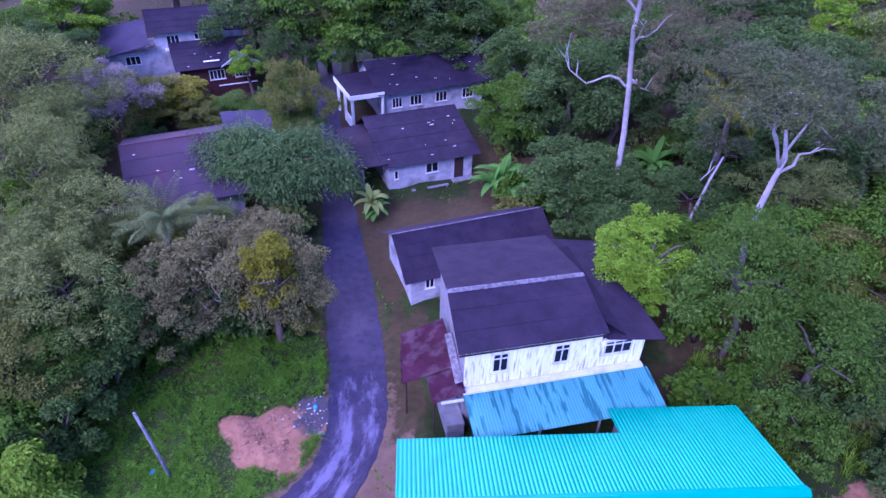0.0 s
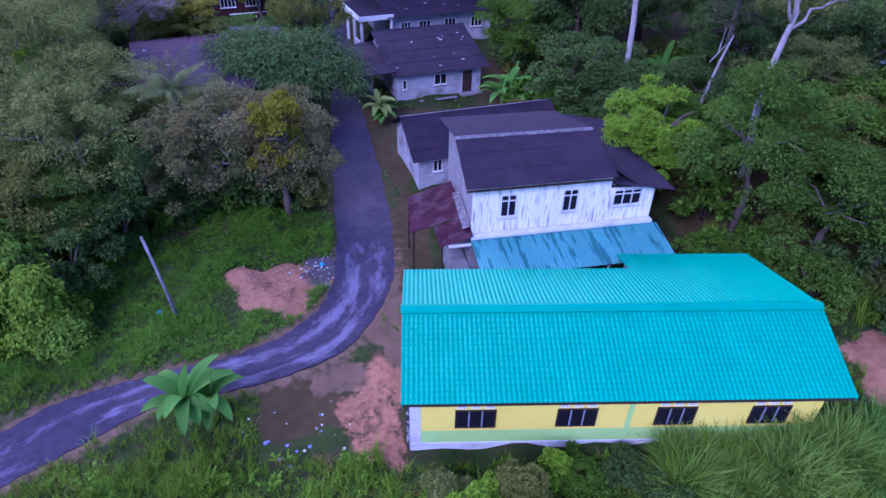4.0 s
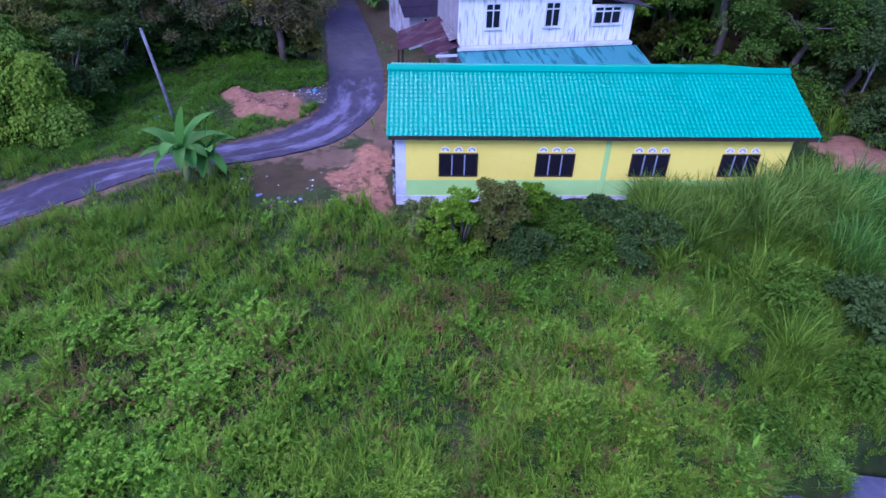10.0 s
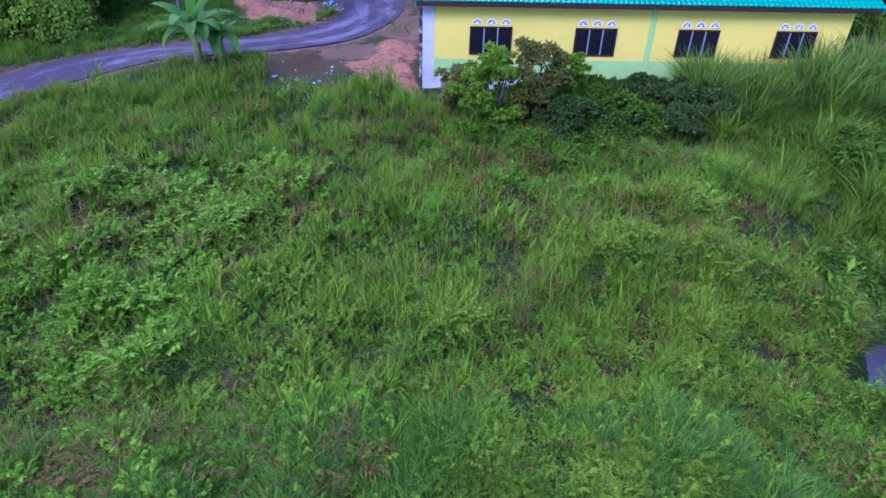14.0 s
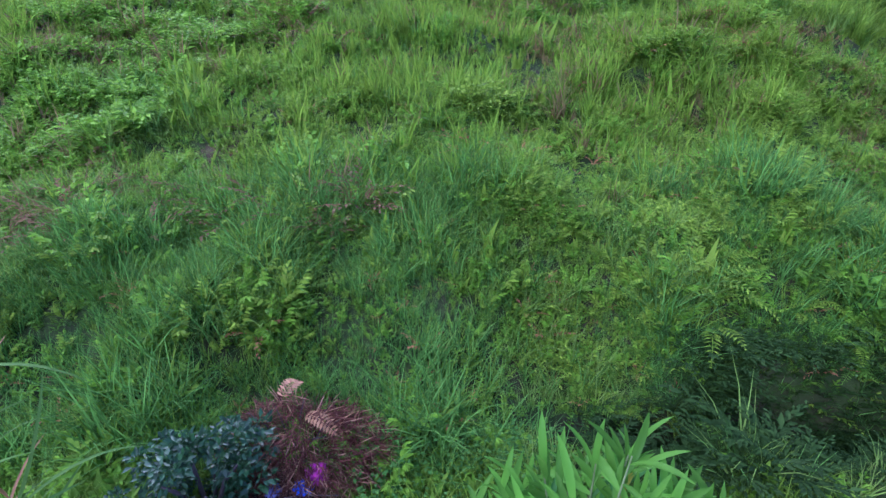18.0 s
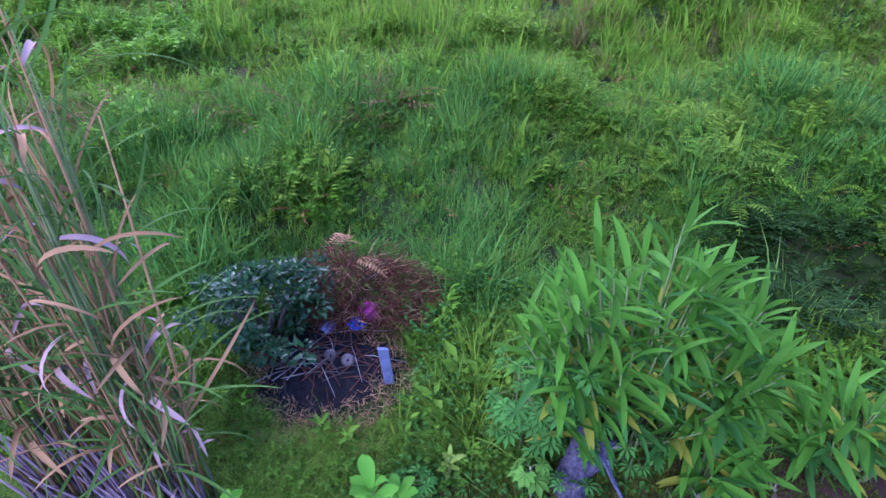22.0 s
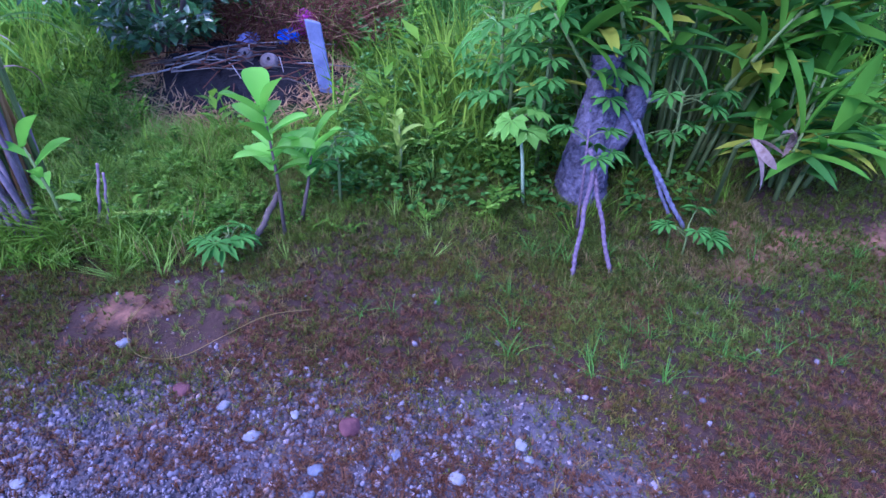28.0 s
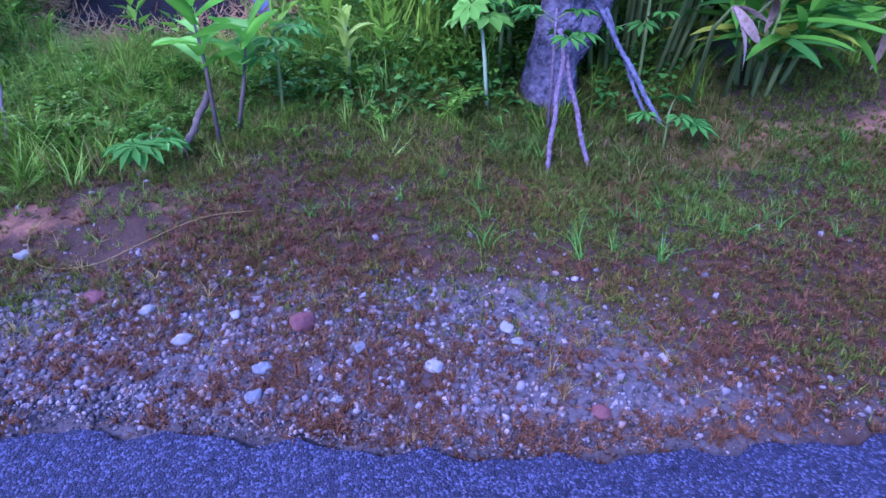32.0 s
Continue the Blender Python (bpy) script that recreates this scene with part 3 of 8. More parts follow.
# ---- houses ----
def corrugated(name, x0, x1, edge_y0, edge_z0, edge_y1, edge_z1, pitch, amp, mat, parent, rows=1, step_h=0.0, per=5, thick=0.012, x0b=None, x1b=None):
    """A ribbed sheet from the eave (y0, z0) up to the ridge (y1, z1), ribs running up the slope, with small steps across like pressed tiles."""
    n = max(2, int(round((x1 - x0) / pitch * per)))
    xs = np.linspace(0, 1, n + 1)
    real = x0 + (x1 - x0) * xs
    prof = amp * np.abs(np.sin(math.pi * real / pitch)) ** 1.5
    lines = []
    for r in range(rows):
        for s, lift in ((r / rows - (0.02 / rows if rows > 10 else 0.0), 1.0), (r / rows + 0.45 / rows, 0.66 if rows > 10 else 0.55), ((r + 1) / rows - 0.004 / rows, 0.0)):
            y = edge_y0 + (edge_y1 - edge_y0) * s
            z = edge_z0 + (edge_z1 - edge_z0) * s
            off = step_h * lift
            a = x0 if x0b is None else x0 + (x0b - x0) * s
            b = x1 if x1b is None else x1 + (x1b - x1) * s
            xr = a + (b - a) * xs
            lines.append(np.stack([xr, np.full(n + 1, y), z + prof + off], 1))
    top = np.array(lines)
    m = len(lines)
    low = top - np.array([0, 0, thick])
    v = np.concatenate([top.reshape(-1, 3), low.reshape(-1, 3)])
    w = n + 1
    i = (np.arange(m - 1)[:, None] * w + np.arange(n)[None]).ravel()
    q = np.stack([i, i + 1, i + w + 1, i + w], 1)
    o = m * w
    rim0 = np.stack([np.arange(n) + o, np.arange(n) + 1 + o, np.arange(n) + 1, np.arange(n)], 1)
    k = (m - 1) * w
    rim1 = np.stack([np.arange(n) + k, np.arange(n) + 1 + k, np.arange(n) + 1 + k + o, np.arange(n) + k + o], 1)
    sides = []
    for c in (0, n):
        j = np.arange(m - 1) * w + c
        s = np.stack([j, j + w, j + w + o, j + o], 1)
        sides.append(s if c == 0 else s[:, ::-1])
    return array_mesh(name, v, np.concatenate([q, q[:, ::-1] + o, rim0, rim1, *sides]), mat, parent, flat=True)


def window(parent, x0, x1, y, z0, z1, panes, frame_mat, glass=None, depth=0.05, rail=0.045, transom=0.0, sill=False, bars=None):
    """A casement window on a wall that faces -y: frame, mullions and panes."""
    w = new("window")
    w.parent = parent
    bm = bmesh.new()
    add_box(bm, x0, x1, y - depth, y - 0.004, z1 - rail, z1)
    add_box(bm, x0, x1, y - depth, y - 0.004, z0, z0 + rail)
    step_x = (x1 - x0 - rail) / panes
    for i in range(panes + 1):
        if bars and 0 < i < panes:
            box("mullion", x0 + i * step_x, x0 + i * step_x + rail, y - depth * 0.9, y - 0.004, z0 + rail, z1 - rail, bars, w, "pale window bar", 0)
            continue
        add_box(bm, x0 + i * step_x, x0 + i * step_x + rail, y - depth * 0.9, y - 0.004, z0 + rail, z1 - rail)
    if transom:
        add_box(bm, x0 + rail, x1 - rail, y - depth * 0.8, y - 0.004, z0 + (z1 - z0) * transom - rail / 2, z0 + (z1 - z0) * transom + rail / 2)
    part("window_frame", bm, frame_mat, w)
    for i in range(panes):
        a = x0 + i * step_x + rail
        b = a + step_x - rail
        zs = [(z0 + rail, z1 - rail)] if not transom else [(z0 + rail, z0 + (z1 - z0) * transom - rail / 2), (z0 + (z1 - z0) * transom + rail / 2, z1 - rail)]
        for za, zb in zs:
            box("pane", a + 0.002, b - 0.002, y - depth * 0.45, y - 0.006, za + 0.002, zb - 0.002, glass or GLASS_DARK, w, bevel=0)
    if sill:
        box("window_sill", x0 - 0.05, x1 + 0.05, y - depth - 0.05, y - 0.004, z0 - 0.05, z0 - 0.003, frame_mat, w, bevel=0.006)
    return w


def fan_vent(parent, cx, y, z, r):
    """A small white fan-shaped vent block: half ring and spokes."""
    bm = bmesh.new()
    n = 8
    for ra, rb in ((r * 0.78, r), (0.0, r * 0.32)):
        inner = [bm.verts.new((cx + ra * math.cos(math.pi * i / n), y - 0.03, z + ra * math.sin(math.pi * i / n))) for i in range(n + 1)]
        outer = [bm.verts.new((cx + rb * math.cos(math.pi * i / n), y - 0.03, z + rb * math.sin(math.pi * i / n))) for i in range(n + 1)]
        for i in range(n):
            bm.faces.new((inner[i], inner[i + 1], outer[i + 1], outer[i]) if ra else (inner[i], outer[i + 1], outer[i]))
    bmesh.ops.remove_doubles(bm, verts=bm.verts, dist=0.0005)
    solid = bmesh.ops.extrude_face_region(bm, geom=bm.faces[:])["geom"]
    bmesh.ops.translate(bm, verts=[e for e in solid if isinstance(e, bmesh.types.BMVert)], vec=(0, 0.026, 0))
    for k in (0.2, 0.4, 0.6, 0.8):
        a = math.pi * k
        m = Matrix.Translation((cx + 0.55 * r * math.cos(a), y - 0.017, z + 0.55 * r * math.sin(a))) @ Matrix.Rotation(-a, 4, "Y") @ Matrix.Diagonal((r * 0.5, 0.024, r * 0.12, 1))
        bmesh.ops.create_cube(bm, size=1.0, matrix=m)
    add_box(bm, cx - r, cx + r, y - 0.03, y - 0.004, z - 0.025, z)
    bmesh.ops.recalc_face_normals(bm, faces=bm.faces)
    vent = part("vent", bm, VENT, parent, "white fan-shaped vent block")
    # no real hole: a dark half-disc paints the shade behind the spokes
    bm = bmesh.new()
    arc = [bm.verts.new((cx + 0.8 * r * math.cos(math.pi * i / n), y - 0.004, z + 0.8 * r * math.sin(math.pi * i / n))) for i in range(n + 1)]
    bm.faces.new(arc[::-1])
    back = bmesh.ops.extrude_face_region(bm, geom=bm.faces[:])["geom"]
    bmesh.ops.translate(bm, verts=[e for e in back if isinstance(e, bmesh.types.BMVert)], vec=(0, -0.006, 0))
    bmesh.ops.recalc_face_normals(bm, faces=bm.faces)
    part("opening", bm, VENT_SHADE, vent, "dark plate for the shade in the vent")
    return vent


PALE_BAR = material("pale blue grey window bars", (0.22, 0.22, 0.30), (0.30, 0.30, 0.38), 5, 0.6)
SPECKLED = material("dark brickwork with pale mortar", (0.03, 0.025, 0.03), (0.06, 0.05, 0.055), 8, 0.9, 0.4, 20, stain=(0.5, 0.48, 0.5), sscale=5.0, samount=0.8)
MORTAR = material("weathered mortar", (0.05, 0.043, 0.055), (0.20, 0.18, 0.20), 4, 0.9, 0.3, 30, stain=(0.09, 0.08, 0.09), sscale=1.5)


VENT = material("clean white plaster", (0.78, 0.75, 0.76), (0.84, 0.81, 0.82), 5, 0.8)


def yellow_house():
    h = thing("house", 0, 0, 0, label="long low yellow house with turquoise tile-profile metal roof", category="house")
    y, xa, xb, zt = 10.0, -0.38, 14.75, 3.02
    box("wall", xa + 0.40, xb, y, y + 0.15, 1.02, zt, YELLOW, h, "yellow painted front wall", 0)
    box("wall", xa + 0.40, xb, y - 0.005, y + 0.15, 0.36, 1.017, PALE_GREEN, h, "pale green wall band", 0)
    box("plinth", xa, xb + 0.05, y - 0.04, y + 0.15, -0.5, 0.357, WHITE, h, "stained white plinth")
    box("wall", xa, xa + 0.397, y - 0.012, y + 0.15, 0.36, zt, WHITE, h, "white end strip", 0)
    box("pilaster", 7.55, 7.75, y - 0.035, y - 0.008, 0.36, zt - 0.05, PALE_GREEN, h, "pale green pilaster")
    box("wall", xa, xa + 0.15, y + 0.153, 16.2, -0.5, zt, CONCRETE, h, "unpainted end wall")
    box("wall", xb - 0.15, xb, y + 0.153, 17.9, -0.5, zt, YELLOW, h, "yellow end wall")
    box("wall", xa + 0.153, 9.5, 16.05, 16.2, -0.5, zt, CONCRETE, h, "back wall")
    box("wall", 9.5, xb - 0.153, 17.75, 17.9, -0.5, 2.8, CONCRETE, h, "back wall")
    box("wall", 9.5, 9.65, 16.203, 17.747, -0.5, 2.8, CONCRETE, h, "side wall")
    box("corner_pillar", xa - 0.12, xa - 0.003, y + 0.05, y + 0.25, -0.5, zt, SPECKLED, h, "dark unplastered corner pillar with pale mortar specks")
    for x in (1.26, 4.96, 8.62, 12.14):
        window(h, x, x + 1.48, y, 1.2, 2.16, 3, FRAME_BROWN, bars=PALE_BAR)
        for k in (0.24, 0.74, 1.24):
            fan_vent(h, x + k, y, 2.26, 0.17)
    # the roof: pressed sheets side by side, ridge cap, fascia
    eave, ridge, back = (9.5, 3.06), (12.92, 4.45), (16.6, 3.42)
    n = 18
    xs = np.linspace(-0.66, 15.40, n + 1)
    for a, b in zip(xs[:-1], xs[1:]):
        corrugated("roof_sheet", a, b + 0.01, *eave, *ridge, 0.178, 0.027, ROOF_TEAL, h, rows=17, step_h=0.018)
    for a, b in zip(xs[:-1], xs[1:]):
        if b < 9.5:
            corrugated("roof_sheet", a, b + 0.01, *back, *ridge, 0.178, 0.03, ROOF_TEAL, h, rows=17, step_h=0.012)
    first = [b for b in xs if b < 9.5][-1]
    xr = np.linspace(first, 15.40, 8)
    for a, b in zip(xr[:-1], xr[1:]):
        corrugated("roof_sheet", a, b + 0.01, 18.35, 2.92, *ridge, 0.178, 0.03, ROOF_TEAL, h, rows=24, step_h=0.012)
    bm = bmesh.new()
    prof = [(12.68, 4.42), (12.80, 4.50), (12.92, 4.56), (13.04, 4.50), (13.16, 4.44)]
    ends = []
    for x in np.linspace(-0.70, 15.44, 24):
        ends.append([bm.verts.new((x, p, q + 0.006 * math.sin(x * 5))) for p, q in prof])
    for u, w in zip(ends[:-1], ends[1:]):
        for i in range(4):
            bm.faces.new((u[i], w[i], w[i + 1], u[i + 1]))
    solid = bmesh.ops.extrude_face_region(bm, geom=bm.faces[:])["geom"]
    bmesh.ops.translate(bm, verts=[e for e in solid if isinstance(e, bmesh.types.BMVert)], vec=(0, 0, -0.03))
    bmesh.ops.recalc_face_normals(bm, faces=bm.faces)
    part("ridge_cap", bm, ROOF_TEAL, h, "turquoise ridge cap")
    box("fascia", -0.6, 15.35, 9.52, 9.545, 2.90, 3.05, FRAME_BROWN, h, "dark fascia board")
    for x in (-0.62, 15.36):
        slab("bargeboard", [(x - 0.02, 9.5, 3.04), (x + 0.02, 9.5, 3.04), (x + 0.02, 12.92, 4.43), (x - 0.02, 12.92, 4.43)], 0.14, ROOF_TEAL, h)
    for x in (xa + 0.02, xb - 0.17):
        bm = bmesh.new()
        tri = [bm.verts.new((x, q, z)) for q, z in ((y + 0.01, 3.03), (12.92, 4.40), (16.15, 3.4), (16.15, 3.03))]
        bm.faces.new(tri)
        solid = bmesh.ops.extrude_face_region(bm, geom=bm.faces[:])["geom"]
        bmesh.ops.translate(bm, verts=[e for e in solid if isinstance(e, bmesh.types.BMVert)], vec=(0.14, 0, 0))
        bmesh.ops.recalc_face_normals(bm, faces=bm.faces)
        part("gable", bm, YELLOW, h)
    return h


yellow_house()


def boards(parent, x0, x1, y, z0, z1, width, mat, depth=0.02, gap=0.008):
    """Upright wall boards on a wall facing -y, sharing one mesh."""
    n = int(round((x1 - x0) / width))
    w = (x1 - x0) / n
    bm = bmesh.new()
    add_box(bm, gap / 2, w - gap / 2, -depth, 0, 0, z1 - z0, 0.004)
    ob = part("board", bm, mat, parent)
    ob.location = (x0, y, z0)
    rng = random.Random(int(x0 * 10))
    for i in range(1, n):
        c = ob.copy()
        scene.collection.objects.link(c)
        c.location = (x0 + i * w, y + rng.uniform(-0.004, 0.004), z0 + rng.uniform(-0.015, 0.0))
    return ob


def streaked_white():
    """White paint over grey boards, worn off in upright streaks."""
    m = material("peeling white boards", (0.68, 0.63, 0.59), (0.80, 0.75, 0.69), 3.0, 0.85, 0.1, 60, island=0.06)
    n, l = m.node_tree.nodes, m.node_tree.links
    p = n["Principled BSDF"]
    col = p.inputs["Base Color"].links[0].from_socket
    tex = n.new("ShaderNodeTexCoord")
    geo = n.new("ShaderNodeObjectInfo")
    mp = n.new("ShaderNodeMapping")
    mp.inputs["Scale"].default_value = (3.0, 3.0, 0.45)
    ad = n.new("ShaderNodeVectorMath")
    sc = n.new("ShaderNodeVectorMath")
    sc.operation = "SCALE"
    sc.inputs[0].default_value = (1, 1, 1)
    mul = n.new("ShaderNodeMath")
    mul.operation, mul.inputs[1].default_value = "MULTIPLY", 7.0
    l.new(geo.outputs["Random"], mul.inputs[0])
    l.new(mul.outputs[0], sc.inputs["Scale"])
    l.new(tex.outputs["Object"], ad.inputs[0])
    l.new(sc.outputs[0], ad.inputs[1])
    l.new(ad.outputs[0], mp.inputs["Vector"])
    ns = n.new("ShaderNodeTexNoise")
    ns.inputs["Scale"].default_value, ns.inputs["Detail"].default_value = 2.0, 7.0
    l.new(mp.outputs[0], ns.inputs["Vector"])
    mr = n.new("ShaderNodeMapRange")
    mr.inputs["From Min"].default_value, mr.inputs["From Max"].default_value, mr.inputs["To Max"].default_value = 0.52, 0.66, 0.75
    l.new(ns.outputs["Fac"], mr.inputs["Value"])
    mx = n.new("ShaderNodeMix")
    mx.data_type = "RGBA"
    mx.inputs[7].default_value = (0.16, 0.15, 0.17, 1)
    l.new(mr.outputs["Result"], mx.inputs[0])
    l.new(col, mx.inputs[6])
    l.new(mx.outputs[2], p.inputs["Base Color"])
    return m


PEELING = streaked_white()


def white_house():
    h = thing("house", 2.5, 19.45, 0, 9.6, label="two-storey white plank house with weathered dark roof", category="house")
    L = 9.1
    # lower storey, mostly behind the awning
    box("wall", 0.0, L, 0.15, 0.30, -0.2, 3.1, CONCRETE, h, "grey lower wall")
    slab("wall", [(0.0, 0.303, 3.1), (0.15, 0.303, 3.1), (0.75, 8.0, 3.1), (0.6, 8.0, 3.1)], 3.3, CONCRETE, h, "stained lower side wall")
    box("wall", L - 0.15, L, 0.303, 8.0, -0.2, 3.1, CONCRETE, h, "lower side wall")
    # upper storey
    box("wall", 0.0, 6.75, 0.05, 0.2, 3.3, 5.9, WHITE, h, "white upper wall", 0)
    box("wall", 6.753, L, 0.05, 0.2, 3.3, 5.12, WHITE, h, "white upper wall", 0)
    boards(h, 0.0, 6.75, 0.047, 3.38, 5.95, 0.152, PEELING)
    boards(h, 6.76, L, 0.047, 3.38, 5.16, 0.152, PEELING)
    # white side wall set in grey: its shade is put into the colour
    slab("wall", [(0.0, 0.203, 5.92), (0.15, 0.203, 5.92), (0.75, 8.0, 5.62), (0.6, 8.0, 5.62)], 2.8, CONCRETE, h, "stained upper side wall, grey for its shade")
    box("wall", L - 0.15, L, 0.203, 8.0, 3.103, 4.95, WHITE, h, "white upper side wall", 0)
    box("wall", 0.76, L - 0.153, 7.85, 8.0, -0.2, 5.0, WHITE, h, "back wall", 0)
    box("gutter", -0.1, L + 0.05, -0.32, 0.02, 3.2, 3.37, WHITE, h, "white gutter beam", 0.02)
    for x in (1.3, 4.35):
        window(h, x, x + 0.78, 0.03, 4.15, 5.35, 2, WHITE, depth=0.06, rail=0.06, transom=0.72, sill=True)
    window(h, 6.95, 8.4, 0.03, 4.2, 5.08, 3, WHITE, depth=0.06, rail=0.06, transom=0.72, sill=True)
    # main roof, two slopes
    def slope(x0, x1, y0, z0, y1, z1, mat, n, x0b=None, x1b=None, amp=0.008, pitch=0.16, rows=3):
        for i in range(n):
            a, b = x0 + (x1 - x0) * i / n, x0 + (x1 - x0) * (i + 1) / n
            ab = a if x0b is None else x0b + (x1b - x0b) * i / n
            bb = b if x1b is None else x0b + (x1b - x0b) * (i + 1) / n
            corrugated("roof_sheet", a, b + 0.008, y0, z0, y1, z1, pitch, amp, mat, h, rows=rows, step_h=0.018, per=4, x0b=ab, x1b=bb + 0.008)
    slope(-0.45, 6.85, -0.32, 5.95, 3.05, 6.92, ROOF_DARK, 8, -0.25, 6.75)
    slope(0.1, 6.85, 8.3, 5.66, 3.05, 6.92, ROOF_DARK, 8, -0.25, 6.75)
    bm = bmesh.new()
    prev = None
    for x in np.linspace(-0.28, 6.78, 34):
        jag = 0.05 * math.sin(x * 6.5)
        cur = [bm.verts.new((x, p, q)) for p, q in ((2.90 - abs(jag), 6.905), (3.05, 6.985), (3.13, 6.95))]
        if prev:
            for i in range(2):
                bm.faces.new((prev[i], cur[i], cur[i + 1], prev[i + 1]))
        prev = cur
    solid = bmesh.ops.extrude_face_region(bm, geom=bm.faces[:])["geom"]
    bmesh.ops.translate(bm, verts=[e for e in solid if isinstance(e, bmesh.types.BMVert)], vec=(0, 0, -0.02))
    bmesh.ops.recalc_face_normals(bm, faces=bm.faces)
    part("ridge_cap", bm, MORTAR, h, "whitish mortar ridge cap")
    # lower roof over the far end
    for k in range(4):
        a, b = -0.35 + k * 2.1, -0.35 + (k + 1) * 2.1 + 0.01
        slab("roof_sheet", [(6.76, a, 5.62), (9.95, a, 5.02), (9.95, b, 5.02), (6.76, b, 5.62)], 0.03, ROOF_DARK, h)
    slab("roof_sheet", [(6.76, 0.6, 6.1), (7.9, -0.1, 5.45), (7.9, 7.4, 5.45), (6.76, 6.4, 6.1)], 0.03, ROOF_DARK, h)
    for x0, x1, z in ((-0.42, 6.72, 5.84),):
        box("fascia", x0, x1, -0.31, -0.285, z - 0.06, z + 0.07, FRAME_BROWN, h)
    bm = bmesh.new()
    tri = [bm.verts.new((0.03, q, z)) for q, z in ((0.1, 5.92), (3.05, 6.82), (3.2, 5.92))]
    bm.faces.new(tri)
    solid = bmesh.ops.extrude_face_region(bm, geom=bm.faces[:])["geom"]
    bmesh.ops.translate(bm, verts=[e for e in solid if isinstance(e, bmesh.types.BMVert)], vec=(0.1, 0, 0))
    bmesh.ops.recalc_face_normals(bm, faces=bm.faces)
    part("gable", bm, WHITE, h)
    # teal awning over the yard, on posts
    n = 10
    for i in range(n):
        a, b = -0.1 + 9.5 * i / n, -0.1 + 9.5 * (i + 1) / n
        corrugated("awning_sheet", a, b + 0.01, -2.55, 2.66, -0.25, 3.16, 0.15, 0.018, AWNING_WORN, h, rows=2, step_h=0.006, per=4)
    for x in (0.1, 3.0, 6.0, 9.1):
        box("post", x, x + 0.1, -2.45, -2.35, 0.0, 2.62, CONCRETE, h)
    box("beam", 0.0, 9.3, -2.46, -2.36, 2.56, 2.64, FRAME_BROWN, h)
    # rusty lean-to beside the wall
    for i in range(5):
        a, b = 1.2 + i * 0.68, 1.2 + (i + 1) * 0.68
        zz = 0.02 * (i % 2)
        slab("lean_to_sheet", [(-2.75 + 0.1 * i, a, 2.92 + zz), (-0.02, a, 3.68 + zz), (-0.02, b + 0.03, 3.68 + zz), (-2.75 + 0.1 * i, b + 0.03, 2.92 + zz)], 0.02, ROOF_RUST, h)
    slab("lean_to_sheet", [(-1.6, -0.4, 3.05), (-0.02, -0.4, 3.5), (-0.02, 1.22, 3.6), (-1.6, 1.22, 3.15)], 0.02, ROOF_RUST, h)
    slab("lean_to_sheet", [(-0.42, 0.1, 3.62), (-0.03, 0.1, 3.74), (0.15, 3.4, 3.76), (-0.2, 3.4, 3.68)], 0.015, MORTAR, h, "whitened loose sheet")
    for px, py in ((-2.6, 1.35), (-2.5, 3.5), (-1.5, -0.2)):
        box("post", px, px + 0.09, py, py + 0.09, 0.0, 2.9, FRAME_BROWN, h)
    box("wall", -0.9, -0.003, -0.5, 2.4, -0.2, 1.4, CONCRETE, h, "stained grey porch wall", 0.03)
    box("gutter", -1.2, -0.12, -0.5, -0.38, 3.0, 3.12, WHITE, h, "crooked white gutter end", 0.02)
    return h


def worn_teal():
    m = material("worn teal awning", (0.060, 0.225, 0.225), (0.095, 0.29, 0.285), 1.0, 0.6, 0.05, 30, island=0.08)
    n, l = m.node_tree.nodes, m.node_tree.links
    p = n["Principled BSDF"]
    col = p.inputs["Base Color"].links[0].from_socket
    tex = n.new("ShaderNodeTexCoord")
    mp = n.new("ShaderNodeMapping")
    mp.inputs["Scale"].default_value = (2.6, 0.35, 1.0)
    l.new(tex.outputs["Object"], mp.inputs["Vector"])
    ns = n.new("ShaderNodeTexNoise")
    ns.inputs["Scale"].default_value, ns.inputs["Detail"].default_value = 1.6, 7.0
    l.new(mp.outputs[0], ns.inputs["Vector"])
    mr = n.new("ShaderNodeMapRange")
    mr.inputs["From Min"].default_value, mr.inputs["From Max"].default_value, mr.inputs["To Max"].default_value = 0.52, 0.60, 0.85
    l.new(ns.outputs["Fac"], mr.inputs["Value"])
    mx = n.new("ShaderNodeMix")
    mx.data_type = "RGBA"
    mx.inputs[7].default_value = (0.02, 0.11, 0.115, 1)
    l.new(mr.outputs["Result"], mx.inputs[0])
    l.new(col, mx.inputs[6])
    l.new(mx.outputs[2], p.inputs["Base Color"])
    return m


AWNING_WORN = worn_teal()
white_house()


MORTAR_OLD = material("grey worn mortar", (0.05, 0.042, 0.06), (0.17, 0.15, 0.18), 3, 0.9, 0.3, 30)
# real stains, and a dimmer white that paints shade on the further houses
STAINED_SHADED = material("stained whitewash, also for shaded walls", (0.26, 0.25, 0.29), (0.40, 0.385, 0.44), 1.5, 0.9, 0.2, 30, stain=(0.15, 0.14, 0.15), sscale=0.9, samount=0.8)
RED_WOOD = material("dark red brown boards", (0.030, 0.010, 0.012), (0.055, 0.020, 0.022), 3, 0.8, 0.2, 30)


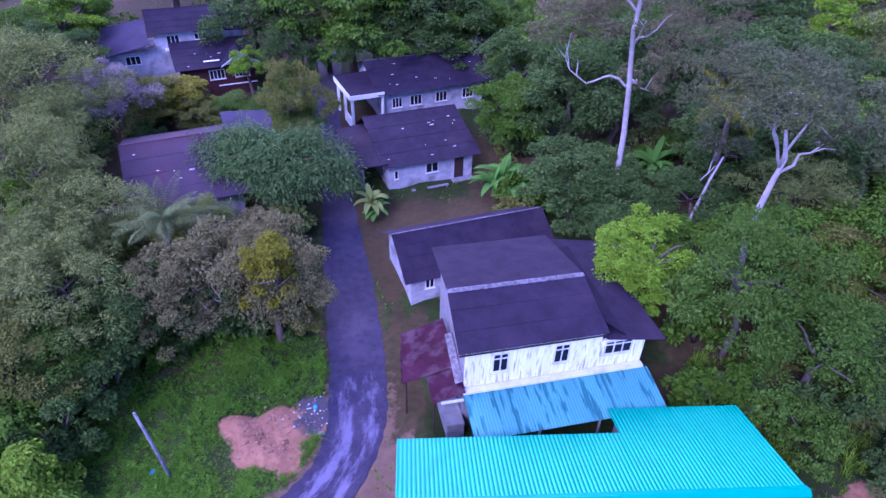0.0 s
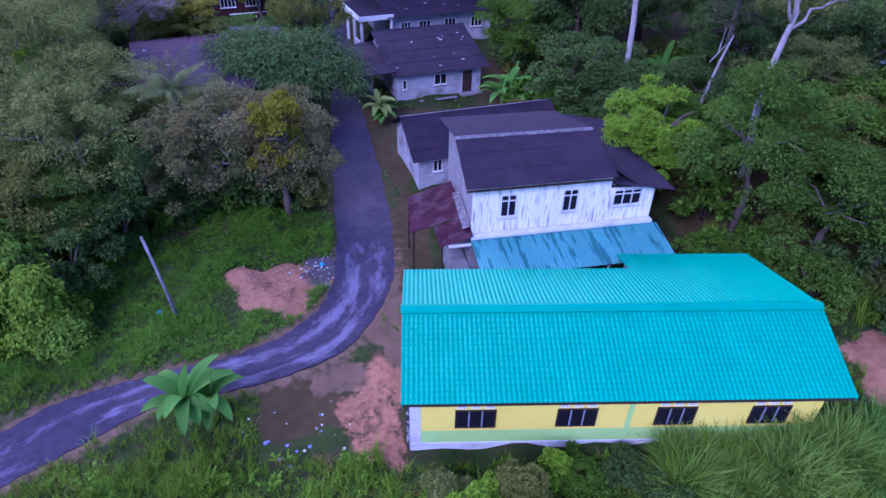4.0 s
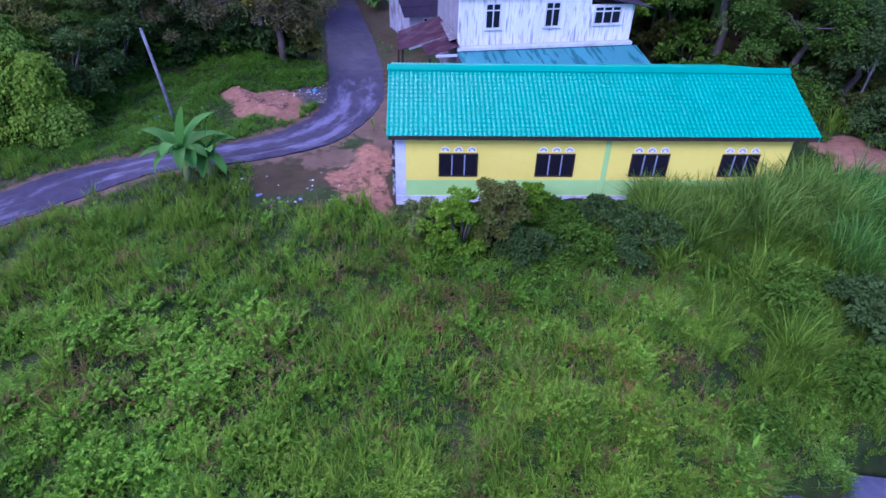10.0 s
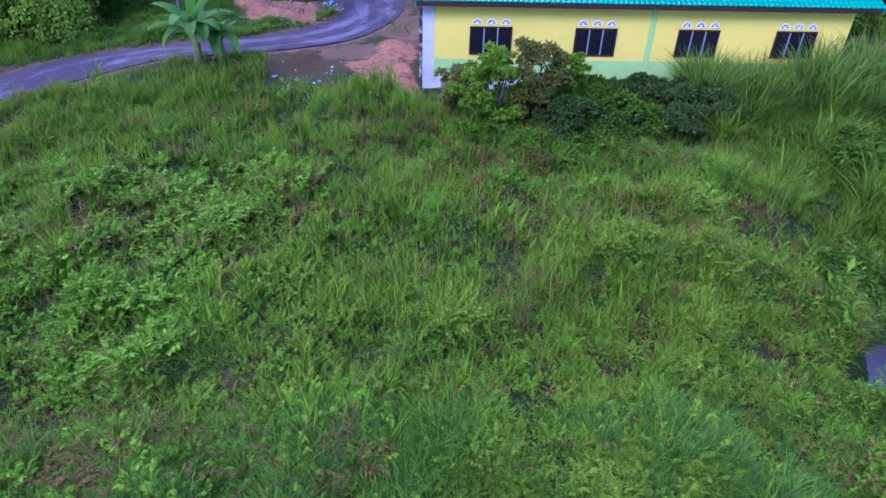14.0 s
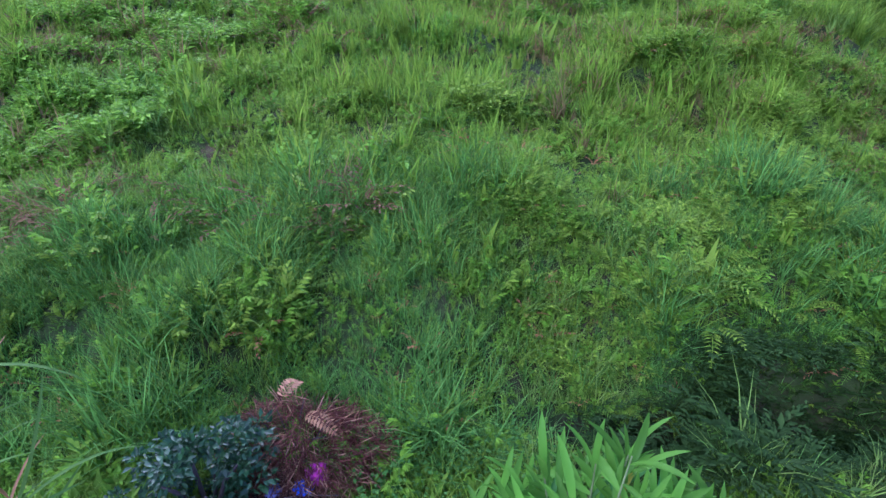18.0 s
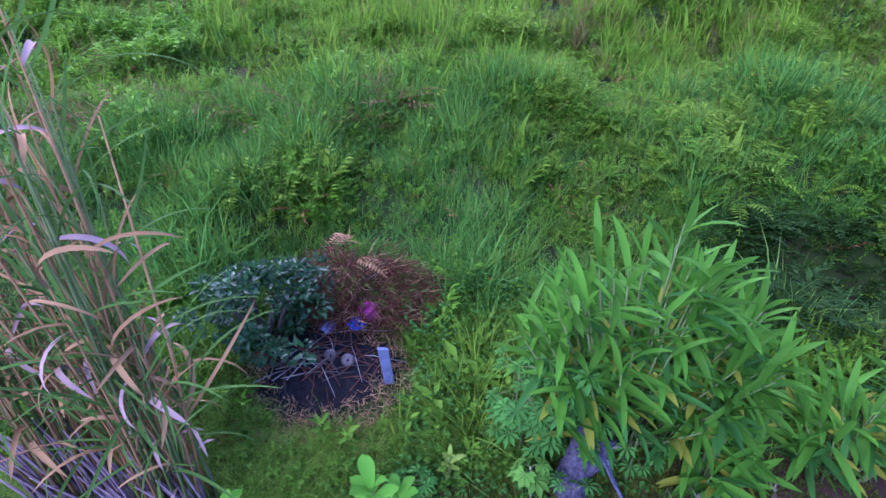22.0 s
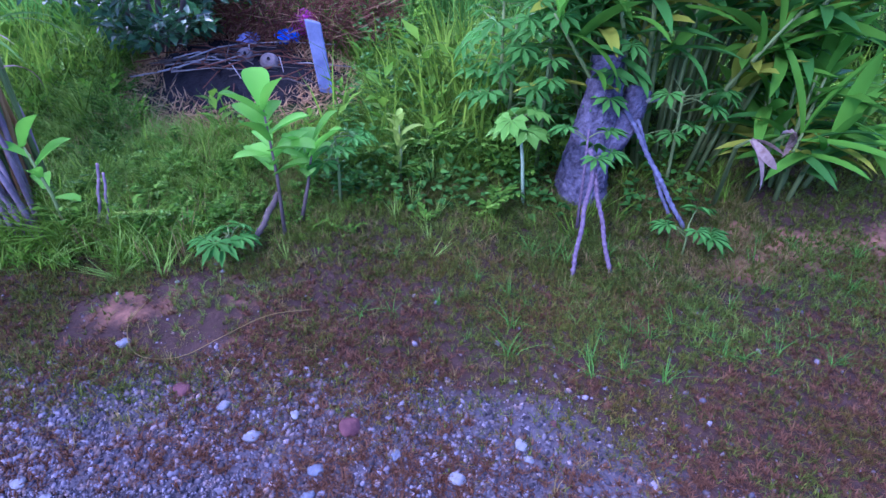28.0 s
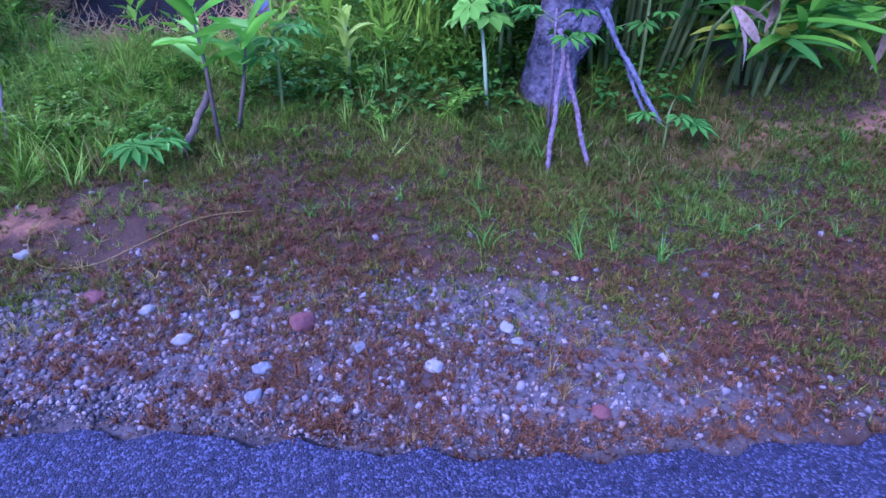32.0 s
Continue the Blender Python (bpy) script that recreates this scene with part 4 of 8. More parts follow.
def plain_house(name, x, y, z, rz, w, d, wall_h, ridge_h, mat_wall, mat_roof, label, windows=(), over=0.5, ridge_at=0.5, ridge_white=False, base=0.6, loose=0):
    """A gabled house: local x along the ridge, front at y = 0. windows: (x0, x1, z0, z1, panes) in the front wall."""
    h = thing(name, x, y, z, rz, label=label, category="house")
    t = 0.15
    box("wall", 0, w, 0, t, -base, wall_h, mat_wall, h, "", 0)
    box("wall", 0, w, d - t, d, -base, wall_h, mat_wall, h, "", 0)
    for a in (0, w - t):
        box("wall", a, a + t, t + 0.003, d - t - 0.003, -base, wall_h, mat_wall, h, "", 0)
        bm = bmesh.new()
        bm.faces.new([bm.verts.new((a, q, s)) for q, s in ((0.02, wall_h + 0.003), (d * ridge_at, ridge_h - 0.06), (d - 0.02, wall_h + 0.003))])
        solid = bmesh.ops.extrude_face_region(bm, geom=bm.faces[:])["geom"]
        bmesh.ops.translate(bm, verts=[e for e in solid if isinstance(e, bmesh.types.BMVert)], vec=(t, 0, 0))
        bmesh.ops.recalc_face_normals(bm, faces=bm.faces)
        part("gable", bm, mat_wall, h)
    rise = (ridge_h - wall_h) / (d * ridge_at)
    n = max(3, int(w / 1.3))
    for i in range(n):
        a = -over + (w + 2 * over) * i / n
        b = -over + (w + 2 * over) * (i + 1) / n + 0.008
        corrugated("roof_sheet", a, b, -over, wall_h - over * rise + 0.06, d * ridge_at, ridge_h, 0.2, 0.010, mat_roof, h, rows=4, step_h=0.02, per=3)
        corrugated("roof_sheet", a, b, d + over, wall_h - over * rise + 0.06, d * ridge_at, ridge_h, 0.2, 0.010, mat_roof, h, rows=4, step_h=0.02, per=3)
    bm = bmesh.new()
    add_box(bm, -over, w + over, d * ridge_at - 0.06, d * ridge_at + 0.06, ridge_h + 0.005, ridge_h + 0.035, 0.012)
    part("ridge_cap", bm, MORTAR_OLD if ridge_white else mat_roof, h)
    for x0, x1, z0, z1, k in windows:
        window(h, x0, x1, -0.002, z0, z1, k, WHITE, depth=0.06, rail=0.06, sill=True)
    rng = random.Random(len(label))
    for i in range(loose):
        s = rng.uniform(0.1, 0.85)
        xx = rng.uniform(0, w)
        yy = -over + (d * ridge_at + over) * s
        zz = wall_h - over * rise + 0.06 + (ridge_h - wall_h + over * rise - 0.06) * s + 0.035
        box("roof_patch", xx, xx + rng.uniform(0.08, 0.35), yy, yy + rng.uniform(0.06, 0.12), zz, zz + 0.02, WHITE, h, "pale mortar patch")
    return h


# the low wing behind the white house
plain_house("house", 0.05, 28.85, 0.4, 17.0, 9.4, 4.9, 2.35, 3.85, STAINED_SHADED, ROOF_DARK, "low white house with weathered dark roof beside the road", [(0.9, 1.5, 1.1, 1.9, 2)], over=0.5, ridge_at=0.5, ridge_white=True)
# the white house up the lane
# walls take the dim whitewash, so their shade is in the colour
far = plain_house("house", -1.6, 42.4, 0.5, 19.0, 7.2, 7.4, 2.55, 4.3, STAINED_SHADED, ROOF_DARK, "small white plank house with dark purple roof", [(3.1, 4.2, 1.2, 2.1, 2), (0.45, 0.8, 1.1, 1.9, 1)], over=0.55, ridge_at=0.72, loose=12)
box("step_wall", 5.3, 7.2, -0.6, -0.05, -0.5, 0.35, CONCRETE, far, "grey step wall", 0.02)
box("door", 5.6, 6.4, -0.05, -0.005, 0.1, 2.1, FRAME_BROWN, far, "dark purple door")
box("bench", 1.6, 4.8, -1.0, -0.7, 0.3, 0.36, CONCRETE, far, "grey garden bench plank")
for q in (1.7, 4.6):
    box("bench_leg", q, q + 0.08, -0.98, -0.72, -0.5, 0.297, CONCRETE, far)
slab("lean_to_roof", [(-2.4, 0.4, 2.35), (-0.1, -0.3, 2.75), (-0.1, 6.8, 3.1), (-2.4, 7.2, 2.7)], 0.06, ROOF_DARK, far, "dark lean-to roof")
box("wall", -1.9, -1.75, 0.8, 6.6, -0.6, 2.3, CONCRETE, far, "pale side wall", 0)
# the house with a car porch behind it
# walls again dimmed by colour for the shade they stand in
porch = plain_house("house", -2.25, 53.8, 1.7, 21.0, 10.2, 7.6, 2.9, 4.4, STAINED_SHADED, ROOF_DARK, "white bungalow with dark roof and open car porch", [(0.8, 1.8, 1.0, 2.0, 3), (2.6, 3.8, 1.0, 2.0, 3), (5.2, 6.4, 1.0, 2.0, 3), (8.0, 9.2, 1.0, 2.0, 3)], over=0.75, ridge_at=0.5, ridge_white=True, loose=10)
slab("porch_roof", [(-3.3, -0.6, 2.95), (-0.1, -0.6, 3.0), (-0.1, 4.6, 3.15), (-3.3, 4.6, 3.1)], 0.08, ROOF_DARK, porch, "flat dark porch roof")
box("fascia", -3.35, -0.1, -0.66, -0.6, 2.55, 2.97, BOARD, porch, "white porch fascia")
box("fascia", -3.41, -3.35, -0.6, 4.6, 2.55, 3.05, BOARD, porch, "white porch fascia")
for px, py in ((-3.2, -0.45), (-0.35, -0.45), (-3.2, 4.2), (-3.2, 1.9)):
    box("pillar", px, px + 0.22, py, py + 0.22, -0.6, 2.55, BOARD, porch, "white porch pillar")
box("parapet", -3.15, -3.0, -0.2, 1.88, -0.5, 0.5, BOARD, porch, "low white porch wall")
# the rusty hall among the trees
hall = plain_house("house", -17.7, 34.75, 1.2, 21.3, 6.6, 10.6, 2.9, 4.7, CONCRETE, ROOF_HALL, "long low hall with faded violet and rusted roof", over=0.6, ridge_at=0.54, loose=6)
slab("side_roof", [(6.9, 8.2, 2.9), (10.4, 7.2, 2.8), (10.9, 11.6, 3.3), (6.9, 12.2, 3.5)], 0.06, ROOF_VIOLET, hall, "violet grey side roof")
box("wall", 7.0, 10.2, 8.4, 11.0, -0.6, 2.75, CONCRETE, hall, "grey side wall", 0)
# the old timber house on the rise, with its red brown front
old = plain_house("house", -24.65, 61.35, 2.0, 20.7, 5.9, 4.6, 5.5, 6.9, STAINED_SHADED, ROOF_DARK, "old pale timber house with dark purple roof", [(1.1, 2.3, 4.1, 4.95, 3), (3.7, 4.9, 4.3, 4.95, 3)], over=0.5, ridge_at=0.5)
slab("side_roof", [(-5.4, -0.9, 3.5), (-0.55, -0.9, 4.5), (-0.55, 3.2, 5.9), (-4.6, 3.4, 5.2)], 0.1, ROOF_VIOLET, old, "lower violet side roof")
slab("side_roof", [(6.45, -0.3, 5.1), (8.9, -0.3, 5.0), (8.9, 2.6, 6.2), (6.45, 2.4, 6.4)], 0.1, ROOF_DARK, old, "lower dark side roof")
box("wall", 6.0, 8.4, 0.2, 4.4, -0.6, 5.0, STAINED_SHADED, old, "pale side wall", 0)
box("wall", -4.6, -0.003, 0.0, 4.4, -0.6, 3.6, STAINED_SHADED, old, "pale side wall", 0)
window(old, -3.0, -1.6, -0.002, 2.4, 3.3, 3, WHITE, depth=0.06, rail=0.07)
box("ledge", 0.8, 2.7, -0.5, -0.02, 3.55, 3.75, BOARD, old, "white balcony ledge")
front = plain_house("house", -21.55, 57.95, 2.0, 22.0, 6.8, 7.0, 3.0, 4.4, RED_WOOD, ROOF_DARK, "red brown timber house front with white windows", [(2.5, 3.95, 1.55, 2.5, 4), (4.88, 6.3, 1.55, 2.5, 4)], over=0.5, ridge_at=0.5, loose=5)
box("rail", 3.2, 6.9, -0.09, -0.01, 0.85, 0.95, BOARD, front, "pale bottom rail")
bm = bmesh.new()
bm.faces.new([bm.verts.new(p) for p in ((3.95, -0.62, 3.06), (7.15, -0.62, 3.06), (5.55, -0.62, 4.1))])
solid = bmesh.ops.extrude_face_region(bm, geom=bm.faces[:])["geom"]
bmesh.ops.translate(bm, verts=[e for e in solid if isinstance(e, bmesh.types.BMVert)], vec=(0, 1.4, 0))
bmesh.ops.recalc_face_normals(bm, faces=bm.faces)
part("porch_gable", bm, BOARD, front, "white porch gable")
for s in (-1, 1):
    slab("porch_gable_roof", [(5.55, -0.8, 4.2), (5.55 + s * 1.9, -0.8, 3.0), (5.55 + s * 1.9, 1.8, 3.0), (5.55, 1.8, 4.2)], 0.06, ROOF_DARK, front)
    slab("bargeboard", [(5.55, -0.84, 4.22), (5.55 + s * 1.9, -0.84, 3.02), (5.55 + s * 1.9, -0.81, 3.02), (5.55, -0.81, 4.22)], 0.1, BOARD, front, "white bargeboard")
slab("mortar_strip", [(2.2, 0.1, 3.33), (3.7, 0.1, 3.33), (3.7, 0.25, 3.39), (2.2, 0.25, 3.39)], 0.03, BOARD, front, "white mortar strip")
plain_house("house", 34.0, 43.0, 4.0, -8.0, 7.0, 6.0, 2.6, 4.4, WHITE, ROOF_DARK, "house with dark purple roof among the trees", over=0.6)


# ---- trees ----
def crown_arrays(rng, r, h, clumps, per, leaf, flat=1.0, droop=0.3, low=-0.25, gap=0.0, ratio=0.45):
    """Leaves in uneven clumps round a crown of radius r and half-height h, centred at 0."""
    k = np.arange(clumps)
    zz = rng.uniform(low, 1.0, clumps)
    a = rng.uniform(0, 2 * math.pi, clumps)
    lobes = 1 + 0.22 * np.sin(3 * a + rng.uniform(0, 6)) + 0.15 * np.sin(5 * a + 4 * zz + rng.uniform(0, 6))
    rr = np.sqrt(np.clip(1 - np.abs(zz) ** 2.2 * 0.9, 0.05, 1)) * r * lobes * rng.uniform(0.12 if low < -0.45 else 0.45, 1.0, clumps) ** 0.5
    c = np.stack([rr * np.cos(a), rr * np.sin(a), zz * h * rng.uniform(0.75, 1.05, clumps)], 1)
    size = r * rng.uniform(0.15, 0.28, clumps)
    n = clumps * per
    ci = np.repeat(k, per)
    d = rng.normal(size=(n, 3))
    d /= np.linalg.norm(d, axis=1, keepdims=True)
    d[:, 2] = np.where(d[:, 2] < -0.3, -d[:, 2] * 0.6, d[:, 2])
    p = c[ci] + d * (size[ci] * rng.uniform(0.55, 1.0, n))[:, None] * np.array([1, 1, 0.72])
    out = d + rng.normal(size=(n, 3)) * 0.45
    out[:, 2] -= droop
    up = d * 0.7 + np.array([0, 0, 0.8]) + rng.normal(size=(n, 3)) * 0.35
    ln = leaf * rng.uniform(0.6, 1.35, n)
    return leaves(p, out, up, ln, ln * ratio * rng.uniform(0.8, 1.25, n))


def make_tree(seed, name, label, height_, r, h, mat, clumps=46, per=150, leaf=0.30, bark=None, droop=0.3, low=-0.25, trunk_r=0.2, ratio=0.45):
    """A tree at the origin: a tapered bent trunk, limbs into the crown, leaves."""
    rng, pr = np.random.default_rng(seed), random.Random(seed)
    t = thing(name, label=label, category="tree")
    zc = height_ - h
    bend = [(0, 0, -0.4)] + [(pr.uniform(-0.15, 0.15) * k, pr.uniform(-0.15, 0.15) * k, zc * k / 4) for k in range(1, 5)]
    tube("trunk", bend, [trunk_r * (1.3 - 0.2 * k) for k in range(5)], bark or BARK, t, sides=8, rng=pr, rough=0.08)
    top = Vector(bend[-1])
    for k in range(6):
        a = k * 1.05 + pr.uniform(-0.3, 0.3)
        s = Vector(bend[3]).lerp(top, pr.uniform(0.2, 1.0))
        e = Vector((r * 0.75 * math.cos(a), r * 0.75 * math.sin(a), zc + h * pr.uniform(0.0, 0.6)))
        m = s.lerp(e, 0.5) + Vector((pr.uniform(-0.3, 0.3), pr.uniform(-0.3, 0.3), pr.uniform(0.0, 0.5)))
        tube("limb", [s, m, e], [trunk_r * 0.42, trunk_r * 0.28, trunk_r * 0.1], bark or BARK, t, sides=6)
    v, f = crown_arrays(rng, r, h, int(clumps * 1.25), int(per * 1.45), leaf * 0.72, droop=droop, low=low, ratio=ratio)
    v[:, 2] += zc
    array_mesh("crown", v, f, mat, t)
    return t


def put(tree, x, y, s=1.0, turn=0.0, sz=None, dz=0.0, z=None):
    zz = H(x, y) if z is None else z
    m = Matrix.Translation((x, y, zz + dz)) @ Matrix.Rotation(radians(turn), 4, "Z") @ Matrix.Diagonal((s, s, sz or s, 1))
    return copy_thing(tree, m)


protos = {
    "dark": make_tree(1, "tree", "dense dark green tree with rounded uneven crown", 8, 3.6, 3.2, LEAF_DARK, 52, 130, 0.33),
    "dark2": make_tree(2, "tree", "tall dark green tree with layered crown", 9.5, 3.6, 4.0, LEAF_DARK, 56, 130, 0.34, low=-0.6),
    "mid": make_tree(3, "tree", "green tree with glossy drooping leaves", 7.5, 3.4, 3.0, LEAF_MID, 50, 135, 0.33, droop=0.7, low=-0.6),
    "mid2": make_tree(4, "tree", "bushy fresh green tree with uneven crown", 7.5, 3.6, 3.2, LEAF_FRESH, 50, 180, 0.235, low=-0.7),
    "grey": make_tree(5, "tree", "grey green feathery tree with soft crown", 8, 3.6, 3.0, LEAF_GREY, 52, 145, 0.29, ratio=0.3, low=-0.5),
    "olive": make_tree(6, "tree", "olive green tree with sparse tips", 7, 3.2, 2.8, LEAF_OLIVE, 44, 190, 0.24, low=-0.6),
    "brown": make_tree(7, "tree", "brownish tree with withered foliage and bare twigs", 6.5, 3.6, 2.8, LEAF_BROWN, 44, 170, 0.25, low=-0.7),
    "lime": make_tree(8, "tree", "bright lime green young tree", 7.5, 2.2, 2.2, LEAF_LIME, 32, 180, 0.23, low=-0.6),
    "yellow": make_tree(9, "tree", "yellow green shrub-like tree crown", 6.5, 1.7, 2.0, LEAF_YELLOW, 30, 120, 0.24, low=-0.7),
    "dry": make_tree(10, "tree", "greyish dry bush with bare twigs", 5.5, 3.0, 2.4, LEAF_DRY, 44, 150, 0.30, ratio=0.2, low=-0.4),
}
PLACES = [
    # kind, x, y, size, turn, height size
    ("grey", -27.5, 45.0, 1.45, 10, 1.25), ("grey", -23.0, 33.5, 1.15, 80, 1.15), ("grey", -25.0, 39.5, 1.1, 160, 1.0), ("grey", -19.2, 31.0, 1.05, 40, 0.95),
    ("grey", -20.5, 26.5, 1.05, 200, 0.95), ("grey", -17.6, 24.6, 0.95, 300, 0.9), ("olive", -19.5, 21.5, 0.95, 20, 0.8), ("grey", -23.5, 21.0, 1.0, 70, 0.75),
    ("mid2", -17.2, 21.8, 0.62, 120, 0.62), ("dry", -24.0, 49.0, 1.0, 0, 1.15), ("yellow", -19.8, 52.6, 1.6, 30, 0.62), ("olive", -21.6, 52.0, 0.95, 200, 0.62), ("olive", -18.0, 50.6, 0.6, 20, 0.45), ("lime", -22.0, 31.0, 0.5, 0, 1.0), ("lime", -32.5, 61.0, 1.5, 0, 1.15),
    ("mid2", -15.6, 52.6, 0.85, 10, 0.42), ("olive", -9.2, 46.6, 0.82, 60, 1.2), ("lime", -15.2, 58.5, 0.8, 0, 0.7), ("dark", -11.5, 61.0, 0.8, 0, 0.85), ("mid2", -9.6, 49.0, 0.7, 100, 0.85), 
    ("olive", -16.2, 31.6, 0.75, 40, 0.7), ("grey", -13.2, 33.0, 0.6, 110, 0.62), ("brown", -10.2, 33.6, 0.6, 70, 0.6),
    ("brown", -10.6, 27.6, 1.1, 0, 1.0), ("brown", -7.4, 27.0, 0.85, 140, 1.0), ("brown", -12.6, 25.4, 0.7, 220, 0.85), ("yellow", -7.4, 25.7, 0.95, 0, 1.1),
    ("dark", -14.8, 25.2, 0.7, 50, 0.62), ("dark", -11.2, 26.4, 0.6, 90, 0.5), 
    ("mid", -5.6, 64.0, 1.9, 0, 1.5), ("dark", 0.5, 66.0, 1.5, 100, 1.35), ("dark2", 3.8, 65.0, 1.5, 20, 1.25), ("mid2", 7.8, 63.0, 1.2, 260, 1.1), ("dark2", -12.0, 68.0, 1.5, 40, 1.3),
    ("lime", -39.0, 70.0, 1.8, 0, 1.2), ("mid", -33.0, 66.0, 1.1, 70, 1.0), ("dark", -31.0, 55.0, 1.0, 30, 0.9), ("mid2", -35.5, 58.0, 1.2, 210, 1.0),
    ("mid", 8.4, 47.6, 0.85, 0, 0.95), ("lime", 11.0, 58.0, 1.2, 0, 0.95), ("dark2", 13.6, 47.5, 1.25, 200, 1.0), ("dark", 17.0, 46.0, 1.3, 10, 1.1), ("dark", 10.5, 52.5, 1.1, 45, 1.1),
    ("dark2", 11.4, 36.0, 1.05, 0, 0.75), ("dark", 13.2, 34.4, 0.8, 80, 0.75), ("dark", 13.6, 31.0, 0.62, 90, 0.72), ("lime", 13.0, 26.6, 1.2, 0, 1.02), ("lime", 12.2, 25.4, 0.8, 120, 0.85), ("mid2", 17.6, 23.6, 1.0, 20, 1.2), 
    ("mid2", 20.4, 20.6, 1.0, 150, 0.85), ("dark", 18.6, 33.4, 0.75, 30, 0.6), ("mid", 16.4, 28.4, 0.75, 200, 0.75), ("olive", 24.4, 25.8, 1.15, 0, 0.8), ("mid", 23.6, 27.0, 1.05, 90, 0.75),
    ("olive", 26.5, 24.0, 1.05, 60, 0.8), ("dark", 23.4, 19.8, 0.85, 10, 0.7), ("olive", 27.6, 19.0, 0.9, 190, 0.75), ("mid", 29.0, 26.0, 1.3, 20, 1.0), ("dark2", 33.0, 60.0, 1.6, 0, 1.2), ("dark", 26.5, 55.0, 1.5, 120, 1.2),
    ("grey", 43.0, 60.0, 1.6, 10, 1.2), ("lime", 35.5, 41.0, 1.3, 50, 0.9), ("mid2", 33.0, 34.0, 1.4, 70, 1.0), ("dark", 31.0, 46.0, 1.5, 20, 1.1), ("dark2", 24.0, 43.0, 1.3, 80, 1.05), ("dark", 21.5, 36.5, 0.9, 250, 0.8),
    ("dark", 36.0, 26.0, 1.4, 0, 1.1), ("mid", 33.0, 18.0, 1.1, 100, 0.9), ("grey", 41.0, 48.0, 1.5, 30, 1.2), ("mid2", 18.5, 58.0, 1.5, 30, 1.2), ("grey", 24.0, 31.0, 0.9, 20, 0.75),
    ("dark", -3.5, 62.5, 1.1, 0, 0.8), ("dark2", 2.0, 62.0, 1.1, 60, 0.75), ("dark", 6.0, 66.0, 1.2, 90, 0.9), ("grey", -8.5, 66.0, 1.3, 30, 1.0), ("dark", 9.5, 68.0, 1.3, 10, 1.0), ("mid", 14.0, 64.0, 1.4, 70, 1.1), ("dark", -16.0, 66.0, 1.4, 0, 1.0), ("dark", -1.0, 70.0, 1.5, 20, 1.2), ("olive", 15.5, 52.0, 1.1, 0, 1.0), ("dark", 20.0, 51.0, 1.3, 90, 1.1), ("grey", 27.0, 38.0, 1.2, 0, 0.9), ("dark", 28.5, 32.0, 1.1, 50, 0.9),
    ("dark2", -32.0, 36.0, 1.3, 0, 1.1), ("dark", -29.0, 27.0, 1.2, 60, 1.0), ("mid", -30.0, 19.5, 1.1, 20, 0.8), ("dark", -39.0, 48.0, 1.5, 20, 1.2),
]
for kind, x, y, s, turn, sz in PLACES:
    put(protos[kind], x, y, s, turn, sz)
rnd = random.Random(5)
for i in range(22):
    y = 72 + rnd.uniform(0, 50)
    x = rnd.uniform(-0.95, 0.95) * y
    put(protos[rnd.choice(["dark", "dark2", "mid", "grey", "mid2"])], x, y, rnd.uniform(1.5, 2.1), rnd.uniform(0, 360), rnd.uniform(1.2, 1.7))
for t in protos.values():
    t.location = (0, 0, 0)
for kind, x, y, s, turn in (("dark", -44, 38, 1.4, 0), ("dark2", -46, 60, 1.7, 0), ("mid", -36, 24, 1.1, 0), ("mid2", 40, 33, 1.3, 0), ("grey", 48, 54, 1.7, 0), ("olive", 35, 12, 1.0, 0), ("brown", -33.0, 30.5, 0.9, 0), ("lime", 38, 52, 1.4, 0), ("yellow", 30.5, 22.0, 1.4, 0), ("dry", 33.0, 14.5, 0.9, 0)):
    protos[kind].matrix_basis = Matrix.Translation((x, y, H(x, y))) @ Matrix.Rotation(radians(turn), 4, "Z") @ Matrix.Diagonal((s, s, s, 1))


def umbrella_tree():
    """A broad flat crown of fine feathery leaves beside the lane."""
    t = thing("tree", -9.6, 40.2, H(-9.6, 40.2), label="broad flat-crowned tree with fine feathery leaves", category="tree")
    pr, rng = random.Random(3), np.random.default_rng(3)
    tube("trunk", [(0, 0, -1.1), (0.2, 0, 1.5), (0.1, 0.2, 3.0)], [0.28, 0.22, 0.18], BARK, t, rng=pr, rough=0.08)
    for k in range(8):
        a = k * 0.785
        tube("limb", [(0.1, 0.2, 2.9), (2.0 * math.cos(a), 1.2 * math.sin(a), 4.2), (4.2 * math.cos(a), 2.2 * math.sin(a), 4.8)], [0.13, 0.08, 0.03], BARK, t, sides=6)
    n = 210
    a = rng.uniform(0, 2 * math.pi, n)
    r = np.sqrt(rng.uniform(0, 1, n))
    c = np.stack([5.4 * r * np.cos(a), 3.1 * r * np.sin(a), 5.1 - (1.5 + 0.7 * np.cos(a)) * r**2.4 - 0.5 * (np.sin(a) < 0) * r + 0.35 * np.sin(3 * a) + rng.uniform(-0.7, 0.45, n)], 1)
    per = 140
    ci = np.repeat(np.arange(n), per)
    d = rng.normal(size=(n * per, 3)) * np.array([0.5, 0.5, 0.36])
    p = c[ci] + d
    v, f = leaves(p, d + np.array([0, 0, -0.45]) + rng.normal(size=d.shape) * 0.2, np.array([[0, 0, 1.0]]) + rng.normal(size=d.shape) * 0.3, rng.uniform(0.22, 0.46, len(p)), rng.uniform(0.07, 0.13, len(p)))
    array_mesh("crown", v, f, LEAF_FEATHER, t)


LEAF_FEATHER = leafy("feathery foliage", (0.058, 0.115, 0.03), (0.13, 0.205, 0.06))
umbrella_tree()


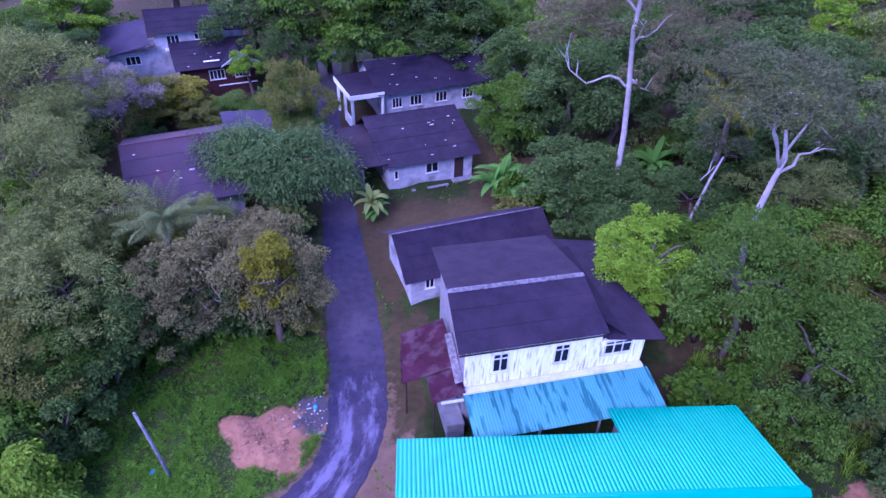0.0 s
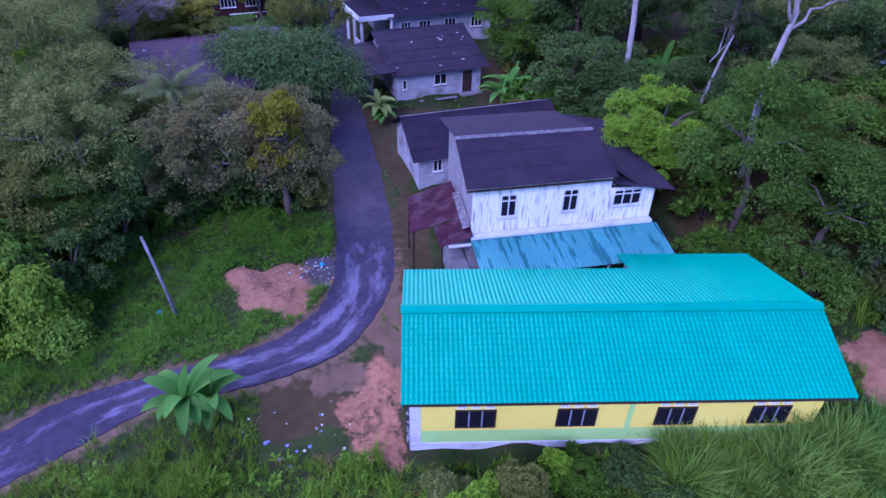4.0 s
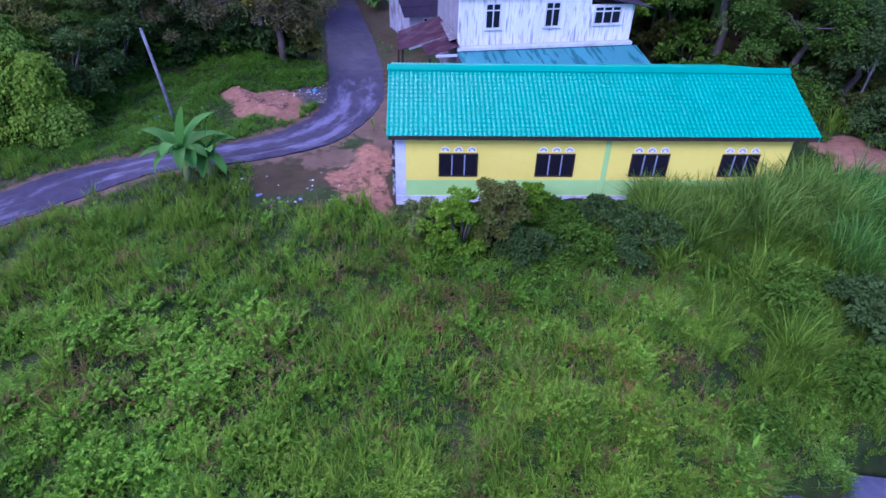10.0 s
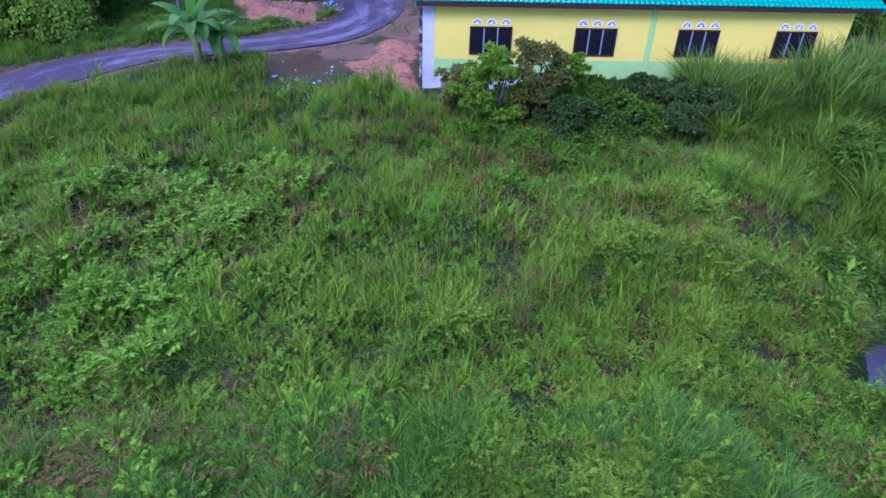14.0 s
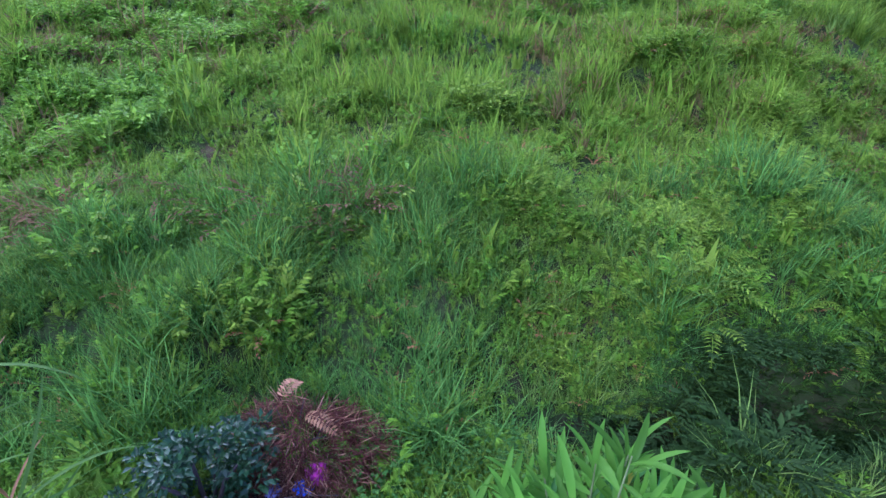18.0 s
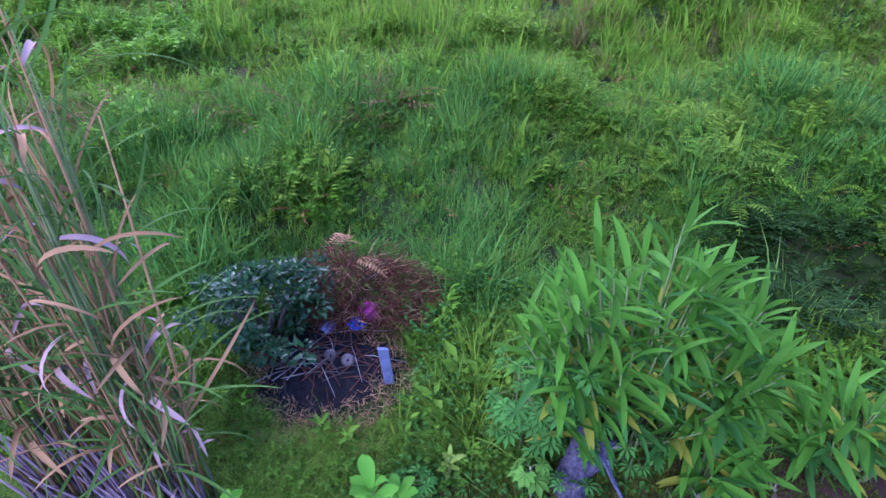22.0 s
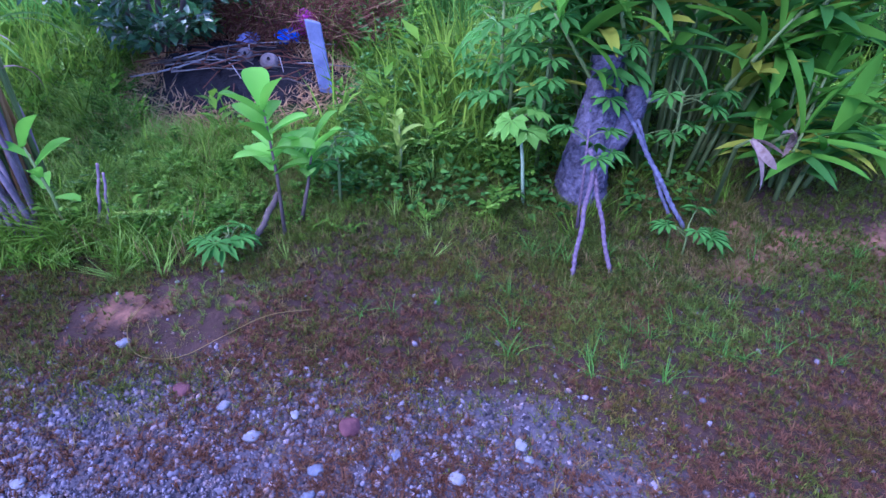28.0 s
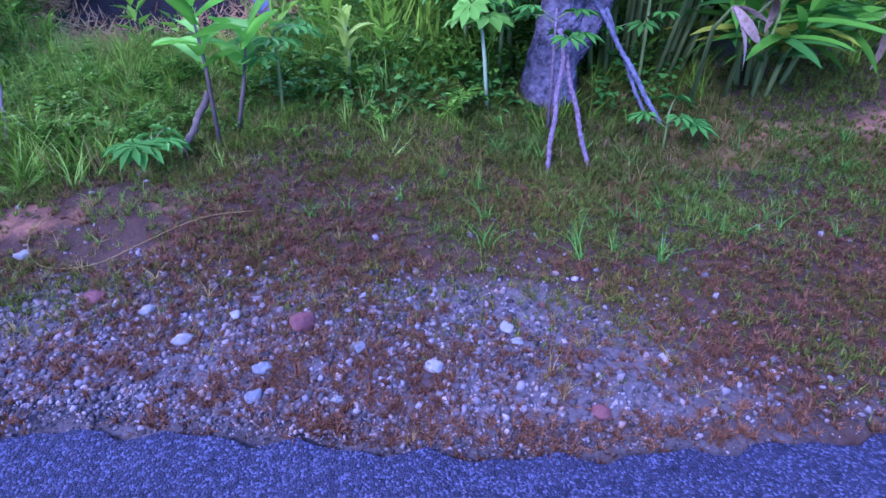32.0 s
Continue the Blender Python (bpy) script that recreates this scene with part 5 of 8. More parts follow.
def tall_pale_tree(x, y, trunk, limbs, crowns, label, seed, r0=0.3, mat=None):
    """A tall tree with a pale trunk and twisting limbs; trunk and limbs are lines in metres from its foot."""
    t = thing("tree", x, y, H(x, y), label=label, category="tree")
    pr, rng = random.Random(seed), np.random.default_rng(seed)
    k = len(trunk)
    tube("trunk", trunk, [r0 * (1 - 0.62 * i / (k - 1)) for i in range(k)], BARK_PALE, t, sides=10, rng=pr, rough=0.06)
    for line in limbs:
        pts = [Vector(p) for p in line]
        fine = []
        for a, b in zip(pts[:-1], pts[1:]):
            fine += [a, a.lerp(b, 0.5) + Vector([pr.uniform(-0.18, 0.18) for _ in range(3)])]
        fine.append(pts[-1])
        m = len(fine)
        tube("limb", fine, [r0 * 0.42 * (1 - 0.85 * i / (m - 1)) for i in range(m)], BARK_PALE, t, sides=7)
        for q in range(3):
            s = fine[max(1, m - 2 - q)]
            e = s + Vector((pr.uniform(-1, 1), pr.uniform(-1, 1), pr.uniform(0.2, 1.3)))
            tube("twig", [s, s.lerp(e, 0.5) + Vector((0, 0, 0.15)), e], [0.05, 0.035, 0.012], BARK_PALE, t, sides=5)
    vs, fs, off = [], [], 0
    for cx, cy, cz, cr, ch, clumps in crowns:
        v, f = crown_arrays(rng, cr, ch, int(clumps * 1.7), 120, 0.20, low=-0.4, ratio=0.3)
        vs.append(v + np.array([cx, cy, cz]))
        fs.append(f + off)
        off += len(v)
    array_mesh("crown", np.concatenate(vs), np.concatenate(fs), mat or LEAF_HAZE, t)
    return t


tall_pale_tree(14.2, 36.0, [(0.1, 0, -1), (0, 0, 4), (-0.15, 0, 8), (-0.45, 0, 11), (-0.9, 0, 14.5), (-0.8, 0, 17), (-0.3, 0, 19)],
               [[(-0.4, 0, 11), (-1.2, 0, 11.6), (-2.2, -0.2, 11.8), (-3.2, 0, 11.3), (-4.4, 0, 12.2), (-5.2, 0.2, 13.4)], [(-0.5, 0, 11.6), (0.4, 0.3, 10.9), (1.2, 0.4, 10.6)], [(-0.8, 0, 13.6), (0, 0, 14.2), (0.8, 0, 15.2)], [(-0.8, 0, 15.5), (-2, 0.5, 16.5), (-3.6, 0.6, 17.5)], [(-0.8, 0, 16.5), (0.8, 0.3, 17.4), (2.4, 0.2, 18)]],
               [(-4.6, 0.6, 14.4, 2.8, 1.7, 20), (2.8, 0.6, 13.4, 3.0, 2.2, 24), (-1.8, 0.9, 15.0, 2.4, 1.4, 16), (3.4, 0.6, 15.6, 2.6, 1.6, 18), (-3.0, 0.5, 17.4, 3.2, 1.6, 18), (2.0, 0.3, 18.4, 3.0, 1.6, 18), (1.0, 0.8, 11.4, 1.5, 1.2, 9)], "tall tree with pale trunk, twisting limbs and thin grey brown foliage", 21, 0.23, LEAF_TWIG)
tall_pale_tree(18.5, 26.4, [(0.5, 0, -1), (0.2, 0, 3), (-0.2, 0, 6.4), (0.1, 0, 9.2), (0.3, 0, 10.4), (-0.3, -0.1, 12)],
               [[(0.2, 0, 9.9), (-0.3, 0, 11.0), (-0.9, 0, 12.0), (-1.9, 0, 12.6), (-2.7, 0.2, 12.6)], [(0.2, 0, 10.0), (0.4, 0, 11.4), (0.8, 0.2, 12.6), (1.3, 0.4, 13.4)], [(0.2, 0, 9.6), (1.0, 0.1, 10.6), (2.0, 0.2, 11.0), (2.9, 0.3, 11.8)], [(-0.3, 0, 11.0), (-0.8, 0.3, 12.6), (-1.0, 0.6, 13.8)]],
               [(-0.4, 0.4, 13.9, 3.6, 1.3, 34), (2.6, 0.2, 12.9, 2.6, 1.3, 22), (-2.8, 0.2, 13.1, 2.2, 1.1, 18), (3.6, 0.2, 11.2, 1.8, 1.4, 14)], "pale-barked tree with wide grey green crown", 22, 0.22)
tall_pale_tree(17.6, 31.5, [(-0.3, 0, -0.5), (0.1, 0, 3), (0.6, 0, 6), (1.0, 0, 7.6)], [[(0, 0, 6), (0.4, 0, 7.4), (0.6, 0, 8.4)]], [(0.4, 0.4, 8.6, 1.8, 1.2, 10)], "leaning pale-barked tree in the thicket", 23, 0.13)


# ---- broad-leaved plants ----
BANANA = leafy("banana leaves", (0.055, 0.15, 0.02), (0.12, 0.27, 0.04), island=0.2)
BANANA_B = leafy("bright banana leaves", (0.06, 0.175, 0.025), (0.135, 0.31, 0.05), island=0.3)
BANANA_PALE = leafy("pale banana leaves", (0.14, 0.20, 0.045), (0.27, 0.32, 0.085), island=0.2)
STALK = material("green stalk", (0.10, 0.14, 0.04), (0.18, 0.22, 0.07), 5, 0.7, 0.1, 20)


def blade(length, width, bend, segs=7, droop=1.0, wide=1.0):
    """A long leaf along +x, arching down, folded along its rib, as arrays."""
    s = np.linspace(0, 1, segs + 1)
    w = width * np.clip(np.sin(math.pi * np.clip(s**wide * 0.93 + 0.07, 0, 1)) ** 0.6, 0.02, 1)
    ang = bend[0] + (bend[1] - bend[0]) * s**droop
    dx, dz = np.cos(ang) * length / segs, np.sin(ang) * length / segs
    x = np.concatenate([[0], np.cumsum(dx[:-1])])
    z = np.concatenate([[0], np.cumsum(dz[:-1])])
    lift = w * 0.22
    v = np.concatenate([np.stack([x, w / 2, z + lift], 1), np.stack([x, 0 * x, z], 1), np.stack([x, -w / 2, z + lift], 1)])
    n = segs + 1
    f = []
    for r in (0, 1):
        for i in range(segs):
            f.append((r * n + i, (r + 1) * n + i, (r + 1) * n + i + 1, r * n + i + 1))
    return v, np.array(f)


def turned(v, rz, x=0.0, y=0.0, z=0.0):
    c, s = math.cos(rz), math.sin(rz)
    return np.stack([v[:, 0] * c - v[:, 1] * s + x, v[:, 0] * s + v[:, 1] * c + y, v[:, 2] + z], 1)


def banana_plant(x, y, size, n, mat, seed, label, stem=1.0):
    t = thing("banana_plant", x, y, H(x, y), label=label, category="plant")
    pr = random.Random(seed)
    tube("stem", [(0, 0, -0.2), (0.03, 0, stem * 0.5 * size), (0, 0.02, stem * size)], [0.13 * size, 0.10 * size, 0.07 * size], STALK, t)
    for i in range(n):
        a = i * 2.4 + pr.uniform(-0.3, 0.3)
        up = pr.uniform(0.35, 1.25) if i else 1.5
        v, f = blade(size * pr.uniform(1.0, 1.5), size * pr.uniform(0.33, 0.45), (up, up - (pr.uniform(1.2, 2.0) if i else 0.3)), 9)
        array_mesh("leaf", turned(v, a, 0, 0, stem * size * pr.uniform(0.8, 1.05)), f, mat, t, smooth=True)
    return t


banana_plant(-8.7, 11.2, 1.5, 13, BANANA_B, 1, "young banana plant with broad bright green leaves", 0.9)
banana_plant(-7.9, 11.5, 1.25, 11, BANANA_B, 2, "young banana plant with broad bright green leaves", 0.8)
banana_plant(-2.9, 39.2, 1.35, 11, BANANA_PALE, 3, "pale banana plant beside the lane", 0.7)
banana_plant(-2.5, 38.7, 1.1, 9, BANANA, 7, "small banana plant beside the lane", 0.5)
for i, (x, y, s) in enumerate(((6.6, 41.3, 1.6), (7.4, 42.0, 1.8), (8.4, 41.0, 1.6), (7.6, 40.6, 1.4), (21.0, 28.6, 1.6), (23.4, 28.4, 1.5), (16.2, 30.4, 1.6), (22.0, 30.0, 1.7), (20.4, 30.2, 1.6), (23.0, 31.2, 1.7), (18.4, 40.2, 1.7), (19.4, 29.0, 1.4), (-34.0, 62.0, 1.7), (-9.5, 63.0, 2.0), (17.0, 29.8, 1.3), (15.6, 39.0, 1.5))):
    banana_plant(x, y, s, 12, BANANA, 10 + i, "banana plant with broad torn leaves in the thicket", 0.8 if i < 4 else 1.3)


def frond(length, bend, pairs, leaf_len, leaf_w, droop=0.5, vee=0.2):
    """A feather leaf along +x: a rib with leaflets on both sides."""
    s = np.linspace(0.12, 1, pairs)
    ang = bend[0] + (bend[1] - bend[0]) * s
    x = np.cumsum(np.cos(ang)) * length / pairs
    z = np.cumsum(np.sin(ang)) * length / pairs
    size = leaf_len * np.sin(math.pi * np.clip(0.12 + 0.86 * s, 0, 1)) ** 0.7
    pos = np.concatenate([np.stack([x, 0 * x, z], 1)] * 2)
    sg = np.concatenate([np.ones(pairs), -np.ones(pairs)])
    dirs = np.stack([np.full(2 * pairs, 0.45), sg, np.full(2 * pairs, vee - droop)], 1)
    v, f = leaves(pos, dirs, np.tile([[0, 0, 1.0]], (2 * pairs, 1)), np.concatenate([size, size]), np.full(2 * pairs, leaf_w), 0.1)
    rib = np.stack([x, 0 * x, z], 1)
    w = np.array([0, leaf_w * 0.12, 0])
    n = len(v)
    rv = np.concatenate([rib + w, rib - w])
    rf = [(n + i, n + i + 1, n + pairs + i + 1) for i in range(pairs - 1)] + [(n + i, n + pairs + i + 1, n + pairs + i) for i in range(pairs - 1)]
    return np.concatenate([v, rv]), np.concatenate([f, np.array(rf)])


PALM = leafy("palm fronds", (0.10, 0.135, 0.04), (0.19, 0.22, 0.08), island=0.2)


def palm(x, y, h, n, size, seed, label, mat):
    t = thing("palm_tree", x, y, H(x, y), label=label, category="palm")
    pr = random.Random(seed)
    tube("trunk", [(0, 0, -0.3), (0.1, 0, h * 0.5), (0, 0, h)], [0.2, 0.16, 0.14], BARK, t)
    for i in range(n):
        up = pr.uniform(0.45, 1.45)
        v, f = frond(size * pr.uniform(0.85, 1.15), (up, up - pr.uniform(0.9, 1.5)), 26, size * 0.22, size * 0.022, 0.7)
        array_mesh("frond", turned(v, i * 2.4, 0, 0, h), f, mat, t)
    return t


palm(-14.0, 29.6, 5.8, 17, 3.2, 4, "coconut palm with greyish drooping fronds", PALM)
palm(19.6, 34.0, 9.0, 14, 3.2, 5, "palm with yellowing fronds behind the pale trees", LEAF_YELLOW)


def dead_tree(x, y, h, seed, label, spread_=0.5, n=9, z=None, r0=0.07):
    t = thing("dead_tree", x, y, H(x, y) if z is None else z, label=label, category="tree")
    pr = random.Random(seed)
    tube("trunk", [(0, 0, -0.3), (0.1, 0, h * 0.4), (0.25, 0.1, h * 0.75)], [r0, r0 * 0.8, r0 * 0.5], BARK_PALE, t, sides=6)
    for i in range(n):
        s = Vector((0.1 + 0.1 * pr.random(), 0.05, h * pr.uniform(0.3, 0.72)))
        a = pr.uniform(0, 6.3)
        e = s + Vector((math.cos(a) * h * spread_ * pr.uniform(0.4, 1), math.sin(a) * h * spread_ * pr.uniform(0.4, 1), h * pr.uniform(0.1, 0.4)))
        m = s.lerp(e, 0.5) + Vector((pr.uniform(-0.2, 0.2), pr.uniform(-0.2, 0.2), pr.uniform(-0.2, 0.2)))
        tube("branch", [s, m, e], [r0 * 0.5, r0 * 0.35, r0 * 0.12], BARK_PALE, t, sides=5)
        for q in range(3):
            s2 = m.lerp(e, pr.random())
            e2 = s2 + Vector((pr.uniform(-0.5, 0.5), pr.uniform(-0.5, 0.5), pr.uniform(0.0, 0.5)))
            tube("twig", [s2, e2], [r0 * 0.2, r0 * 0.06], BARK_PALE, t, sides=4)
    return t


dead_tree(-11.0, 26.2, 4.0, 1, "leafless grey branches at the thicket's edge", 0.6, 12)
dead_tree(-8.6, 26.0, 4.2, 2, "leafless grey branches at the thicket's edge", 0.5, 10)
dead_tree(25.2, 21.0, 6.4, 3, "leafless pale tree in the scrub", 0.4, 10, r0=0.1)
dead_tree(24.0, 19.6, 4.6, 4, "leafless pale tree in the scrub", 0.35, 7)


# ---- the field ----
def tuft(rng, blades, h, w, segs, spread_):
    """A grass tuft as arrays: bent tapering blades."""
    vs, fs, off = [], [], 0
    for _ in range(blades):
        a, out = rng.uniform(0, 2 * math.pi), rng.uniform(0.15, 1.0) * spread_
        hh = h * rng.uniform(0.55, 1.1)
        x0, y0 = rng.uniform(-0.1, 0.1, 2) * h
        s = np.linspace(0, 1, segs + 1)
        r = out * s**1.8 * h
        z = hh * (s - 0.30 * out * s**2.5)
        ww = w * (1 - s) * 0.5 + 0.0005
        dx, dy = math.cos(a), math.sin(a)
        px, py = x0 + dx * r, y0 + dy * r
        t = a + rng.uniform(0.9, 2.2)
        l = np.stack([px - math.cos(t) * ww, py - math.sin(t) * ww, z], 1)
        q = np.stack([px + math.cos(t) * ww, py + math.sin(t) * ww, z], 1)
        v = np.concatenate([l, q[:-1]])
        n = segs + 1
        f = []
        for i in range(segs - 1):
            f += [(i, n + i, n + i + 1), (i, n + i + 1, i + 1)]
        f.append((segs - 1, n + segs - 1, segs))
        vs.append(v)
        fs.append(np.array(f) + off)
        off += len(v)
    return np.concatenate(vs), np.concatenate(fs)


def rosette(rng, n, h, length, ratio):
    """A leafy weed: leaves up a short stem."""
    a = np.arange(n) * 2.4 + rng.uniform(0, 6)
    z = h * (np.arange(n) / n) ** 0.8
    pos = np.stack([0.02 * np.cos(a), 0.02 * np.sin(a), z], 1)
    up = rng.uniform(0.1, 0.9, n) * (0.5 + z / h)
    d = np.stack([np.cos(a), np.sin(a), up], 1)
    ln = length * rng.uniform(0.7, 1.2, n)
    return leaves(pos, d, np.stack([-0.3 * np.cos(a), -0.3 * np.sin(a), np.ones(n)], 1), ln, ln * ratio, 0.18)


def fern(rng, n, length, pairs):
    vs, fs, off = [], [], 0
    for i in range(n):
        up = rng.uniform(1.15, 1.5)
        v, f = frond(length * rng.uniform(0.7, 1.15), (up, up - rng.uniform(1.6, 2.7)), pairs, length * 0.17, length * 0.036, 0.25)
        vs.append(turned(v, i * 2 * math.pi / n + rng.uniform(-0.4, 0.4)))
        fs.append(f + off)
        off += len(v)
    return np.concatenate(vs), np.concatenate(fs)


LATTICE = np.random.default_rng(91).random((97, 97))


def value_noise(x, y):
    """Smooth noise between 0 and 1 with cells one unit wide."""
    xi, yi = np.floor(x), np.floor(y)
    u, v = x - xi, y - yi
    u, v = u * u * (3 - 2 * u), v * v * (3 - 2 * v)
    i, j = xi.astype(int) % 97, yi.astype(int) % 97
    k, m = (i + 1) % 97, (j + 1) % 97
    return (LATTICE[i, j] * (1 - u) + LATTICE[k, j] * u) * (1 - v) + (LATTICE[i, m] * (1 - u) + LATTICE[k, m] * u) * v


def sprig(rng, stems, n, h, leaf, ratio=0.3, out=(0.3, 0.8)):
    """A clump of arching leafy stems, leaves in two rows with drooping tips."""
    pos, dirs, ups, size = [], [], [], []
    for k in range(stems):
        a = k * 2 * math.pi / stems + rng.uniform(-0.6, 0.6)
        o, hh = rng.uniform(*out), h * rng.uniform(0.7, 1.15)
        for i in range(n):
            t = 0.22 + 0.78 * (i + 0.5) / n
            r, z = o * t**1.7 * hh, hh * (t - 0.42 * o * t**3)
            sg = 1 if i % 2 else -1
            pos.append((r * math.cos(a), r * math.sin(a), z))
            c = a + sg * rng.uniform(0.5, 1.1) * (1.1 - 0.7 * t)
            dirs.append((math.cos(c), math.sin(c), rng.uniform(0.3, 1.3) * (1.15 - t) + 0.2 - 0.35 * t))
            ups.append((-0.5 * math.cos(a), -0.5 * math.sin(a), 1.0))
            size.append(leaf * rng.uniform(0.75, 1.2) * (0.75 + 0.5 * math.sin(math.pi * t)))
    size = np.array(size)
    return leaves(np.array(pos), np.array(dirs), np.array(ups), size, size * ratio, 0.16)


def patchy(x, y, f, s):
    """Uneven patches between 0 and 1, about 6 / f metres apart."""
    n = 0.62 * value_noise(x * 0.36 * f + 17.3 * s, y * 0.36 * f + 5.1 * s) + 0.38 * value_noise(x * 0.83 * f + 3.7 * s, y * 0.83 * f + 11.9 * s)
    return np.clip(0.5 + (n - 0.5) * 1.6, 0, 1)


def free_ground(x, y):
    """Where plants may grow: off the road, the lane, the houses, the water and the bare earth."""
    ok = road_distance(x, y) > 0.25
    ok &= y - lane_edge(x) > 0.5
    ok &= ~((x > -0.9) & (x < 15.2) & (y > 9.3) & (y < 18.5))
    ok &= ~((x > -0.6) & (x < 13.5) & (y > 16) & (y < 29))
    for cx, cy, rx, ry in POND:
        ok &= blob(x, y, cx, cy, rx * 0.93, ry * 0.93) < 0.4
    ok &= bare_amount(x, y) < 0.5
    ok &= (dull_amount(x, y) < 0.55) | (np.abs(x) > 9) | ((y < 5) & (patchy(x, y, 9.0, 1) > 0.42))
    ok &= ((x + 1.95) / 0.76) ** 2 + ((y + 9.55) / 0.62) ** 2 > 1
    ok &= np.hypot(x, y + 10.55) > 0.2
    ok &= blob(x, y, 3.9, -8.42, 2.6, 0.5) < 0.35
    return ok


def ditch_ground(x, y):
    return blob(x, y, 3.9, -8.38, 2.8, 0.75) > 0.1


def sow(name, label, mat, shapes, n, area, size, seed, keep=None, cat="grass", lean=0.25, clump=True, ground_ok=None):
    """Sows plants over an area (x0, x1, y0, y1) as one mesh."""
    rng = np.random.default_rng(seed)
    x, y = rng.uniform(area[0], area[1], n), rng.uniform(area[2], area[3], n)
    ok = (ground_ok or free_ground)(x, y)
    if clump:
        ok &= rng.uniform(0, 1, n) < 0.25 + 0.75 * step(0.22, 0.52, 0.6 * patchy(x, y, 4.3, seed) + 0.4 * patchy(x, y, 7.1, 3))
    if keep is not None:
        ok &= rng.uniform(0, 1, n) < keep(x, y)
    x, y = x[ok], y[ok]
    z = height(x, y) - 0.02
    pick = rng.integers(0, len(shapes), len(x))
    vs, fs, off = [], [], 0
    for i, (v, f) in enumerate(shapes):
        m = pick == i
        if not m.any():
            continue
        k = int(m.sum())
        sz = size * rng.uniform(0.65, 1.3, k) * (0.75 + 0.5 * patchy(x[m], y[m], 0.8, seed)) * (0.45 + 1.1 * patchy(x[m], y[m], 2.8, 2))
        V, F = scatter(v, f, x[m], y[m], z[m], rng.uniform(0, 6.28, k), sz, rng.normal(0, lean * 0.5, (k, 2)))
        vs.append(V)
        fs.append(F + off)
        off += len(V)
    return tagged(array_mesh(name, np.concatenate(vs), np.concatenate(fs), mat), label, cat, kind="stuff")


R = np.random.default_rng(77)
T_FINE = [tuft(R, 11, 1.0, 0.03, 3, 0.85) for _ in range(4)]
T_MID = [tuft(R, 10, 1.0, 0.05, 2, 0.8) for _ in range(4)]
T_FLAT = [tuft(R, 12, 1.0, 0.04, 3, 1.6) for _ in range(4)]
T_LEMON = [tuft(R, 34, 1.0, 0.034, 4, 0.8) for _ in range(4)]
ROS = [rosette(R, 13, 0.75, 0.34, 0.42) for _ in range(4)]
ROS_FAR = [rosette(R, 16, 0.9, 0.24, 0.34) for _ in range(4)]
FERNS = [fern(R, 5, 1.0, 14) for _ in range(4)]
SPRIGS = [sprig(R, 3, 13, 1.0, 0.22, 0.34, (0.1, 0.6)) for _ in range(5)]
CURLS = [sprig(R, 4, 14, 1.0, 0.15, 0.36, (0.5, 1.1)) for _ in range(4)]
HERBS = [sprig(R, 4, 9, 1.0, 0.24, 0.44, (0.2, 0.75)) for _ in range(4)]

def ferny(x, y):
    """The stretch where ferns crowd out the grass."""
    return step(0.3, 2.5, x + 0.3 * (y + 6)) * step(-1.5, -4.0, y)


LANCE = [tuft(R, 4, 1.0, 0.26, 4, 0.4) for _ in range(4)]
NEAR = (-8, 9, -10.5, -4.5)
sow("field_grass", "dense green grass at the field's near edge", GRASS, T_FINE, 9000, NEAR, 0.40, 1, lambda x, y: step(-10.7, -9.6, y) * (0.55 + 0.45 * patchy(x, y, 1.1, 2)) * (1 - 0.6 * ferny(x, y)))
sow("field_grass", "bluish green fine grass in the field", GRASS_BLUE, T_FINE, 6500, NEAR, 0.42, 2, lambda x, y: step(-9.4, -8.6, y) * (0.2 + 0.8 * step(0.45, 0.75, patchy(x, y, 1.5, 5))) * (1 - 0.5 * ferny(x, y)))
sow("field_weeds", "broad-leaved green weeds among the grass", WEED, ROS, 6500, NEAR, 0.30, 3, lambda x, y: step(-10.6, -9.7, y) * (0.2 + 0.8 * step(0.35, 0.8, patchy(x, y, 1.6, 8))) * (1 - 0.6 * ferny(x, y)), "weeds")
sow("ferns", "arching green ferns in the field", FERN, FERNS, 2300, (-7, 10, -9.0, -3.0), 0.44, 4, lambda x, y: 0.05 + 0.35 * ferny(x, y) + 0.6 * step(0.35, 0.8, patchy(x, y, 1.7, 11) + 0.05 * x), "fern")
sow("ferns", "yellow green young ferns in the field", FERN_TIP, FERNS, 900, (-7, 10, -8.8, -3.0), 0.40, 41, lambda x, y: 0.05 + 0.3 * ferny(x, y) + 0.6 * step(0.35, 0.8, patchy(x, y, 1.7, 11) + 0.05 * x), "fern")
sow("field_grass", "pale fresh grass blades in the field", EDGE_LIGHT, T_FINE, 5200, NEAR, 0.44, 42, lambda x, y: step(-9.7, -9.0, y) * patchy(x, y, 2.1, 5))
sow("withered_ferns", "rusty withered fronds among the field plants", RUST_LEAF, CURLS, 700, (-8, 10, -8.6, 4.0), 0.26, 43, None, "fern")
sow("field_weeds", "small-leaved bright weeds among the grass", WEED_LUSH, ROS, 9000, NEAR, 0.22, 51, lambda x, y: step(-10.4, -9.5, y) * (0.3 + 0.7 * patchy(x, y, 2.3, 4)) * (1 - 0.7 * ferny(x, y)), "weeds")
sow("field_grass", "pale fresh grass on the rise of the field", EDGE_LIGHT, T_FLAT, 3600, (-10, 11, -7.5, 0.0), 0.34, 52, lambda x, y: step(-7.5, -5.5, y) * (1 - 0.7 * ferny(x, y)))
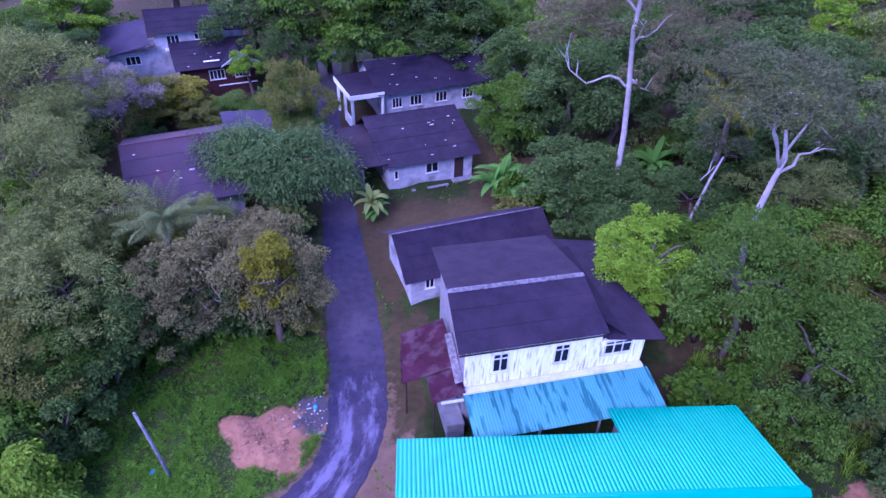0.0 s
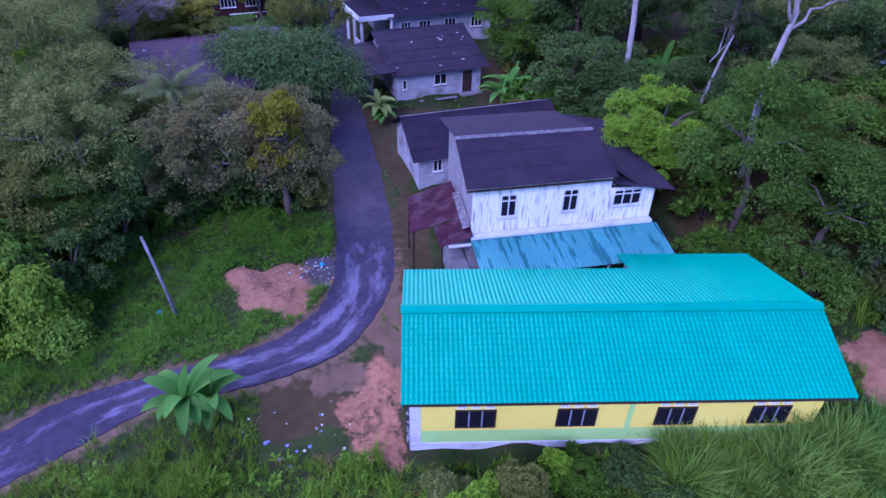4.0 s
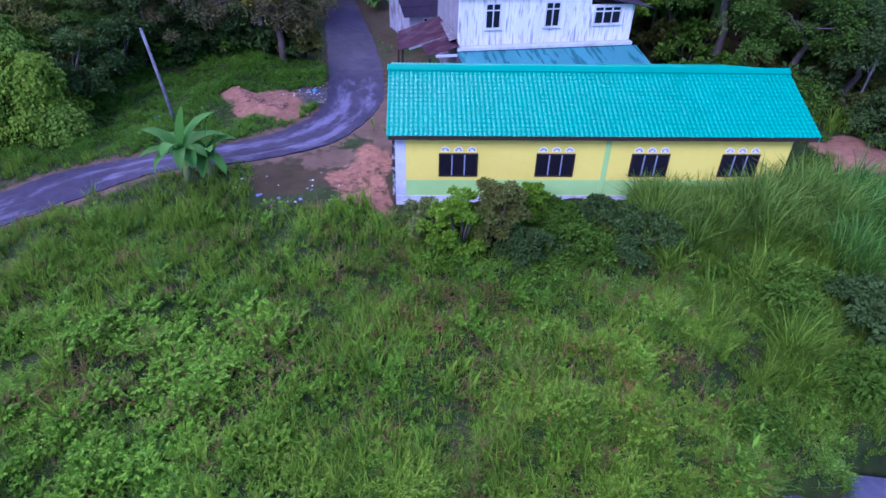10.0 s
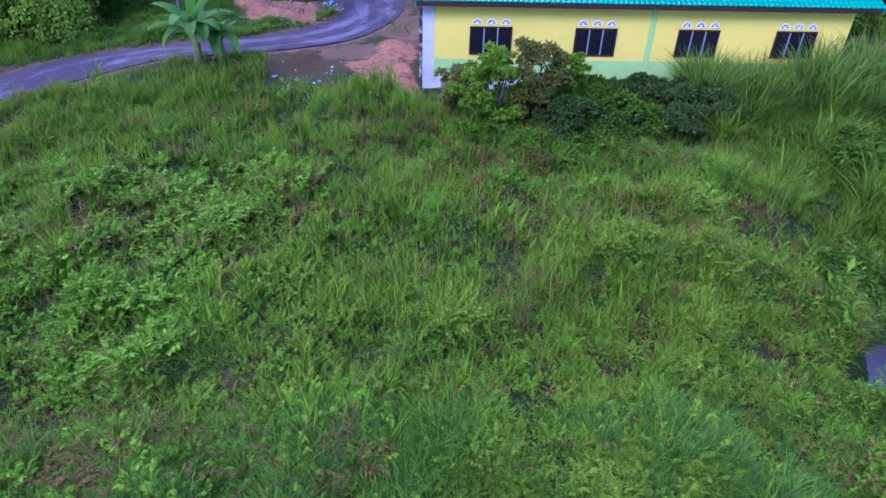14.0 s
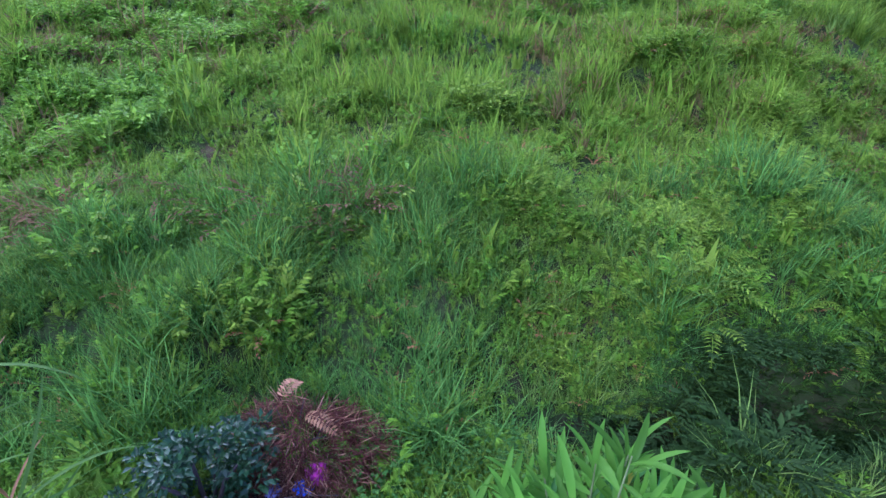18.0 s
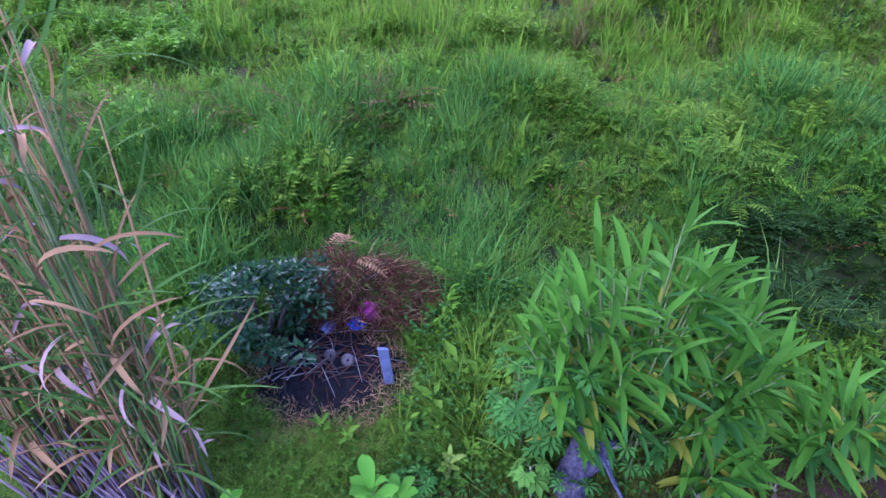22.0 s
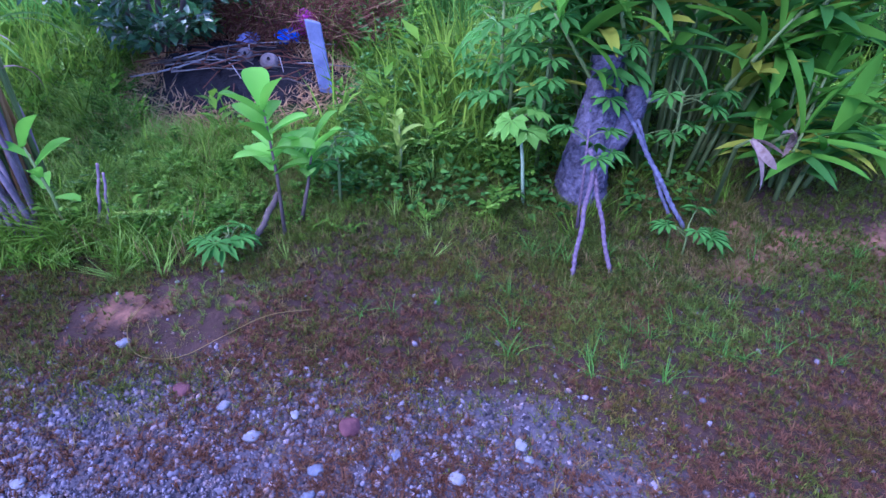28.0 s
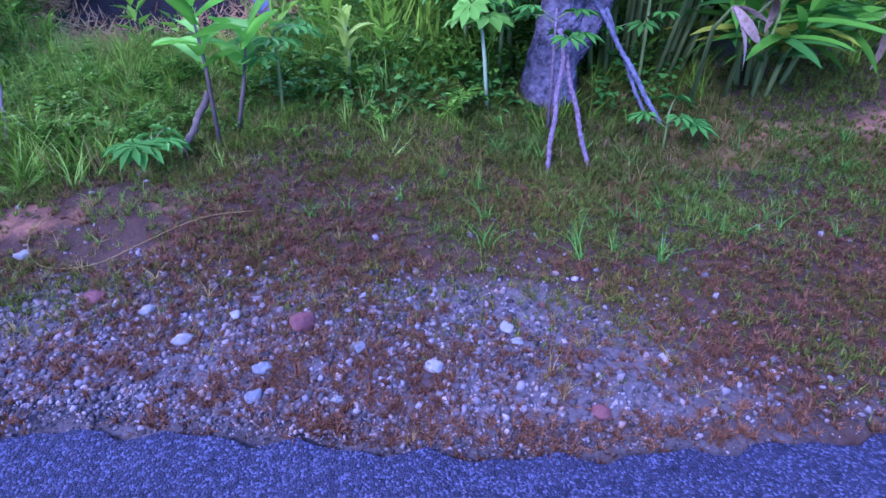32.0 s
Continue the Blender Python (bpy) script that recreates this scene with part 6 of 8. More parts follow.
sow("broad_leaves", "upright broad pointed yellow green leaves in the field", FERN_TIP, LANCE, 1500, (-7, 8, -7.0, 2.0), 0.44, 44, lambda x, y: 0.1 + 0.8 * step(0.5, 0.8, patchy(x, y, 0.9, 3)), "plant")
sow("leafy_shoots", "bright leafy shoots at the field's near side", WEED_LUSH, SPRIGS, 1500, (-6, 6, -9.3, -4.5), 0.30, 67, lambda x, y: step(0.48, 0.66, patchy(x, y, 2.2, 35)), "plant")
sow("field_grass", "fine grass nodding over the terrace edge", GRASS_BLUE, T_FINE, 4000, (-7, 6, -8.8, -4.5), 0.52, 68, lambda x, y: step(0.42, 0.6, patchy(x, y, 1.4, 37)))
sow("ferns", "light green curled ferns on the terrace edge", FERN_TIP, CURLS, 2600, (0.0, 8.5, -7.8, -2.0), 0.36, 74, lambda x, y: step(0.35, 0.6, patchy(x, y, 2.0, 41)), "fern")
# added plants whose dark colour stands in for the ditch's shade
sow("ditch_plants", "plants crowding the ditch, coloured dark for its shade", LEAF_DITCH_SHADE, CURLS, 3600, (1.0, 7.0, -9.1, -7.5), 0.46, 71, None, "weeds", 0.5, True, ditch_ground)
sow("dry_stalks", "dry brown grass stalks in the field", DRY, T_FINE, 420, NEAR, 0.45, 5, lambda x, y: step(-9.8, -9.0, y) * step(0.55, 0.8, patchy(x, y, 1.4, 3)))
FIELD = (-24, 30, -5.2, 9.6)


def low_side(x, y):
    """The low lush ground beyond the terrace."""
    return step(-3.2, -5.4, x - 0.25 * y)


def dim_side(x, y):
    """The rank shaded strip towards the house."""
    return step(3.5, 6.5, y)


def terrace(x, y):
    return step(-6.0, -4.0, x) * step(10.0, 8.5, x) * step(2.6, 0.8, y)


sow("field_grass", "rank green grass over the field", GRASS_FAR_LIT, T_MID, 26000, FIELD, 0.54, 6, lambda x, y: 0.35 + 0.65 * patchy(x, y, 1.2, 1))
sow("field_grass", "pale fresh grass in patches over the field", EDGE_LIGHT, T_MID, 11000, FIELD, 0.44, 45, lambda x, y: step(0.45, 0.65, patchy(x, y, 1.1, 9)) * (1 - 0.7 * dim_side(x, y)) * (1 - 0.5 * step(-1.0, 1.5, x) * step(-1.0, -2.5, y)))
sow("field_grass", "bluish green grass in patches over the field", GRASS_BLUE, T_FINE, 9000, FIELD, 0.48, 7, lambda x, y: 0.08 + 0.92 * step(0.52, 0.66, patchy(x, y, 1.0, 4)))
sow("field_grass", "low green grass between the field's weeds", GRASS, T_MID, 13000, (-15, 16, -7.0, 9.6), 0.32, 72, None, "grass", 0.4, False)
sow("field_grass", "olive short grass on the field's ridge", GRASS_FAR_LIT, T_FLAT, 5200, (1.0, 10.5, -3.4, 1.2), 0.26, 61, lambda x, y: step(0.35, 0.1, np.abs(np.hypot((x - 5.0) / 4.3, (y + 4.3) / 4.1) - 1)) * step(-3.6, -2.0, y))
sow("field_weeds", "broad-leaved weeds over the field", WEED_LUSH, HERBS, 5600, FIELD, 0.34, 8, lambda x, y: step(0.42, 0.62, patchy(x, y, 1.3, 7)) * step(8.5, 5, y), "weeds")
sow("field_weeds", "dark leafy weeds over the field", WEED, HERBS, 7000, FIELD, 0.36, 62, lambda x, y: (0.1 + 0.9 * step(0.4, 0.6, patchy(x, y, 1.5, 12))) * (0.35 + 0.65 * dim_side(x, y)), "weeds")
sow("field_weeds", "lush bright green weeds on the low ground", WEED_LUSH, HERBS, 7000, (-24, -2, -6.0, 4), 0.38, 18, lambda x, y: low_side(x, y) * (0.25 + 0.75 * step(0.3, 0.55, patchy(x, y, 1.2, 2))), "weeds")
sow("leafy_shoots", "arching yellow green leafy shoots over the terrace", FERN_TIP, SPRIGS, 6000, (-7, 12, -7.6, 4.2), 0.34, 63, lambda x, y: step(0.36, 0.56, patchy(x, y, 1.6, 21)) * (0.3 + 0.7 * terrace(x, y)), "plant")
sow("leafy_shoots", "arching green leafy shoots over the terrace", WEED_LUSH, SPRIGS, 5600, (-7, 12, -7.6, 5.5), 0.34, 64, lambda x, y: step(0.36, 0.56, patchy(x, y, 1.6, 24)) * (0.3 + 0.7 * terrace(x, y)), "plant")
sow("ferns", "curled ferns crowding the terrace", FERN, CURLS, 5200, (-6, 14, -7.4, 5), 0.34, 9, lambda x, y: step(0.38, 0.58, patchy(x, y, 1.4, 27)), "fern")
sow("ferns", "yellow green curled ferns on the field's rise", EDGE_LIGHT, CURLS, 2600, (2, 14, -3, 6), 0.34, 65, lambda x, y: step(0.45, 0.65, patchy(x, y, 1.3, 31)), "fern")
sow("dry_stalks", "dry brown stalks in patches over the field", DRY, T_MID, 11000, FIELD, 0.54, 10, lambda x, y: 0.05 + 0.8 * step(0.56, 0.68, patchy(x, y, 1.1, 13)))
sow("withered_ferns", "withered brown ferns in patches over the field", STUBBLE, CURLS, 4200, (-12, 14, -6, 6.5), 0.38, 66, lambda x, y: 0.03 + 0.97 * step(0.56, 0.68, patchy(x, y, 1.2, 33)), "fern")
sow("field_grass", "rank grass along the lane beyond the bushes", GRASS_FAR_LIT, T_MID, 3200, (-26, -7.4, -11.4, -4.4), 0.55, 53)
sow("field_grass", "rank grass along the lane beyond the ferns", GRASS_FAR_LIT, T_MID, 3200, (7.6, 30, -11.4, -4.4), 0.55, 54)
sow("tall_grass", "tall rank cane grass before the house", GRASS, T_LEMON, 420, (8.8, 16.2, 6.4, 9.5), 1.5, 11, lambda x, y: 0.3 + step(6.5, 8.5, y), "grass", 0.1)
sow("tall_grass", "tall pale cane grass before the house", EDGE_LIGHT, T_LEMON, 420, (8.6, 16.4, 6.8, 9.6), 1.5, 50, lambda x, y: 0.3 + step(6.8, 8.5, y), "grass", 0.1)
sow("tall_grass", "tall bluish cane grass beside the house", GRASS_BLUE, T_LEMON, 520, (15.0, 22.0, 4.5, 10.5), 1.3, 12, None, "grass", 0.12)
sow("tall_grass", "rank cane grass on the field's shaded side", GRASS, T_LEMON, 700, (9.0, 20.0, 0.5, 7.0), 0.95, 73, lambda x, y: step(9.0, 11.0, x + 0.3 * y) * (0.3 + 0.7 * patchy(x, y, 1.2, 8)), "grass", 0.2)
sow("bank_grass", "bright green grass on the bank below the trees", BANK, T_FLAT, 8000, (-19, -4.5, 13.5, 26), 0.34, 13)
sow("bank_weeds", "green weeds and creepers on the bank", BANK, HERBS, 5200, (-19, -4.5, 14.0, 26), 0.26, 14, None, "weeds")
sow("bank_grass", "grass beside the lower road", GRASS, T_MID, 4500, (-26, -6, 6.0, 14), 0.45, 15)
sow("scrub_grass", "rough grass behind the yellow house", GRASS, T_MID, 3200, (15.6, 34, 9, 24), 0.6, 16)
sow("verge_grass", "patchy grass beside the road", GRASS, T_MID, 1300, (-6, 4, 14, 44), 0.28, 17)
sow("pond_plants", "green plants along the water", WEED, ROS_FAR, 900, (6.5, 18, -6, 1), 0.6, 19, None, "weeds")
# short turf and moss by the lane
TURF = [tuft(R, 11, 1.0, 0.055, 2, 1.3) for _ in range(4)]
SHORT = [tuft(R, 7, 1.0, 0.11, 2, 1.4) for _ in range(4)]
CUSHION = [tuft(R, 10, 1.0, 0.22, 2, 1.5) for _ in range(4)]
MOSS = leafy("red brown moss", (0.095, 0.040, 0.024), (0.185, 0.092, 0.048), scale=2.0, island=0.55)
MOSS_OLIVE = leafy("brown green moss", (0.08, 0.055, 0.012), (0.17, 0.13, 0.026), scale=3.0, island=0.55)
TURF_G = leafy("short green turf", (0.075, 0.13, 0.016), (0.17, 0.235, 0.037), scale=2.0, island=0.5)
TURF_M = leafy("short olive turf", (0.05, 0.075, 0.010), (0.13, 0.145, 0.02), scale=2.0, island=0.55)


def sow_near(name, label, mat, n, area, size, seed, keep, shapes=None):
    rng = np.random.default_rng(seed)
    x, y = rng.uniform(area[0], area[1], n), rng.uniform(area[2], area[3], n)
    ok = (rng.uniform(0, 1, n) < keep(x, y)) & (y - lane_edge(x) > 0.01)
    x, y = x[ok], y[ok]
    z = height(x, y) - 0.004
    pick = rng.integers(0, 4, len(x))
    vs, fs, off = [], [], 0
    for i, (v, f) in enumerate(shapes or TURF):
        m = pick == i
        k = int(m.sum())
        V, F = scatter(v, f, x[m], y[m], z[m], rng.uniform(0, 6.28, k), size * rng.uniform(0.5, 1.5, k))
        vs.append(V)
        fs.append(F + off)
        off += len(V)
    return tagged(array_mesh(name, np.concatenate(vs), np.concatenate(fs), mat), label, "grass", kind="stuff")


VERGE = (-3.3, 2.3, -12.5, -10.3)
sow_near("short_turf", "short green turf along the lane", TURF_G, 26000, VERGE, 0.045, 31, lambda x, y: step(-11.6, -10.8, y + 0.4 * (patchy(x, y, 3.0, 6) - 0.5)) * (0.05 + 0.95 * step(0.4, 0.62, patchy(x, y, 5.0, 1))) * step(2.2, 0.6, x))
sow_near("short_turf", "short olive turf along the lane", TURF_M, 48000, VERGE, 0.031, 32, lambda x, y: step(-12.0, -11.6, y + 0.28 * np.clip(x + 1.2, 0, 2)) * (0.25 + 0.75 * step(0.27, 0.55, patchy(x, y, 6.0, 6))) * (1 - 0.9 * blob(x, y, -1.85, -11.38, 0.42, 0.2)), SHORT)
sow_near("moss", "red brown moss between the gravel", MOSS, 30000, VERGE, 0.024, 33, lambda x, y: step(-10.9, -11.5, y) * (1 - 0.8 * blob(x, y, -1.85, -11.38, 0.42, 0.2)) * step(0.30, 0.68, 0.6 * patchy(x, y, 6.0, 3) + 0.4 * patchy(x, y, 17.0, 5)), CUSHION)
sow_near("short_turf", "matted grey green turf before the stump", TURF_M, 12000, (-1.7, 0.8, -11.4, -10.35), 0.05, 47, lambda x, y: (0.3 + 0.7 * patchy(x, y, 5.0, 2)) * step(-11.35, -10.7, y + 0.15 * np.sin(3 * x + 1)))
sow_near("short_turf", "matted dry straw before the stump", DRY, 2600, (-1.7, 0.8, -11.4, -10.4), 0.055, 48, lambda x, y: (0.2 + 0.8 * patchy(x, y, 4.0, 7)) * step(-11.35, -10.8, y + 0.15 * np.sin(3 * x + 1)))
sow_near("moss", "brown green moss over the verge", MOSS_OLIVE, 34000, (-3.3, 2.3, -12.1, -10.9), 0.024, 55, lambda x, y: (0.25 + 0.75 * step(0.3, 0.57, patchy(x, y, 7.0, 4))) * step(-12.0, -11.65, y + 0.28 * np.clip(x + 1.2, 0, 2)) * step(-10.8, -11.1, y) * (1 - 0.9 * blob(x, y, -1.85, -11.38, 0.42, 0.2)), SHORT)
sow_near("moss", "red brown moss along the lane edge", MOSS, 12500, (-3.3, 2.3, -12.6, -11.7), 0.020, 49, lambda x, y: step(0.42, 0.62, 0.5 * patchy(x, y, 7.0, 8) + 0.5 * patchy(x, y, 13.0, 1)) * step(0.55, 0.15, y - lane_edge(x)), CUSHION)
sow_near("verge_tufts", "scattered blue green grass tufts on the verge", GRASS_BLUE, 130, (-1.2, 2.0, -11.75, -10.85), 0.085, 76, lambda x, y: step(-1.2, 0.2, x) + 0.15, T_FLAT)
sow_near("short_turf", "thin dry turf on the bare verge", DRY, 1500, VERGE, 0.05, 34, lambda x, y: step(0.5, 0.9, patchy(x, y, 3.5, 9)) * 0.6)


def away(x, y):
    """Nearly nothing tall on the worn strip before the stump."""
    return 1 - 0.93 * step(-1.3, -0.9, x) * step(-10.25, -10.55, y)


sow("edge_grass", "lush green grass edging the verge", GRASS, T_MID, 5200, (-4.2, -0.9, -11.15, -9.3), 0.12, 35, lambda x, y: away(x, y) * step(-11.2, -10.9, y + 0.08 * np.sin(5 * x)))
sow("edge_grass", "lush green grass edging the verge", GRASS, T_FLAT, 2600, (-4.2, 0.8, -10.95, -9.0), 0.15, 36, away, "grass", 0.8)
sow("edge_grass", "pale fresh grass edging the verge", EDGE_PALE, T_FINE, 7000, (-4.6, -0.7, -11.15, -8.7), 0.16, 39, lambda x, y: (0.35 + 0.65 * step(-1.2, -1.9, x)) * (0.12 + 0.88 * step(-11.1, -10.55, y + 0.5 * (patchy(x, y, 3.0, 4) - 0.5))), "grass", 0.9)
sow("edge_grass", "fine grass round the bushes", GRASS, T_FINE, 3000, (-1.4, 0.9, -10.9, -8.7), 0.14, 46, away, "grass", 0.9)
sow("edge_weeds", "small leafy weeds edging the verge", WEED, ROS, 2400, (-4.2, 0.2, -11.1, -9.0), 0.095, 38, away, "weeds", 0.8)
sow("edge_weeds", "leafy low weeds round the ash pit", FERN, HERBS, 1900, (-3.8, 0.4, -10.95, -8.9), 0.15, 69, lambda x, y: away(x, y) * step(0.3, 0.6, patchy(x, y, 4.0, 3)), "weeds", 0.8)
sow("edge_grass", "long green grass round the ash pit", GRASS, T_FLAT, 2200, (-4.4, -0.6, -10.95, -8.9), 0.24, 70, lambda x, y: away(x, y) * step(0.35, 0.6, patchy(x, y, 3.0, 5)), "grass", 0.8)
sow("dry_straw", "tufts of dry straw at the ash pit's rim", STRAW, T_FINE, 260, (-2.7, -1.45, -10.3, -9.98), 0.13, 75, None, "straw", 0.9, False, lambda x, y: ((x + 1.98) / 0.72) ** 2 + ((y + 9.6) / 0.5) ** 2 > 0.85)
sow("edge_grass", "dry straw in the grass by the verge", DRY, T_FINE, 240, (-4.2, -0.9, -11.1, -9.3), 0.17, 37)


def shrub(x, y, r, h, mat, seed, label, leaf=0.16, clumps=26, per=110, low=-0.7, ratio=0.5, name="shrub"):
    t = thing(name, x, y, H(x, y), label=label, category="shrub")
    pr, rng = random.Random(seed), np.random.default_rng(seed)
    for k in range(5):
        a = k * 1.256 + pr.uniform(-0.3, 0.3)
        tube("stem", [(0.04 * math.cos(a), 0.04 * math.sin(a), -0.1), (0.35 * r * math.cos(a), 0.35 * r * math.sin(a), 0.5 * h), (0.6 * r * math.cos(a), 0.6 * r * math.sin(a), 0.8 * h)], [0.035 * r + 0.008, 0.025 * r + 0.005, 0.008], BARK, t, sides=5)
    v, f = crown_arrays(rng, r, h * 0.5, clumps, per, leaf, low=low, ratio=ratio)
    v[:, 2] = np.maximum(v[:, 2] + h * 0.52, 0.02)
    array_mesh("foliage", v, f, mat, t)
    return t


for i, (x, y, r, h, mat, label) in enumerate((
        (1.9, 6.6, 0.95, 2.3, LEAF_LIME, "bright green bush before the yellow house"), (3.2, 7.2, 1.05, 2.6, LEAF_OLIVE, "olive bush before the yellow house"),
        (0.9, 7.6, 0.9, 1.6, LEAF_GREY, "dark green bush before the yellow house"), (4.6, 8.4, 0.5, 1.8, LEAF_LIME, "young green bush against the house wall"), (5.8, 8.5, 1.0, 0.9, LEAF_MID, "low dark bush against the house wall"),
        (7.3, 8.6, 0.8, 0.75, LEAF_DARK, "low dark bush against the house wall"), (4.2, 6.6, 1.1, 1.1, LEAF_DARK, "dark bush in the field"), (6.2, 6.8, 1.3, 1.0, LEAF_MID, "green bush in the field"),
        (8.6, 7.0, 1.3, 1.2, LEAF_DARK, "dark bush in the field"), (12.2, 4.6, 1.6, 1.0, LEAF_MID, "green bush in the field"), (15.0, 3.2, 1.8, 1.5, LEAF_DARK, "dark bush at the field's side"), 
        (18.0, 6.0, 1.9, 1.4, LEAF_MID, "green bush at the field's side"), (20.5, 2.5, 2.0, 1.6, LEAF_MID, "green bush at the field's side"), (13.5, 0.8, 1.3, 1.0, LEAF_MID, "green bush by the water"), (9.6, -0.7, 0.8, 0.6, LEAF_MID, "low bush by the water"),
        (-16.6, 18.6, 2.2, 4.0, LEAF_DARK, "dark creeper-covered bush on the bank"),
        (-21.0, 13.8, 2.0, 2.2, LEAF_DARK, "dark bush by the lower road"), (-15.2, 21.6, 1.9, 3.0, LEAF_DARK, "dark undergrowth below the trees"), 
        (-6.3, 26.4, 1.1, 2.2, LEAF_OLIVE, "olive undergrowth beside the road"), (-24.0, 16.0, 2.2, 3.0, LEAF_DARK, "dark bush by the lower road"),
        (16.5, 20.5, 1.6, 2.0, LEAF_MID, "green undergrowth behind the houses"), (19.5, 18.0, 1.9, 1.9, LEAF_FRESH, "fresh green undergrowth behind the houses"), (-9.0, 26.6, 1.4, 1.9, LEAF_DARK, "dark undergrowth below the trees"), (-7.0, 26.8, 1.2, 1.8, LEAF_DARK, "dark undergrowth below the trees"), (-11.2, 26.2, 1.4, 1.8, LEAF_DARK, "dark undergrowth below the trees"), (-13.2, 25.2, 1.5, 2.0, LEAF_DARK, "dark undergrowth below the trees"), (23.0, 15.5, 2.0, 2.2, LEAF_DARK, "undergrowth behind the houses"), (26.0, 14.0, 2.0, 2.0, LEAF_OLIVE, "olive scrub behind the houses"), (28.5, 10.0, 2.2, 2.4, LEAF_MID, "green scrub beside the field"), (24.0, 8.0, 2.0, 1.8, LEAF_GREY, "grey green scrub beside the field"))):
    big = y > 10 or x > 12
    shrub(x, y, r, h, mat, 100 + i, label, 0.19 if big else 0.12, 40 if big else 44, 160 if big else 150)


def creeper_mass(x, y, rx, ry, h, n, mat, seed, label):
    """A heap of hanging creepers over a dead tree: overlapping leaves that point down its lumpy flanks."""
    t = thing("creeper_heap", x, y, H(x, y), label=label, category="creeper")
    tube("trunk", [(0, 0, -0.3), (0.1, 0, h * 0.45), (0, 0.1, h * 0.8)], [0.14, 0.11, 0.05], BARK, t, sides=7)
    rng = np.random.default_rng(seed)
    a, q = rng.uniform(0, 2 * math.pi, n), rng.uniform(0.0, 1.0, n) ** 0.8
    lump = value_noise(3.0 + 1.6 * np.cos(a) * 1.5 + seed, 3.0 + q * h * 0.9) - 0.5
    ridge = 0.13 * np.sin(7 * a + 2.5 * np.sin(2 * q * h + seed)) + 0.6 * lump + 0.3 * (value_noise(9.0 + a * 2.6 + seed, 5.0 + q * h * 2.1) - 0.5)
    r = np.sqrt(np.clip(1 - q**2.4, 0.015, 1)) * (1 + ridge) * rng.uniform(0.78, 1.1, n)
    p = np.stack([rx * r * np.cos(a), ry * r * np.sin(a), h * q * (1 + 0.22 * lump)], 1)
    d = np.stack([0.55 * np.cos(a), 0.55 * np.sin(a), np.full(n, -0.8)], 1) + rng.normal(0, 0.55, (n, 3))
    up = np.stack([np.cos(a), np.sin(a), 0.35 + q], 1) + rng.normal(0, 0.3, (n, 3))
    ln = rng.uniform(0.12, 0.24, n)
    v, f = leaves(p, d, up, ln, ln * 0.62, 0.12)
    array_mesh("foliage", v, f, mat, t)
    return t


creeper_mass(-17.0, 16.4, 2.0, 1.6, 3.7, 9000, LEAF_BANK, 1, "heap of hanging yellow green creepers on the bank")
creeper_mass(-19.0, 18.2, 2.4, 2.0, 5.0, 11000, LEAF_VINE, 2, "tall heap of hanging creepers over a dead tree")
creeper_mass(-20.9, 15.6, 2.2, 1.9, 3.4, 8000, LEAF_VINE, 3, "heap of hanging green creepers by the lower road")
creeper_mass(-15.4, 15.6, 1.2, 1.0, 1.5, 3200, LEAF_VINE, 4, "low heap of green creepers on the bank")

# undergrowth that fills the woods between the trees
BUSHES = [shrub(0, 0, 1.5, 1.9, m, 300 + i, lab, 0.30, 20, 60, -0.7, rt) for i, (m, lab, rt) in enumerate((
    (LEAF_DARK, "dark green undergrowth beneath the trees", 0.5), (LEAF_MID, "green undergrowth beneath the trees", 0.5), (LEAF_GREY, "grey green undergrowth beneath the trees", 0.3), (LEAF_OLIVE, "olive undergrowth beneath the trees", 0.45)))]
HOUSE_SPOTS = ((-14.5, 42, 8.5), (-20, 61, 6.5), (1.5, 46.5, 6.8), (1.5, 58, 8.0), (4.5, 32, 6.5), (7.5, 24, 7.5), (37, 46, 4.5), (0.5, 38.2, 5.0))
spots = []
und = random.Random(44)
for x0, x1, y0, y1 in ((13, 36, 18, 48), (7, 13, 36, 52), (-30, -6, 22, 60)):
    for i in range(int((x1 - x0) / 2.4)):
        for j in range(int((y1 - y0) / 2.4)):
            spots.append((x0 + 2.4 * (i + und.random()), y0 + 2.4 * (j + und.random())))
first_spot = {}
for x, y in spots:
    if any(math.hypot(x - hx, y - hy) < hr for hx, hy, hr in HOUSE_SPOTS) or (x > -14 and y < 26 and x < 0) or float(road_distance(np.array([x]), np.array([y]))[0]) < 1.6:
        continue
    k = und.choice((0, 0, 0, 1, 1, 2, 3))
    s = und.uniform(0.6, 1.25)
    m = Matrix.Translation((x, y, H(x, y) - 0.05)) @ Matrix.Rotation(und.uniform(0, 6.3), 4, "Z") @ Matrix.Diagonal((s, s, s * und.uniform(0.7, 1.2), 1))
    if k in first_spot:
        copy_thing(BUSHES[k], m)
    else:
        first_spot[k] = m
for k, m in first_spot.items():
    BUSHES[k].matrix_basis = m

WATER = material("murky pond water", (0.06, 0.05, 0.075), (0.10, 0.085, 0.12), 1.5, 0.12, 0.08, 6, spec=0.5)
bm = bmesh.new()
for cx, cy, rx, ry in POND:
    bm.faces.new([bm.verts.new((cx + rx * 1.2 * math.cos(a), cy + ry * 1.2 * math.sin(a), -1.72)) for a in np.linspace(0, 2 * math.pi, 28, endpoint=False)])
    break
tagged(part("water", bm, WATER), "murky purple grey pond water", "water", kind="structure")


# ---- things on the verge ----
def shared_leaf(name, variants, m, parent):
    """One more leaf on a shared mesh, as a part."""
    ob = bpy.data.objects.new(name, random.choice(variants))
    scene.collection.objects.link(ob)
    ob.parent = parent
    ob.matrix_basis = m
    return ob


